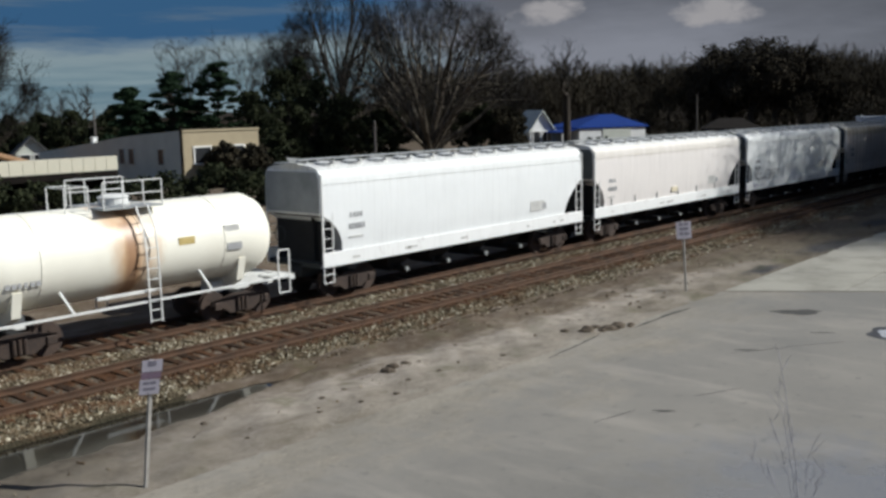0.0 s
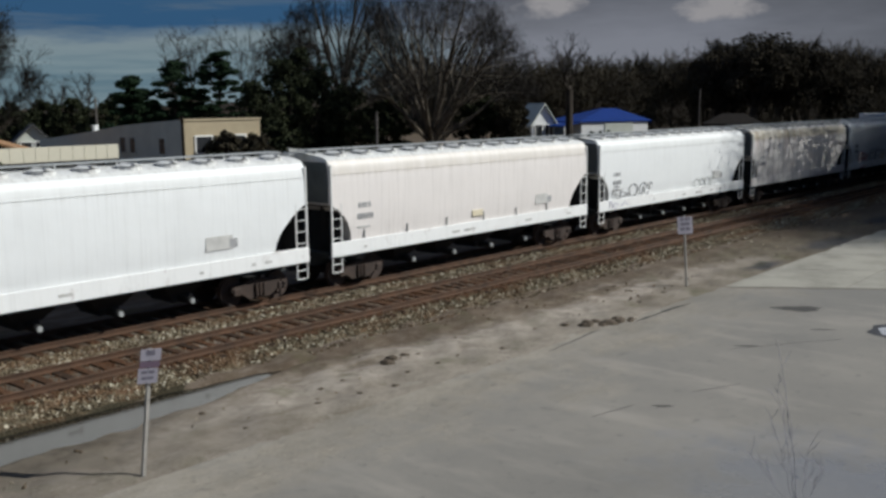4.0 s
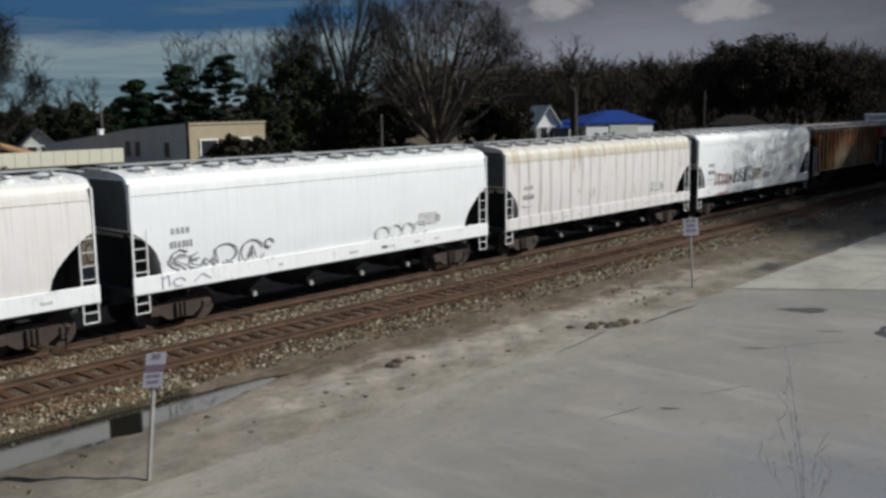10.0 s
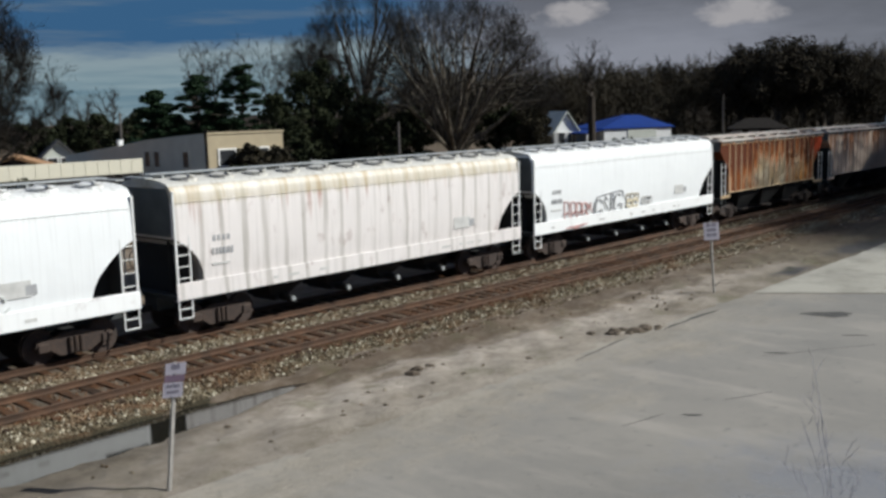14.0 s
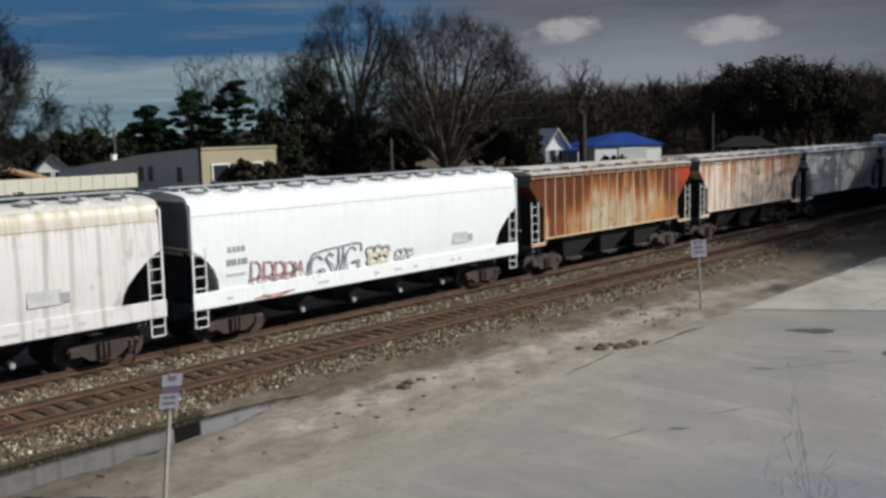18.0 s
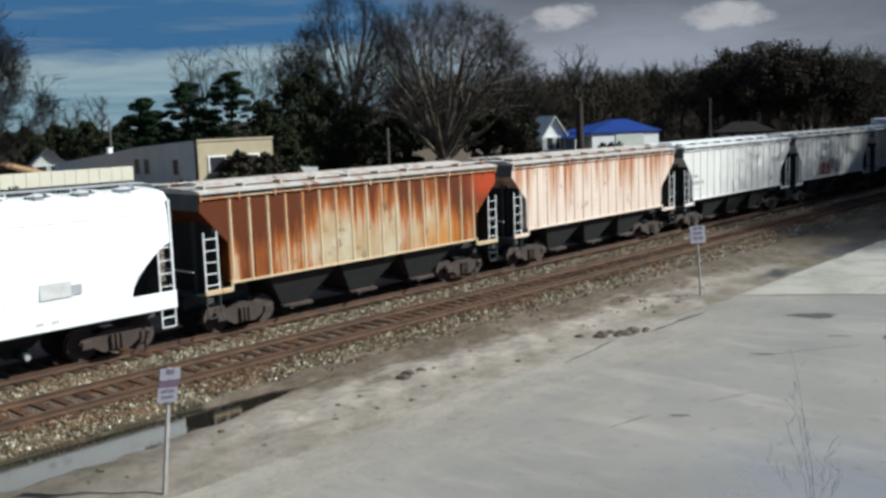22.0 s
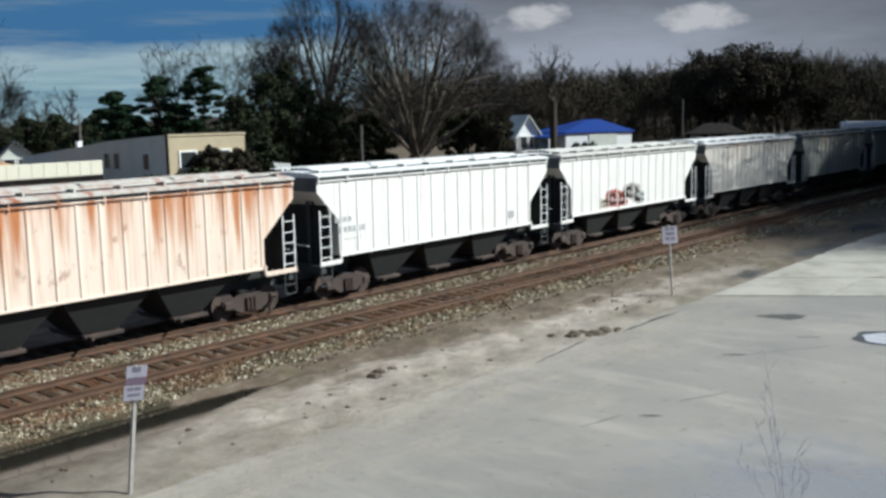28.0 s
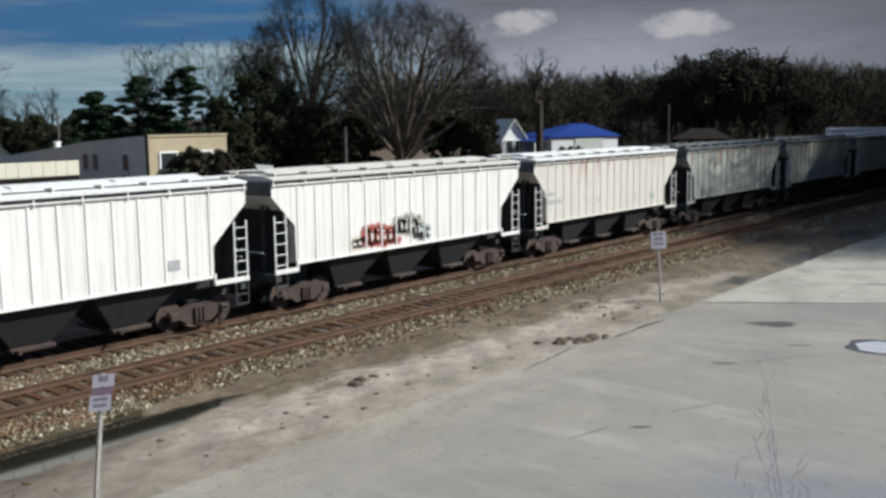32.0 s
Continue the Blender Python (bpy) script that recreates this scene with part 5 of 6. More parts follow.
# ---- signs ----
def sign(base, top, plates, label, facing=None):
    """A steel post that leans a little, with plates facing the lot."""
    b, t = Vector(base), Vector(top)
    s = thing("trackside_sign", Matrix.Translation(b), label, "sign", "trackside signs")
    d = t - b
    p = Mesh()
    p.beam((0, 0, -0.25), tuple(d), 0.075, 0.05)
    part("post", p, M_POST, s)
    side = Vector((-b.y, b.x, 0)).normalized() * -1
    back = Vector((b.x, b.y, 0)).normalized()
    if facing:
        back = Vector((*facing, 0)).normalized() * -1
        side = Vector((-back.y, back.x, 0)) * -1
    for off, along, w, h, lines, face in plates:
        c = d * along + side * off - back * 0.05
        up = d.normalized()
        q = [c - side * w / 2 - up * h / 2, c + side * w / 2 - up * h / 2, c + side * w / 2 + up * h / 2, c - side * w / 2 + up * h / 2]
        m = Mesh()
        m.loft([[tuple(v) for v in q], [tuple(v + back * 0.02) for v in q]])
        plate = part("plate", m, face, s)
        if not lines:
            continue
        k = Mesh()
        for i in range(lines):
            z = h * (0.5 - (i + 0.75) / (lines + 0.5))
            a = c + up * z - back * 0.006
            for x0, x1 in (((-0.2, 0.2),) if lines == 1 else ((-0.33, -0.04), (0.03, 0.33)) if i % 2 == 0 else ((-0.3, 0.3),)):
                bar = h * (0.45 if lines == 1 else 0.17)
                r = [a + side * w * x0, a + side * w * x1, a + side * w * x1 + up * bar, a + side * w * x0 + up * bar]
                k.loft([[tuple(v) for v in r], [tuple(v + back * 0.008) for v in r]])
        part("lettering", k, M_SIGN_INK, plate)
        for z in (-0.38, 0.38):
            bolt = Mesh()
            a = c + up * h * z - back * 0.012
            bolt.tube(tuple(a), tuple(a + back * 0.02), 0.012, n=6)
            part("bolt", bolt, M_GALV, plate)
    return s


M_POST = plain("grey_steel_post", (0.34, 0.32, 0.29), 0.6, 0.2, 0.3, 8)
M_PLATE = plain("pale_sign_plate", (0.36, 0.335, 0.375), 0.6, vary=0.15)
M_SIGN_INK = plain("sign_lettering", (0.17, 0.155, 0.19), 0.7)
M_PLATE_DARK = plain("purple_sign_strip", (0.15, 0.10, 0.14), 0.7)
sign((9.16, 15.47, -0.4), (9.55, 15.58, 1.93), [(0.02, 0.952, 0.36, 0.21, 1, M_PLATE), (0.01, 0.878, 0.35, 0.115, 0, M_PLATE_DARK), (-0.01, 0.79, 0.35, 0.27, 2, M_PLATE)], "leaning steel post with pale notice plates round a purple strip")
sign((32.03, 16.36, -0.4), (31.95, 16.52, 2.2), [(0.0, 0.86, 0.62, 0.62, 3, M_PLATE)], "leaning steel post with one square pale notice plate", (-0.5, -0.87))


# ---- loose ground details ----
def clods():
    rng = random.Random(8)
    mat = plain("dark_clod", (0.10, 0.075, 0.05), 0.95, vary=0.4, scale=6)
    spots = [(24.0 + 0.16 * k + rng.uniform(-0.1, 0.1), 16.0 - 0.07 * k + rng.uniform(-0.25, 0.25), rng.uniform(0.10, 0.24)) for k in range(13)]
    spots += [(rng.uniform(10, 31), rng.uniform(15.9, 18.6), rng.uniform(0.04, 0.10)) for _ in range(18)]
    spots += [(17.6, 17.5, 0.2), (17.9, 17.6, 0.16), (18.3, 17.55, 0.12)]
    me = Mesh()
    n = 7
    rings = []
    for z, r in ((-0.5, 0.5), (-0.1, 1.0), (0.35, 0.75), (0.6, 0.2)):
        rings.append([(r * math.cos(2 * math.pi * i / n) * rng.uniform(0.75, 1.2), r * math.sin(2 * math.pi * i / n) * rng.uniform(0.75, 1.2), z + rng.uniform(-0.1, 0.1)) for i in range(n)])
    me.loft(rings)
    data = me.data("clod", mat)
    for x, y, r in spots:
        ob = new("clod", data)
        z = max(float(ground_z(x, y)), -0.4 if y < 15.5 else -9)
        ob.matrix_basis = pose(x, y, z + 0.12 * r, 0, 0, rng.uniform(0, 360)) @ Matrix.Diagonal((r * 1.3, r, r * 0.7, 1))
        tagged(ob, "dark clod of broken asphalt and earth", "clod", "clods beside the asphalt")


clods()


def cracks():
    """Dark seams and sunk patches in the asphalt, and stains on the concrete."""
    mat = plain("crack_dirt", (0.050, 0.047, 0.042), 0.95, vary=0.3, scale=8)
    rng = random.Random(21)
    lines = [((25.8, 14.9), (29.4, 14.9), 0.07), ((21.2, 14.9), (24.2, 15.2), 0.03), ((24.5, 11.2), (27.6, 9.2), 0.008), ((20.3, 10.2), (21.6, 9.6), 0.02), ((17.3, 11.0), (18.6, 10.7), 0.012)]
    for (x0, y0), (x1, y1), w in lines:
        n = max(4, int(math.hypot(x1 - x0, y1 - y0) / 0.3))
        pts = []
        off = 0
        for i in range(n + 1):
            t = i / n
            off = 0.8 * off + rng.uniform(-0.07, 0.07)
            pts.append((x0 + (x1 - x0) * t - off * (y1 - y0) / 5, y0 + (y1 - y0) * t + off * (x1 - x0) / 5))
        m = Mesh()
        left, right = [], []
        for i, (x, y) in enumerate(pts):
            k = w * rng.uniform(0.4, 1.3) * (0.3 if i in (0, n) else 1)
            d = Vector((x1 - x0, y1 - y0)).normalized()
            left.append((x - d.y * k, y + d.x * k))
            right.append((x + d.y * k, y - d.x * k))
        m.slab(left + right[::-1], "z", -0.402, -0.3965)
        tagged(part("crack", m, mat), "dirt-filled crack in the old asphalt", "crack", "cracks in the asphalt")
    for cx, cy, a, b, lab in ((30.7, 11.75, 0.72, 0.4, "dark sunk patch in the asphalt"), (25.1, 11.0, 0.32, 0.06, "dark sunk patch in the asphalt"), (18.9, 10.2, 0.22, 0.06, "dark sunk patch in the asphalt"), (28.3, 10.1, 0.35, 0.05, "dark sunk patch in the asphalt")):
        m = Mesh()
        ang = radians(-56)
        o = []
        for t in np.linspace(0, 2 * math.pi, 26)[:-1]:
            k = 1 + 0.18 * math.sin(3 * t + cx) + 0.1 * math.sin(7 * t)
            u, v = a * k * math.cos(t), b * k * math.sin(t)
            o.append((cx + u * math.cos(ang) - v * math.sin(ang), cy + u * math.sin(ang) + v * math.cos(ang)))
        z = -0.396 if cx < 33 else float(ground_z(cx, cy)) + 0.05
        m.slab(o, "z", z - 0.02, z)
        tagged(part("stain", m, mat), lab, "stain")


cracks()


# ---- trees ----
class Wood:
    """Branches gathered as tapered prisms in flat arrays."""

    def __init__(self):
        self.v, self.f = [], []

    def limb(self, a, b, r0, r1, n):
        d = (b - a)
        if d.length < 1e-5:
            return
        d.normalize()
        u = d.orthogonal().normalized()
        w = d.cross(u)
        k = len(self.v)
        for p, r in ((a, r0), (b, r1)):
            for i in range(n):
                t = 2 * math.pi * i / n
                q = p + r * (math.cos(t) * u + math.sin(t) * w)
                self.v.append((q.x, q.y, q.z))
        for i in range(n):
            j = (i + 1) % n
            self.f.append((k + i, k + j, k + n + j, k + n + i))


TWIG = [0.02]  # thinnest twig radius, metres


def grow(trunk, twigs, rng, p, d, length, r, level, levels, spread, lift, bend, kids):
    """One branch in three bent pieces, with children along it."""
    pieces = 3 if level < 3 else 2
    r = max(r, TWIG[0])
    pts = [p.copy()]
    q = p.copy()
    dd = d.copy()
    for k in range(pieces):
        dd = (dd + Vector((rng.gauss(0, bend), rng.gauss(0, bend), rng.gauss(0, bend) + lift))).normalized()
        q = q + dd * (length / pieces)
        pts.append(q.copy())
    tip = 0.55 if level < levels else 0.25
    for k in range(pieces):
        ra, rb = r * (1 - (1 - tip) * k / pieces), r * (1 - (1 - tip) * (k + 1) / pieces)
        (trunk if level <= 1 else twigs).limb(pts[k], pts[k + 1], ra, rb, 6 if level == 0 else (5 if level == 1 else (4 if level == 2 else 3)))
    if level >= levels:
        return
    n = kids[min(level, len(kids) - 1)]
    for k in range(n):
        t = 0.32 + 0.68 * (k + rng.random() * 0.8) / n
        i = min(pieces - 1, int(t * pieces))
        at = pts[i].lerp(pts[i + 1], t * pieces - i) if t < 1 else pts[-1]
        az = rng.uniform(0, 2 * math.pi)
        u = dd.orthogonal().normalized()
        w = dd.cross(u)
        ang = spread * rng.uniform(0.6, 1.3)
        nd = (dd * math.cos(ang) + (math.cos(az) * u + math.sin(az) * w) * math.sin(ang)).normalized()
        grow(trunk, twigs, rng, at, nd, length * rng.uniform(0.5, 0.78), r * tip * rng.uniform(0.55, 0.8), level + 1, levels, spread, lift, bend, kids)


def leaf_cloud(centres, count, size, seed, flat=0.6):
    """Small three-cornered leaves in uneven clumps."""
    rng = np.random.RandomState(seed)
    c = np.array([q[:3] for q in centres])
    rad = np.array([q[3] for q in centres])
    pick = rng.choice(len(c), count, p=rad ** 2 / (rad ** 2).sum())
    d = rng.normal(size=(count, 3))
    d /= np.linalg.norm(d, axis=1)[:, None]
    p = c[pick] + d * (rad[pick] * rng.uniform(0.55, 1.08, count))[:, None] * np.array([1, 1, flat])
    u = rng.normal(size=(count, 3))
    u /= np.linalg.norm(u, axis=1)[:, None]
    w = np.cross(u, rng.normal(size=(count, 3)))
    w /= np.linalg.norm(w, axis=1)[:, None] + 1e-9
    s = size * rng.uniform(0.6, 1.4, count)[:, None]
    v = np.stack([p + u * s, p - 0.5 * u * s + 0.7 * w * s, p - 0.5 * u * s - 0.7 * w * s], 1).reshape(-1, 3)
    f = np.arange(3 * count).reshape(-1, 3)
    return v.tolist(), f.tolist()


def brush_cloud(centres, count, length, width, seed):
    """Thin upright slivers: brush and close-set twigs far away."""
    rng = np.random.RandomState(seed)
    c = np.array([q[:3] for q in centres])
    rad = np.array([q[3] for q in centres])
    pick = rng.choice(len(c), count, p=rad ** 2 / (rad ** 2).sum())
    d = rng.normal(size=(count, 3))
    d /= np.linalg.norm(d, axis=1)[:, None]
    p = c[pick] + d * (rad[pick] * rng.uniform(0.0, 1.0, count) ** 0.5)[:, None]
    u = rng.normal(0, 0.6, (count, 3)) + np.array([0, 0, 0.15])
    w = np.stack([rng.normal(size=count), rng.normal(size=count), np.zeros(count)], -1)
    w /= np.linalg.norm(w, axis=1)[:, None]
    s = rng.uniform(0.5, 1.4, count)[:, None]
    v = np.stack([p + u * s * length / 2, p - u * s * length / 2 + w * width, p - u * s * length / 2 - w * width], 1).reshape(-1, 3)
    return v.tolist(), np.arange(3 * count).reshape(-1, 3).tolist()


def twig_cloud(ends, count, length, width, seed):
    """Fine straight twigs that carry on outwards from the branch ends."""
    rng = np.random.RandomState(seed)
    e = np.array(ends)
    pick = rng.randint(0, len(e), count)
    p = e[pick, :3] + rng.normal(0, 0.5, (count, 3)) * e[pick, 3:4]
    u = e[pick, 4:7] + rng.normal(0, 0.5, (count, 3))
    u /= np.linalg.norm(u, axis=1)[:, None]
    w = np.cross(u, rng.normal(size=(count, 3)))
    w /= np.linalg.norm(w, axis=1)[:, None] + 1e-9
    s = rng.uniform(0.5, 1.3, count)[:, None] * length
    v = np.stack([p + u * s * 0.7, p - u * s * 0.3 + w * width, p - u * s * 0.3 - w * width], 1).reshape(-1, 3)
    return v.tolist(), np.arange(3 * count).reshape(-1, 3).tolist()


def conifer(x, y, height, width, seed, label, tiers=10, count=17000):
    rng = random.Random(seed)
    z = float(ground_z(x, y)) - 0.1
    t = thing("pine_tree", pose(x, y, z), label, "tree", "evergreen trees")
    m = Mesh()
    m.tube((0, 0, 0), (0.1, 0, height * 0.95), 0.24, 0.03, 7)
    cl = []
    for k in range(tiers):
        h = height * (0.22 + 0.75 * k / (tiers - 1))
        reach = width / 2 * (1 - 0.80 * (k / (tiers - 1)) ** 1.7) * rng.uniform(0.6, 1.35)
        for j in range(9):
            a = rng.uniform(0, 2 * math.pi)
            rr = reach * rng.uniform(0.3, 1.2)
            e = (rr * math.cos(a), rr * math.sin(a), h + rng.uniform(-0.3, 0.3))
            m.tube((0.05, 0, h - 0.25), e, 0.05, 0.02, 4)
            cl.append((e[0], e[1], e[2] + rng.uniform(-0.1, 0.25), rng.uniform(0.28, 0.68)))
    part("trunk", m, M_BARK, t)
    v, f = leaf_cloud(cl, count, 0.11, seed, 0.36)
    part("crown", quick("crown", v, f, M_PINE), None, t)
    return t


def leafy(x, y, height, width, seed, label, mat, name="evergreen_tree", count=9000, low=0.05, size=0.13, category="tree", depth=None):
    rng = random.Random(seed)
    z = float(ground_z(x, y)) - 0.1
    t = thing(name, pose(x, y, z), label, category, "evergreen trees and bushes")
    m = Mesh()
    cl = []
    depth = depth or width
    for k in range(90):
        u = rng.uniform(low, 1)
        reach = math.sqrt(max(0.05, 1 - (2 * u - 0.9) ** 2)) * rng.uniform(0.3, 1)
        a = rng.uniform(0, 2 * math.pi)
        e = (width / 2 * reach * math.cos(a), depth / 2 * reach * math.sin(a), height * u * rng.uniform(0.85, 1.0))
        cl.append((*e, rng.uniform(0.05, 0.13) * min(width, height)))
        if k % 5 == 0:
            m.tube((0, 0, 0), e, 0.05, 0.012, 5)
    m.tube((0, 0, 0), (0, 0, height * 0.7), 0.14, 0.04, 7)
    part("trunk", m, M_BARK, t)
    v, f = leaf_cloud(cl, count, size, seed, 0.8)
    part("crown", quick("crown", v, f, mat), None, t)
    return t


def away(bearing_x, bearing_y, dist):
    return bearing_x * dist / 100, bearing_y * dist / 100


def fan_tree(x, y, height, width, seed, label, stems=14, bark=None, kids=(5, 4, 3, 3), r=0.17, fork=0.06, flat=1.0, low=0.62, haze=0, twig=0.014, clumps=0, arch=0.93):
    """A tree of many stems that rise from one base to a rounded crown of fine twigs."""
    rng = random.Random(seed)
    z = float(ground_z(x, y)) - 0.1
    t = thing("bare_tree", pose(x, y, z), label, "tree", "leafless trees")
    trunk, twigs = Wood(), Wood()
    TWIG[0] = twig
    foot = Vector((0, 0, height * fork))
    trunk.limb(Vector((0, 0, 0)), foot, r * 2.4, r * 2.0, 8)
    ends = []
    for s in range(stems):
        az = 2.4 * s + rng.uniform(-0.3, 0.3)
        u = ((s + 0.5) / stems) ** 0.55
        rad = width / 2 * 0.86 * u * rng.uniform(0.9, 1.08)
        top = Vector((rad * math.cos(az), rad * math.sin(az), height * (0.92 - (0.92 - low) * u ** 2.2) * rng.uniform(0.94, 1.04)))
        p, d = foot.copy(), Vector((0.55 * math.cos(az) * u, 0.55 * math.sin(az) * u, 1)).normalized()
        n = 7
        rs = r * rng.uniform(0.6, 1.1)
        sway = rng.uniform(-0.5, 0.5)
        for k in range(n):
            f = (k + 1) / n
            bow = sway * math.sin(math.pi * f)
            e = Vector((top.x * f ** arch - bow * math.sin(az), top.y * f ** arch + bow * math.cos(az), foot.z + (top.z - foot.z) * f ** (1 + 0.3 * u))) + Vector((rng.gauss(0, 0.12), rng.gauss(0, 0.12), rng.gauss(0, 0.06)))
            ra, rb = max(0.02, rs * (1 - 0.85 * k / n)), max(0.018, rs * (1 - 0.85 * (k + 1) / n))
            trunk.limb(p, e, ra, rb, 6)
            d = (e - p).normalized()
            if k >= 2:
                for c in range(kids[0] if k > 3 else (3 if k > 2 else 2)):
                    side = Vector((rng.gauss(0, 1), rng.gauss(0, 1), rng.gauss(0.1, 0.5))).normalized()
                    at = e.lerp(p, rng.random())
                    out = (at - foot).normalized()
                    nd = (d * 0.55 + side * 0.72 + out * 0.45).normalized()
                    ln = height * rng.uniform(0.06, 0.13)
                    grow(trunk, twigs, rng, at, nd, ln, max(0.022, rb * 0.6), 2, 2 + len(kids) - 1, 0.60, 0.0, 0.07, (0, 0) + kids[1:])
                    if k > 2:
                        q = at + nd * ln
                        ends.append((q.x, q.y, q.z, rng.uniform(0.4, 0.9), *(nd + out * 0.6).normalized()))
            p = e
    for w in (trunk, twigs):
        w.v = [(a, b * flat, c) for a, b, c in w.v]
    if haze:
        hv, hf = twig_cloud(ends, haze, 0.8, 0.007, seed)
        k = len(twigs.v)
        twigs.v += [tuple(q) for q in hv]
        twigs.f += [tuple(i + k for i in q) for q in hf]
    part("trunk", quick("trunk", trunk.v, trunk.f, bark or M_BARK), None, t)
    part("crown", quick("crown", twigs.v, twigs.f, M_TWIG), None, t)
    if clumps:
        lv, lf = leaf_cloud([(q[0], q[1] * flat, q[2], q[3] * 1.3) for q in ends], clumps, 0.17, seed, 0.8)
        part("foliage", quick("foliage", lv, lf, M_WOOD_FAR), None, t)
    return t


def dome_tree(x, y, height, width, seed, label, limbs=15, fork=0.08, r=0.30, flattest=0.30, bark=None, haze=14000, sweep=0.9):
    """A tree of straight rising limbs that fork towards one rounded crown, open within and twiggy at its rim."""
    rng = random.Random(seed)
    t = thing("bare_tree", pose(x, y, float(ground_z(x, y)) - 0.1), label, "tree", "leafless trees")
    trunk, twigs, ends = Wood(), Wood(), []
    foot = Vector((0, 0, height * fork))
    rise = height - foot.z
    trunk.limb(Vector((0, 0, 0)), foot, r * 1.9, r * 1.5, 9)

    def rim(d, k):
        return foot + Vector((d.x * width / 2, d.y * width / 2, d.z * rise)) * k

    def reach(p, d, k, rad, level):
        goal = rim(d, k)
        n = 6 if level == 0 else 4
        up = (goal - p).length * (0.10 if level == 0 else 0.05)
        q, pts = p, [p]
        tip = (0.14, 0.2, 0.25, 0.3)[level]
        for i in range(n):
            f = (i + 1) / n
            e = p.lerp(goal, f) + Vector((rng.gauss(0, 0.08), rng.gauss(0, 0.08), up * math.sin(math.pi * f) * (-0.5 if d.z < 0.55 and level == 0 else 0.4)))
            (trunk if level < 2 else twigs).limb(q, e, max(0.013, rad * (1 - (1 - tip) * i / n)), max(0.011, rad * (1 - (1 - tip) * f)), 7 if level == 0 else (5 if level < 3 else 3))
            q = e
            pts.append(q)
        if level == 3:
            out = (goal - foot).normalized()
            ends.append((goal.x, goal.y, goal.z, 0.55, *((goal - p).normalized() + out * 0.7).normalized()))
            return
        for f in ((0.34, 0.5, 0.66, 0.82) if level == 0 else (0.3, 0.55, 0.8)):
            i = min(n - 1, int(f * n))
            at = pts[i].lerp(pts[i + 1], f * n - i)
            a = (0.30, 0.20, 0.14)[level]
            nd = (d + Vector((rng.gauss(0, a), rng.gauss(0, a), rng.gauss(0, a * 0.8)))).normalized()
            nd.z = max(nd.z, flattest * 0.8)
            reach(at, nd.normalized(), rng.uniform(0.84, 1.02) if level else rng.uniform(0.8, 1.0), rad * (1 - (1 - tip) * f) * rng.uniform(0.6, 0.8), level + 1)

    for s_ in range(limbs):
        az = 2.4 * s_ + rng.uniform(-0.25, 0.25)
        z = flattest + (0.98 - flattest) * (1 - ((s_ + 0.5) / limbs) ** sweep)
        h = math.sqrt(max(0.0, 1 - z * z))
        reach(foot - Vector((0, 0, rng.uniform(0, foot.z * 0.4))), Vector((h * math.cos(az), h * math.sin(az), z)), rng.uniform(0.9, 1.0), r * rng.uniform(0.42, 0.75), 0)
    hv, hf = twig_cloud(ends, haze, 0.9, 0.008, seed)
    k = len(twigs.v)
    twigs.v += [tuple(q) for q in hv]
    twigs.f += [tuple(i + k for i in q) for q in hf]
    part("trunk", quick("trunk", trunk.v, trunk.f, bark or M_BARK), None, t)
    part("crown", quick("crown", twigs.v, twigs.f, M_TWIG), None, t)
    return t


# tall bare trees on the far side of the tracks
fan_tree(*away(36.8, 93.0, 62), 13.0, 11.5, 31, "tall dark bare tree beside the far lot", stems=16, r=0.13, fork=0.10, low=0.34, haze=16000)
dome_tree(*away(68.0, 73.3, 92), 16.6, 12.2, 32, "tall bare tree with an upright crown", limbs=16, fork=0.32, r=0.36, flattest=0.05, haze=15000)
dome_tree(*away(74.7, 67.2, 80), 13.9, 19.0, 33, "broad bare tree of many spreading stems", limbs=22, fork=0.07, r=0.40, flattest=0.40, bark=M_BARK_PALE, haze=24000)
fan_tree(*away(83.3, 56.0, 86), 10.2, 5.0, 34, "thin dead tree with a broken top", stems=5, r=0.15, fork=0.5, kids=(3, 3, 2))
fan_tree(*away(64.6, 76.8, 96), 12.5, 8.0, 35, "bare tree behind the understory", stems=8, r=0.14, fork=0.25)
for k, (bx, by, d, h) in enumerate([(56.5, 83.0, 110, 12.5), (58.8, 81.5, 112, 12.8), (61.2, 79.8, 108, 12.2), (63.0, 78.4, 112, 12.6), (55.3, 84.0, 115, 12.0), (48.0, 88.2, 130, 8.5), (46.0, 89.2, 135, 8.0), (44.0, 90.2, 140, 7.5)]):
    fan_tree(*away(bx, by, d), h * 1.05, 5.0, 40 + k, "bare winter tree behind the pines", stems=5, r=0.11, fork=0.3, kids=(3, 3, 3))
conifer(*away(51.6, 86.1, 84), 6.1, 5.0, 51, "dark green pine with a ragged crown")
conifer(*away(55.2, 84.0, 86), 7.5, 6.0, 52, "dark green pine with a ragged crown")
conifer(*away(58.8, 81.5, 84), 8.3, 6.4, 53, "dark green pine with a ragged crown")
conifer(*away(52.6, 85.6, 88), 5.0, 4.6, 54, "low dark green pine")
conifer(*away(56.6, 83.0, 88), 5.2, 4.6, 55, "low dark green pine")
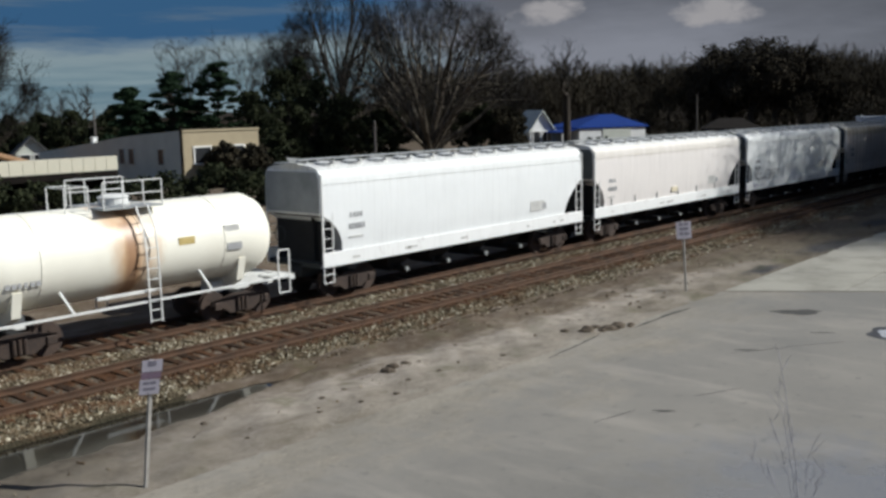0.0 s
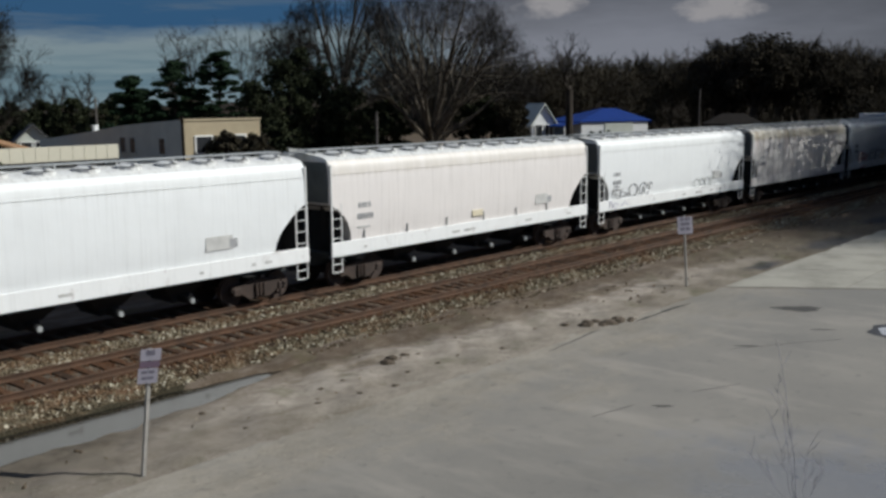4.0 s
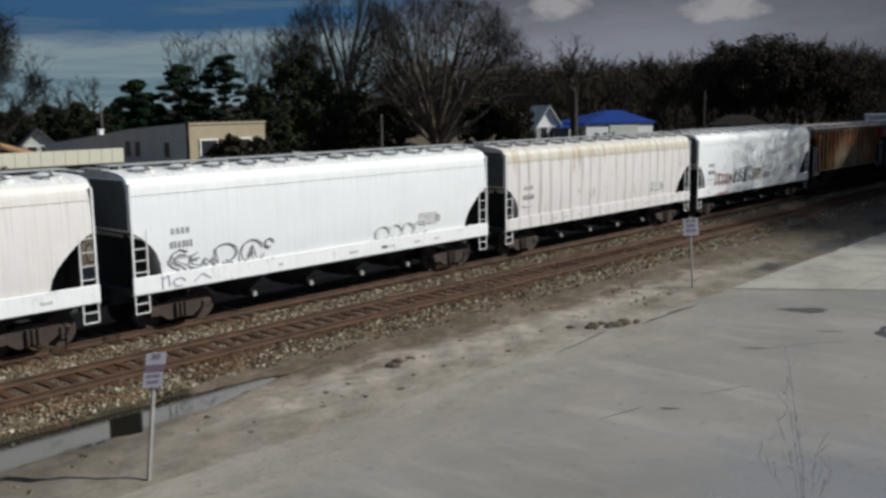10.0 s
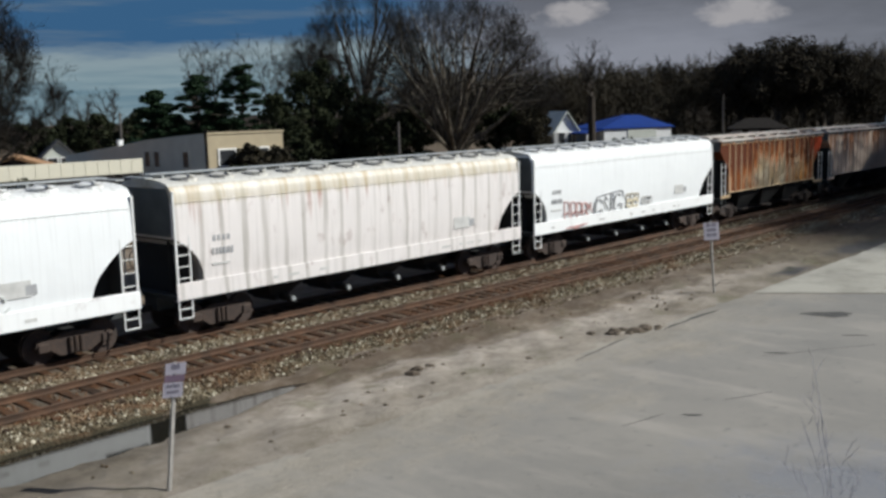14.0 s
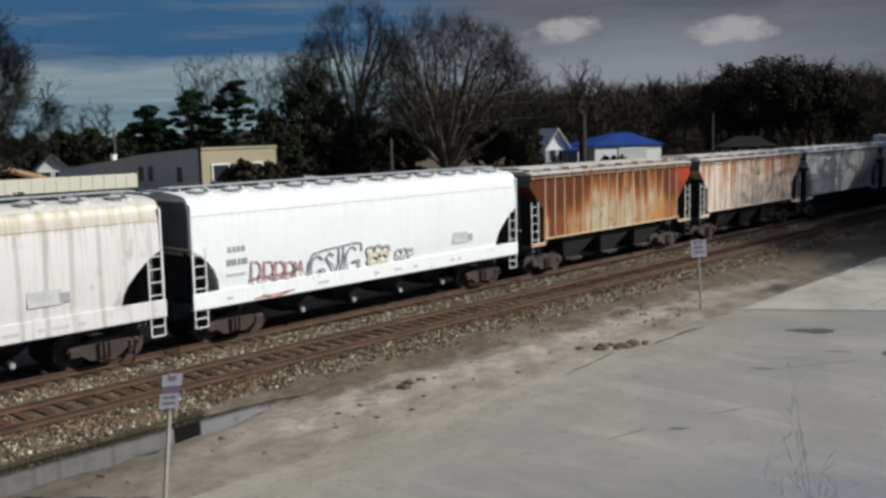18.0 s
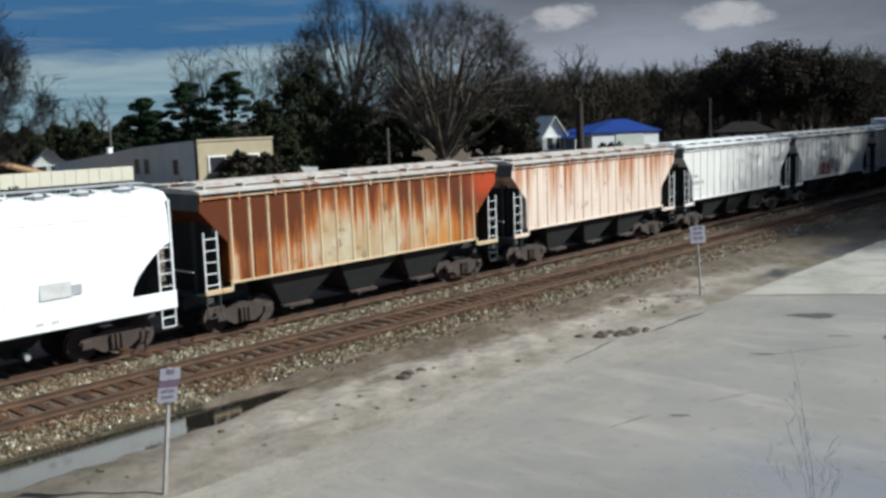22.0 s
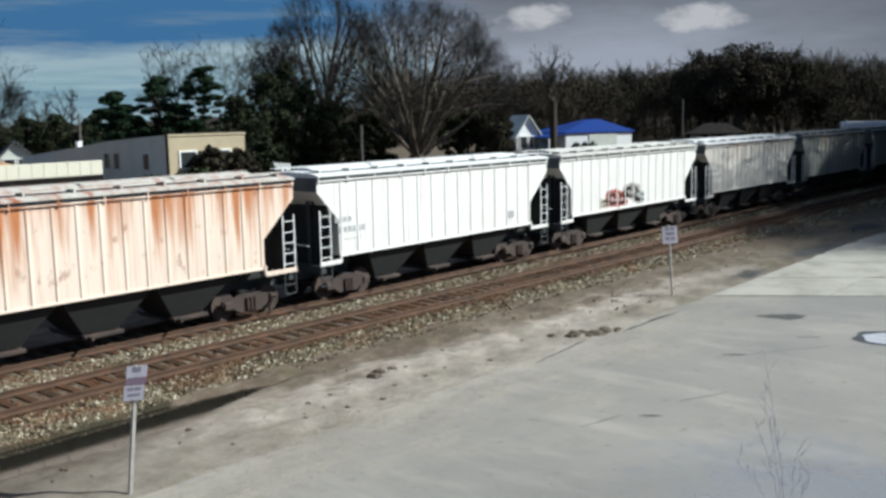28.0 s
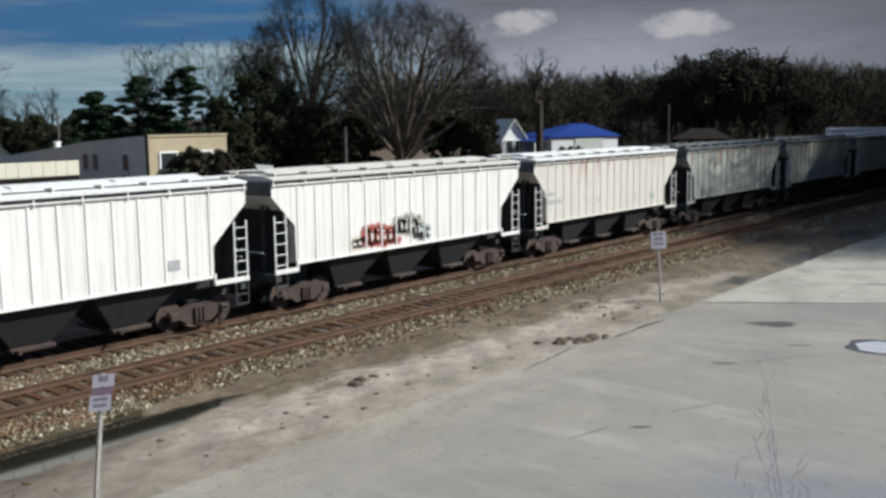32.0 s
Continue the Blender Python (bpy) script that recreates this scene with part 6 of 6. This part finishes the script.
for k, (bx, by, d, h, w) in enumerate([(61.5, 79.5, 72, 6.0, 4.5), (63.8, 77.6, 74, 7.8, 5.2), (66.3, 75.4, 78, 7.2, 5.4), (68.8, 73.2, 76, 5.6, 5.0), (65.0, 76.5, 82, 8.6, 5.0), (71.5, 70.5, 80, 4.6, 5.0), (78.0, 63.0, 82, 4.4, 5.2), (79.8, 61.0, 80, 4.6, 4.2), (47.0, 88.7, 110, 4.8, 6), (44.5, 90.0, 112, 4.6, 6), (42.0, 91.2, 95, 4.4, 5), (49.8, 87.2, 92, 4.6, 5)]):
    leafy(*away(bx, by, d), h, w, 60 + k, "dense dark evergreen tree in the understory", M_HOLLY if k not in (7,) else M_BUSH)
leafy(35.6, 48.6, 2.75, 3.0, 81, "brown-green bush before the cream wall", M_BUSH, "bush", 6000, category="bush")
leafy(37.4, 48.4, 2.6, 2.6, 82, "brown-green bush before the cream wall", M_BUSH, "bush", 5000, category="bush")
leafy(39.6, 48.8, 3.4, 2.4, 83, "dark bush beside the cream building", M_HOLLY, "bush", 5000, category="bush")


def woods():
    """The wooded rise behind: bare trees set close, in one mass, over a dark bank of undergrowth."""
    rng = random.Random(91)
    protos = []
    TWIG[0] = 0.0022
    for s in range(5):
        trunk, twigs = Wood(), Wood()
        rr = random.Random(100 + s)
        grow(trunk, twigs, rr, Vector((0, 0, 0)), Vector((0, 0, 1)), 0.40, 0.012, 0, 4, 0.62, 0.04, 0.1, (5, 5, 5, 5))
        v = np.array(trunk.v + twigs.v)
        k = len(trunk.v)
        f = trunk.f + [tuple(i + k for i in q) for q in twigs.f]
        v /= v[:, 2].max()
        protos.append((v, f))
    V, F = [], []
    base = 0
    for k in range(190):
        az = radians(rng.uniform(46, 80))
        d = rng.uniform(128, 185)
        h = rng.uniform(10.0, 12.2)
        if 63.5 < math.degrees(az) < 71:
            h += rng.uniform(0.0, 1.0)
        x, y = d * math.sin(az), d * math.cos(az)
        v, f = protos[k % 5]
        a = rng.uniform(0, 6.28)
        w = h * rng.uniform(0.9, 1.2)
        rot = np.array([[math.cos(a), -math.sin(a), 0], [math.sin(a), math.cos(a), 0], [0, 0, 1]])
        q = v @ rot.T * np.array([w, w, h]) + np.array([x, y, 2.0])
        V.append(q)
        F.extend([tuple(i + base for i in t) for t in f])
        base += len(q)
    ob = new("far_woods", quick("far_woods", np.concatenate(V).tolist(), F, M_WOOD_FAR))
    tagged(ob, "dark leafless woods on the rise behind the houses", "woods", kind="stuff")
    # undergrowth
    cl = []
    for k in range(800):
        az = radians(rng.uniform(20, 82))
        d = rng.uniform(120, 190) if az > radians(44) else rng.uniform(150, 200)
        top = 9.6 if az > radians(52) else (7.0 if az > radians(44) else 4.8)
        cl.append((d * math.sin(az), d * math.cos(az), rng.uniform(0.6, top), rng.uniform(1.6, 3.2)))
    for k in range(260):
        az = radians(rng.uniform(45, 80))
        d = rng.uniform(128, 150)
        top = 10.4 + (0.6 if 63 < math.degrees(az) < 71 else 0)
        cl.append((d * math.sin(az), d * math.cos(az), top * rng.uniform(0.78, 1.0), rng.uniform(1.0, 2.3)))
    v, f = brush_cloud(cl, 400000, 0.6, 0.06, 7)
    # the rise on which the woods stand
    hv, hf = [], []
    az = np.radians(np.linspace(14, 86, 90))
    for j, (d, hz) in enumerate(((186, 1.6), (200, 6.0), (214, 8.2), (260, 9.0), (420, 9.5))):
        for i, q in enumerate(az):
            k = hz * (1 if q > 0.8 else max(0.45, 1 - (0.8 - q) * 1.5)) + 0.5 * math.sin(9 * q + j)
            hv.append((d * math.sin(q), d * math.cos(q), k if j else 1.2))
    for j in range(4):
        for i in range(len(az) - 1):
            hf.append((j * 90 + i, j * 90 + i + 1, (j + 1) * 90 + i + 1, (j + 1) * 90 + i))
    hill = new("hillside", quick("hillside", hv, hf, make_bark("leaf_litter", (0.032, 0.024, 0.016), (0.016, 0.012, 0.009)), True))
    tagged(hill, "wooded hillside of brown leaf litter behind the town", "hillside", kind="structure")
    ob = new("undergrowth", quick("undergrowth", v, f, M_WOOD_FAR))
    tagged(ob, "dark brushy undergrowth in the woods", "undergrowth", kind="stuff")


woods()
for k, (bx, by, d, h) in enumerate([(90.6, 43.4, 128, 12.6), (92.0, 40.2, 126, 13.4), (92.9, 38.2, 128, 13.6), (93.8, 35.8, 130, 12.4), (91.2, 42.0, 132, 12.8)]):
    fan_tree(*away(bx, by, d), h * 0.86, 9.5, 120 + k, "large dark tree with a rounded crown", stems=11, r=0.2, fork=0.25, kids=(4, 3, 3), low=0.45, haze=5000, twig=0.02, clumps=11000)

# trees beside the road, whose broken shade lies over the far part of the tracks
def road_tree(x, y, height, width, seed, dense):
    """Tall tree, close-leaved below and thin towards its top."""
    rng = random.Random(seed)
    t = thing("evergreen_tree", pose(x, y, float(ground_z(x, y)) - 0.1), "tall evergreen beside the road, thin at its top", "tree", "evergreen trees and bushes")
    m = Mesh()
    m.tube((0, 0, 0), (0, 0, height * 0.8), 0.3, 0.06, 8)
    low_cl, top_cl = [], []
    for k in range(150):
        u = rng.uniform(0.06, 1.0)
        a = rng.uniform(0, 2 * math.pi)
        reach = width / 2 * math.sqrt(max(0.06, 1 - (1.5 * u - 0.6) ** 2)) * rng.uniform(0.25, 1)
        e = (reach * math.cos(a), reach * math.sin(a), height * u)
        (low_cl if u < 0.52 else top_cl).append((*e, rng.uniform(0.9, 1.9) if u < 0.52 else rng.uniform(1.4, 2.9)))
        if k % 8 == 0:
            m.tube((0, 0, e[2] * 0.8), e, 0.07, 0.02, 5)
    part("trunk", m, M_BARK, t)
    v, f = leaf_cloud(low_cl, 6500, 0.30, seed, 0.9)
    v2, f2 = leaf_cloud(top_cl, dense * 10, 0.078, seed + 1, 1.0)
    f2 = [[i + len(v) for i in q] for q in f2]
    part("crown", quick("crown", v + v2, f + f2, M_HOLLY), None, t)


for k, (x, y, h, dense) in enumerate([(62, 3.5, 15.5, 2500), (65, 6.5, 16.5, 3500), (69, 9.5, 20.5, 1500), (74, 11, 20.5, 1900), (79, 12.5, 19.5, 2400), (85, 13, 18, 3200), (91, 15, 18, 4500), (98, 16, 19, 6000), (106, 17, 20, 6500), (115, 18, 20, 7000), (80, 7, 20, 1400), (89, 9, 20.5, 3000), (124, 19, 21, 7000)]):
    road_tree(x, y, h, 9.5, 140 + k, dense)


for k, (x, y, h) in enumerate([(69, 13.4, 10.5), (74, 14.0, 12.5), (80, 15.0, 13), (86, 16.0, 13), (92, 17.0, 13.5)]):
    leafy(x, y, h, 8.0, 170 + k, "dense dark evergreen at the roadside", M_HOLLY, "evergreen_tree", 9000, 0.05, 0.28)


def sapling():
    """A bare young tree standing on the near edge of the lot."""
    t = thing("bare_sapling", pose(SAP[0], SAP[1], -0.42), "thin pale bare sapling with several stems at the asphalt edge", "sapling")
    trunk, twigs = Wood(), Wood()
    rng = random.Random(17)
    TWIG[0] = 0.004
    top = Vector((SAP[2] - SAP[0], SAP[3] - SAP[1], SAP[4] + 0.42))
    side = Vector((SAP[1], -SAP[0], 0)).normalized()
    for reach, rise, foot in ((0.0, 1.0, 0.0), (-0.24, 0.56, -0.06), (-0.10, 0.74, -0.03), (0.30, 0.42, 0.07), (-0.62, 0.32, -0.12), (0.52, 0.28, 0.10)):
        p = side * foot
        goal = top * rise + side * reach
        for i in range(9):
            f = (i + 1) / 9
            e = Vector((goal.x * f ** 1.3, goal.y * f ** 1.3, goal.z * f)) + side * foot * (1 - f) + Vector((rng.gauss(0, 0.012), rng.gauss(0, 0.012), 0))
            trunk.limb(p, e, 0.010 * rise * (1 - 0.07 * i), 0.010 * rise * (1 - 0.07 * (i + 1)), 6)
            if i > 2:
                nd = Vector((rng.gauss(0, 0.5), rng.gauss(0, 0.5), 1)).normalized()
                grow(trunk, twigs, rng, e, nd, rng.uniform(0.18, 0.36), 0.0045, 2, 3, 0.4, 0.05, 0.1, (2, 2, 2))
            p = e
    part("trunk", quick("trunk", trunk.v, trunk.f, M_SAPLING), None, t)
    part("crown", quick("crown", twigs.v, twigs.f, M_SAPLING), None, t)


M_SAPLING = make_bark("sapling_bark", (0.40, 0.38, 0.40), (0.25, 0.24, 0.26))
SAP = (15.29, 5.79, 15.3, 6.21, 2.27)  # foot x, y and top x, y, z
sapling()


# ---- buildings ----
M_GREY_WALL = plain("grey_painted_block", (0.60, 0.62, 0.55), 0.9, vary=0.15, scale=1.2)
M_CREAM_WALL = plain("cream_stucco", (0.38, 0.315, 0.205), 0.9, vary=0.2, scale=1.0)
M_METAL_ROOF = plain("cream_metal_roof", (0.60, 0.56, 0.44), 0.5, vary=0.1, scale=0.8)
M_BLUE_ROOF = plain("blue_metal_roof", (0.006, 0.030, 0.165), 0.8, vary=0.2, scale=0.8, spec=0.12)
M_WHITE_WALL = plain("white_siding", (0.80, 0.80, 0.78), 0.8, vary=0.1, scale=1.5)
M_BROWN = make_bark("brown_shingle", (0.012, 0.009, 0.007), (0.007, 0.0055, 0.0045))
M_BRICK_DARK = make_bark("dark_brick", (0.05, 0.033, 0.024), (0.03, 0.021, 0.016))
M_GLASS = plain("dark_window_glass", (0.02, 0.022, 0.025), 0.35, vary=0.1)
M_TRIM = plain("white_trim", (0.78, 0.77, 0.73), 0.7, vary=0.1)
M_ROOF_FELT = plain("roofing_felt", (0.10, 0.10, 0.10), 0.9, vary=0.2)


def window(parent, x0, x1, y0, y1, z0, z1, out, trim=None):
    """A framed pane standing proud of a wall; out is the way that the wall faces."""
    w = new("window")
    w.parent = parent
    w.empty_display_size = 0.2
    ox, oy = out
    g = Mesh()
    g.box(x0 + ox * 0.0, x1, y0, y1, z0, z1)
    part("pane", g, M_GLASS, w)
    f = Mesh()
    t = 0.09
    if abs(ox) > 0:
        a, b = min(x0, x1) - 0.03, max(x0, x1) + 0.03
        f.box(a, b, y0 - t, y0, z0 - t, z1 + t)
        f.box(a, b, y1, y1 + t, z0 - t, z1 + t)
        f.box(a, b, y0, y1, z1, z1 + t)
        f.box(a - 0.04, b, y0 - t, y1 + t, z0 - t, z0)
    else:
        a, b = min(y0, y1) - 0.03, max(y0, y1) + 0.03
        f.box(x0 - t, x0, a, b, z0 - t, z1 + t)
        f.box(x1, x1 + t, a, b, z0 - t, z1 + t)
        f.box(x0, x1, a, b, z1, z1 + t)
        f.box(x0 - t, x1 + t, a - 0.04, b, z0 - t, z0)
    part("window_frame", f, trim or M_TRIM, w)
    return w


def shop_building():
    """One-storey block with a cream front and a long grey side whose parapet steps down to the rear."""
    b = thing("shop_building", pose(33.5, 50.3, 1.4), "old shop building with cream front and long grey side wall", "building")
    w = Mesh()
    w.slab([(0.02, -0.3), (18, -0.3), (18, 2.6), (10, 3.35), (7.1, 3.68), (4.0, 3.88), (0.02, 4.1)], "x", 0, 0.3)
    part("side_wall", w, M_GREY_WALL, b)
    w = Mesh()
    w.box(-0.02, 5.65, -0.3, 0.02, -0.3, 4.02)
    w.box(-0.06, 5.69, -0.36, 0.05, 4.02, 4.14)
    part("front_wall", w, M_CREAM_WALL, b)
    w = Mesh()
    w.box(5.35, 5.65, 0.02, 18, -0.3, 2.6)
    w.box(0.3, 5.35, 17.7, 18, -0.3, 2.5)
    part("rear_wall", w, M_GREY_WALL, b)
    r = Mesh()
    r.slab([(0.02, 3.3), (18, 2.3), (18, 2.5), (0.02, 3.5)], "x", 0.3, 5.35)
    part("roof", r, M_ROOF_FELT, b)
    p = Mesh()
    p.tube((-0.08, -0.2, 0), (-0.08, -0.2, 4.35), 0.07, n=8)
    part("downpipe", p, M_BROWN, b, "dark downpipe at the corner")
    for y in (1.85, 5.2, 6.35):
        window(b, -0.015, 0.05, y, y + 0.62, 2.0, 2.95, (-1, 0), M_GREY_WALL)
    window(b, 0.75, 1.9, -0.34, -0.28, 2.1, 3.05, (0, -1))
    window(b, 3.3, 4.4, -0.34, -0.28, 2.1, 3.05, (0, -1))


shop_building()


def shed():
    """Open-fronted pole shed with a deep cream metal fascia."""
    s = thing("open_shed", pose(8.0, 40.2, 1.5), "open-fronted shed with a deep cream metal fascia", "shed")
    L = 15.4
    for k in range(14):
        a = L * k / 14
        r = Mesh()
        r.box(a + 0.004, a + L / 14 - 0.004, -0.06, 0.06, 2.5, 3.14, 0.008)
        r.box(a + L / 28 - 0.02, a + L / 28 + 0.02, -0.075, -0.05, 2.51, 3.13)
        part("fascia_panel", r, M_METAL_ROOF, s)
    r = Mesh()
    r.slab([(0.06, 2.9), (4.3, 2.6), (4.3, 2.68), (0.06, 2.98)], "x", 0, L)
    part("roof", r, M_ROOF_FELT, s)
    f = Mesh()
    f.box(0, L, -0.06, 0.0, 2.2, 2.49)
    part("eave_board", f, M_BROWN, s)
    for x in np.linspace(0.2, L - 0.2, 5):
        p = Mesh()
        p.box(x - 0.08, x + 0.08, 0.05, 0.2, -0.3, 2.42)
        part("post", p, M_BROWN, s)
    w = Mesh()
    w.box(0, L, 4.1, 4.25, -0.3, 2.6)
    w.box(0, 0.12, 0.3, 4.1, -0.3, 2.4)
    w.box(L - 0.12, L, 0.3, 4.1, -0.3, 2.4)
    part("wall", w, M_BROWN, s)


shed()


def hedge(x0, x1, y, h, seed):
    cl = []
    rng = random.Random(seed)
    z = float(ground_z((x0 + x1) / 2, y))
    for k in range(int((x1 - x0) * 7)):
        cl.append((rng.uniform(x0, x1), y + rng.uniform(-0.6, 0.6), z + rng.uniform(0.2, h) * rng.uniform(0.8, 1.05), rng.uniform(0.3, 0.55)))
    v, f = leaf_cloud(cl, int((x1 - x0) * 900), 0.1, seed, 0.9)
    ob = new("hedge", quick("hedge", v, f, M_HOLLY))
    tagged(ob, "long dark clipped hedge behind the tracks", "hedge")


hedge(6, 36, 37.5, 1.85, 5)


def gable_house(x, y, z, w, d, wall_h, roof_h, turn, wall, roof, label, name="house"):
    h = thing(name, pose(x, y, z, 0, 0, turn), label, "house")
    m = Mesh()
    m.slab([(-w / 2, -0.5), (w / 2, -0.5), (w / 2, wall_h), (0, wall_h + roof_h), (-w / 2, wall_h)], "y", -d / 2, d / 2)
    part("wall", m, wall, h)
    for s in (-1, 1):
        r = Mesh()
        o = 0.35
        r.slab([(s * (w / 2 + o), wall_h - o * roof_h / (w / 2) + 0.05), (0, wall_h + roof_h + 0.05), (0, wall_h + roof_h + 0.2), (s * (w / 2 + o), wall_h - o * roof_h / (w / 2) + 0.2)], "y", -d / 2 - 0.3, d / 2 + 0.3)
        part("roof", r, roof, h)
    for xx in (-w * 0.22, w * 0.22):
        window(h, xx - 0.4, xx + 0.4, -d / 2 - 0.05, -d / 2 - 0.01, wall_h * 0.45, wall_h * 0.9, (0, -1))
    return h


def blue_building():
    b = thing("blue_roofed_building", pose(85.3, 52.6, 1.65, 0, 0, -24), "white building under a hipped blue metal roof", "building")
    w = Mesh()
    w.box(-3.2, 4.9, 0, 6, -0.6, 2.56)
    part("wall", w, M_WHITE_WALL, b)
    g = Mesh()
    g.box(-0.4, 3.0, -0.06, 0.02, -0.5, 2.45)
    part("door", g, M_GREY_WALL, b, "pale grey roller door")
    r = Mesh()
    r.loft([[(-3.5, -0.12, 2.58), (5.3, -0.12, 2.58), (5.3, 6.5, 2.58), (-3.5, 6.5, 2.58)], [(-3.5, -0.12, 2.70), (5.3, -0.12, 2.70), (5.3, 6.5, 2.72), (-3.5, 6.5, 2.72)], [(1.2, 2.7, 3.95), (2.8, 2.7, 3.95), (2.8, 3.3, 3.95), (1.2, 3.3, 3.95)]])
    part("roof", r, M_BLUE_ROOF, b)
    p = Mesh()
    p.slab([(-5.4, 2.2), (-3.52, 2.5), (-3.52, 2.6), (-5.4, 2.3)], "y", -0.2, 5.8)
    part("porch_roof", p, M_BLUE_ROOF, b)
    for y in (-0.1, 2.8, 5.7):
        p = Mesh()
        p.box(-5.3, -5.18, y - 0.06, y + 0.06, -0.6, 2.2)
        part("porch_post", p, M_TRIM, b)


blue_building()
gable_house(81.6, 58.9, 1.7, 2.7, 2.6, 2.55, 1.75, -20, M_WHITE_WALL, M_GREY_WALL, "small white gabled house beside the blue roof")
bh = thing("brick_house", pose(102.6, 47.0, 1.3, 0, 0, -62), "low brown brick house with a hipped roof before the woods", "house")
m = Mesh()
m.box(-2.8, 2.8, 0, 6, -0.6, 2.3)
part("wall", m, M_BRICK_DARK, bh)
m = Mesh()
m.loft([[(-3.2, -0.5, 2.25), (3.2, -0.5, 2.25), (3.2, 6.5, 2.25), (-3.2, 6.5, 2.25)], [(-3.2, -0.5, 2.4), (3.2, -0.5, 2.4), (3.2, 6.5, 2.4), (-3.2, 6.5, 2.4)], [(-1.2, 2.6, 3.5), (1.2, 2.6, 3.5), (1.2, 3.4, 3.5), (-1.2, 3.4, 3.5)]])
part("roof", m, M_BROWN, bh)
for wx in (-2.3, -0.5, 1.6):
    window(bh, wx - 0.45, wx + 0.45, -0.05, 0.0, 1.2, 2.05, (0, -1))
gable_house(40.6, 84.6, 1.9, 2.6, 5, 1.6, 1.25, -20, M_GREY_WALL, M_ROOF_FELT, "small pale gabled house among the trees")
gable_house(26.9, 61.5, 1.4, 6, 6, 1.9, 0.95, -25, M_BROWN, plain("orange_brown_roof", (0.30, 0.17, 0.08), 0.9), "low house with an orange-brown roof")


def car(x, y, turn, paint, label):
    z = float(ground_z(x, y))
    c = thing("parked_pickup", pose(x, y, z, 0, 0, turn), label, "pickup truck", "parked vehicles")
    b = Mesh()
    b.slab([(-2.5, 0.45), (2.5, 0.45), (2.5, 0.95), (1.5, 1.05), (0.9, 1.1), (-0.4, 1.1), (-0.4, 1.0), (-2.5, 1.0)], "y", -0.9, 0.9)
    part("body", b, paint, c)
    k = Mesh()
    k.loft([[(1.0, -0.86, 1.08), (1.0, 0.86, 1.08), (-0.55, 0.86, 1.08), (-0.55, -0.86, 1.08)], [(0.4, -0.7, 1.75), (0.4, 0.7, 1.75), (-0.4, 0.7, 1.75), (-0.4, -0.7, 1.75)]])
    part("cab", k, M_GLASS, c)
    r = Mesh()
    r.box(-0.42, 0.42, -0.72, 0.72, 1.74, 1.80, 0.03)
    part("roof", r, paint, c)
    for wx in (-1.6, 1.6):
        for wy in (-0.82, 0.82):
            t = Mesh()
            t.tube((wx, wy - 0.1, 0.36), (wx, wy + 0.1, 0.36), 0.36, n=14)
            part("wheel", t, M_BLACK, c)


car(43.9, 54.7, 10, M_GALV, "silver pickup parked beside the bushes")
for k, (bx, by) in enumerate([(82.7, 52.9), (83.7, 52.5), (84.5, 52.1)]):
    leafy(bx, by, 0.95, 1.0, 190 + k, "small dark clipped bush before the white wall", M_HOLLY, "bush", 1200, category="bush", size=0.08)


M_POLE = plain("weathered_pole_wood", (0.13, 0.115, 0.10), 0.9)


def utility_pole(x, y, h, label, arm=True):
    z = float(ground_z(x, y)) - 0.2
    p = thing("utility_pole", pose(x, y, z), label, "utility pole", "utility poles")
    m = Mesh()
    m.tube((0, 0, 0), (0, 0, h), 0.10, 0.07, 9)
    part("pole", m, M_POLE, p)
    if arm:
        a = Mesh()
        a.beam((-0.8, 0, h - 0.4), (0.8, 0, h - 0.4), 0.1, 0.1)
        part("crossarm", a, M_POLE, p)


utility_pole(*away(70.8, 71.3, 66), 3.9, "weathered grey utility pole", False)
utility_pole(*away(89.9, 44.9, 112), 5.2, "pale utility pole before the woods", False)
utility_pole(*away(48.9, 87.8, 75), 5.0, "short grey utility pole behind the shop", False)

vent = thing("roof_vent", pose(34.25, 61.7, 4.6), "small white sheet-metal vent on the shop roof", "vent")
m = Mesh()
m.box(-0.16, 0.16, -0.16, 0.16, -0.9, 0.42, 0.02)
part("shaft", m, M_WHITE_WALL, vent)
m = Mesh()
m.box(-0.2, 0.2, -0.2, 0.2, 0.42, 0.5, 0.02)
part("cap", m, M_WHITE_WALL, vent)

tr = thing("box_trailer", pose(113, 33.5, 1.6, 0, 0, -60), "white box trailer parked by the road", "trailer")
m = Mesh()
m.box(-3.2, 3.2, -1.2, 1.2, 0.9, 3.1, 0.05)
part("box", m, M_WHITE_WALL, tr)
for wx in (-2.2, -1.3, 2.4):
    m = Mesh()
    m.tube((wx, -1.1, 0.45), (wx, 1.1, 0.45), 0.45, n=12)
    part("wheels", m, M_BLACK, tr)
m = Mesh()
m.box(-3.1, 3.1, -0.5, 0.5, 0.5, 0.9)
part("frame", m, M_BLACK, tr)


# ---- what moves ----
def rolled(t):
    return float(np.interp(t, [r[0] for r in ROLLED], [r[1] for r in ROLLED]))


def motions():
    for car_ob, mid in TRAIN:
        walk(car_ob, [(t, pose(mid - s, TRAIN_Y, 0)) for t, s in ROLLED])
    ts = np.arange(0, 32.01, 0.16).tolist() + [32.0]
    for w, dx, a0 in WHEELS:
        walk(w, [(t, Matrix.Translation((dx, 0, 0.455)) @ Matrix.Rotation(-(rolled(t) - ROLLED[0][1]) / 0.455 + radians(a0), 4, "Y")) for t in ts])


motions()
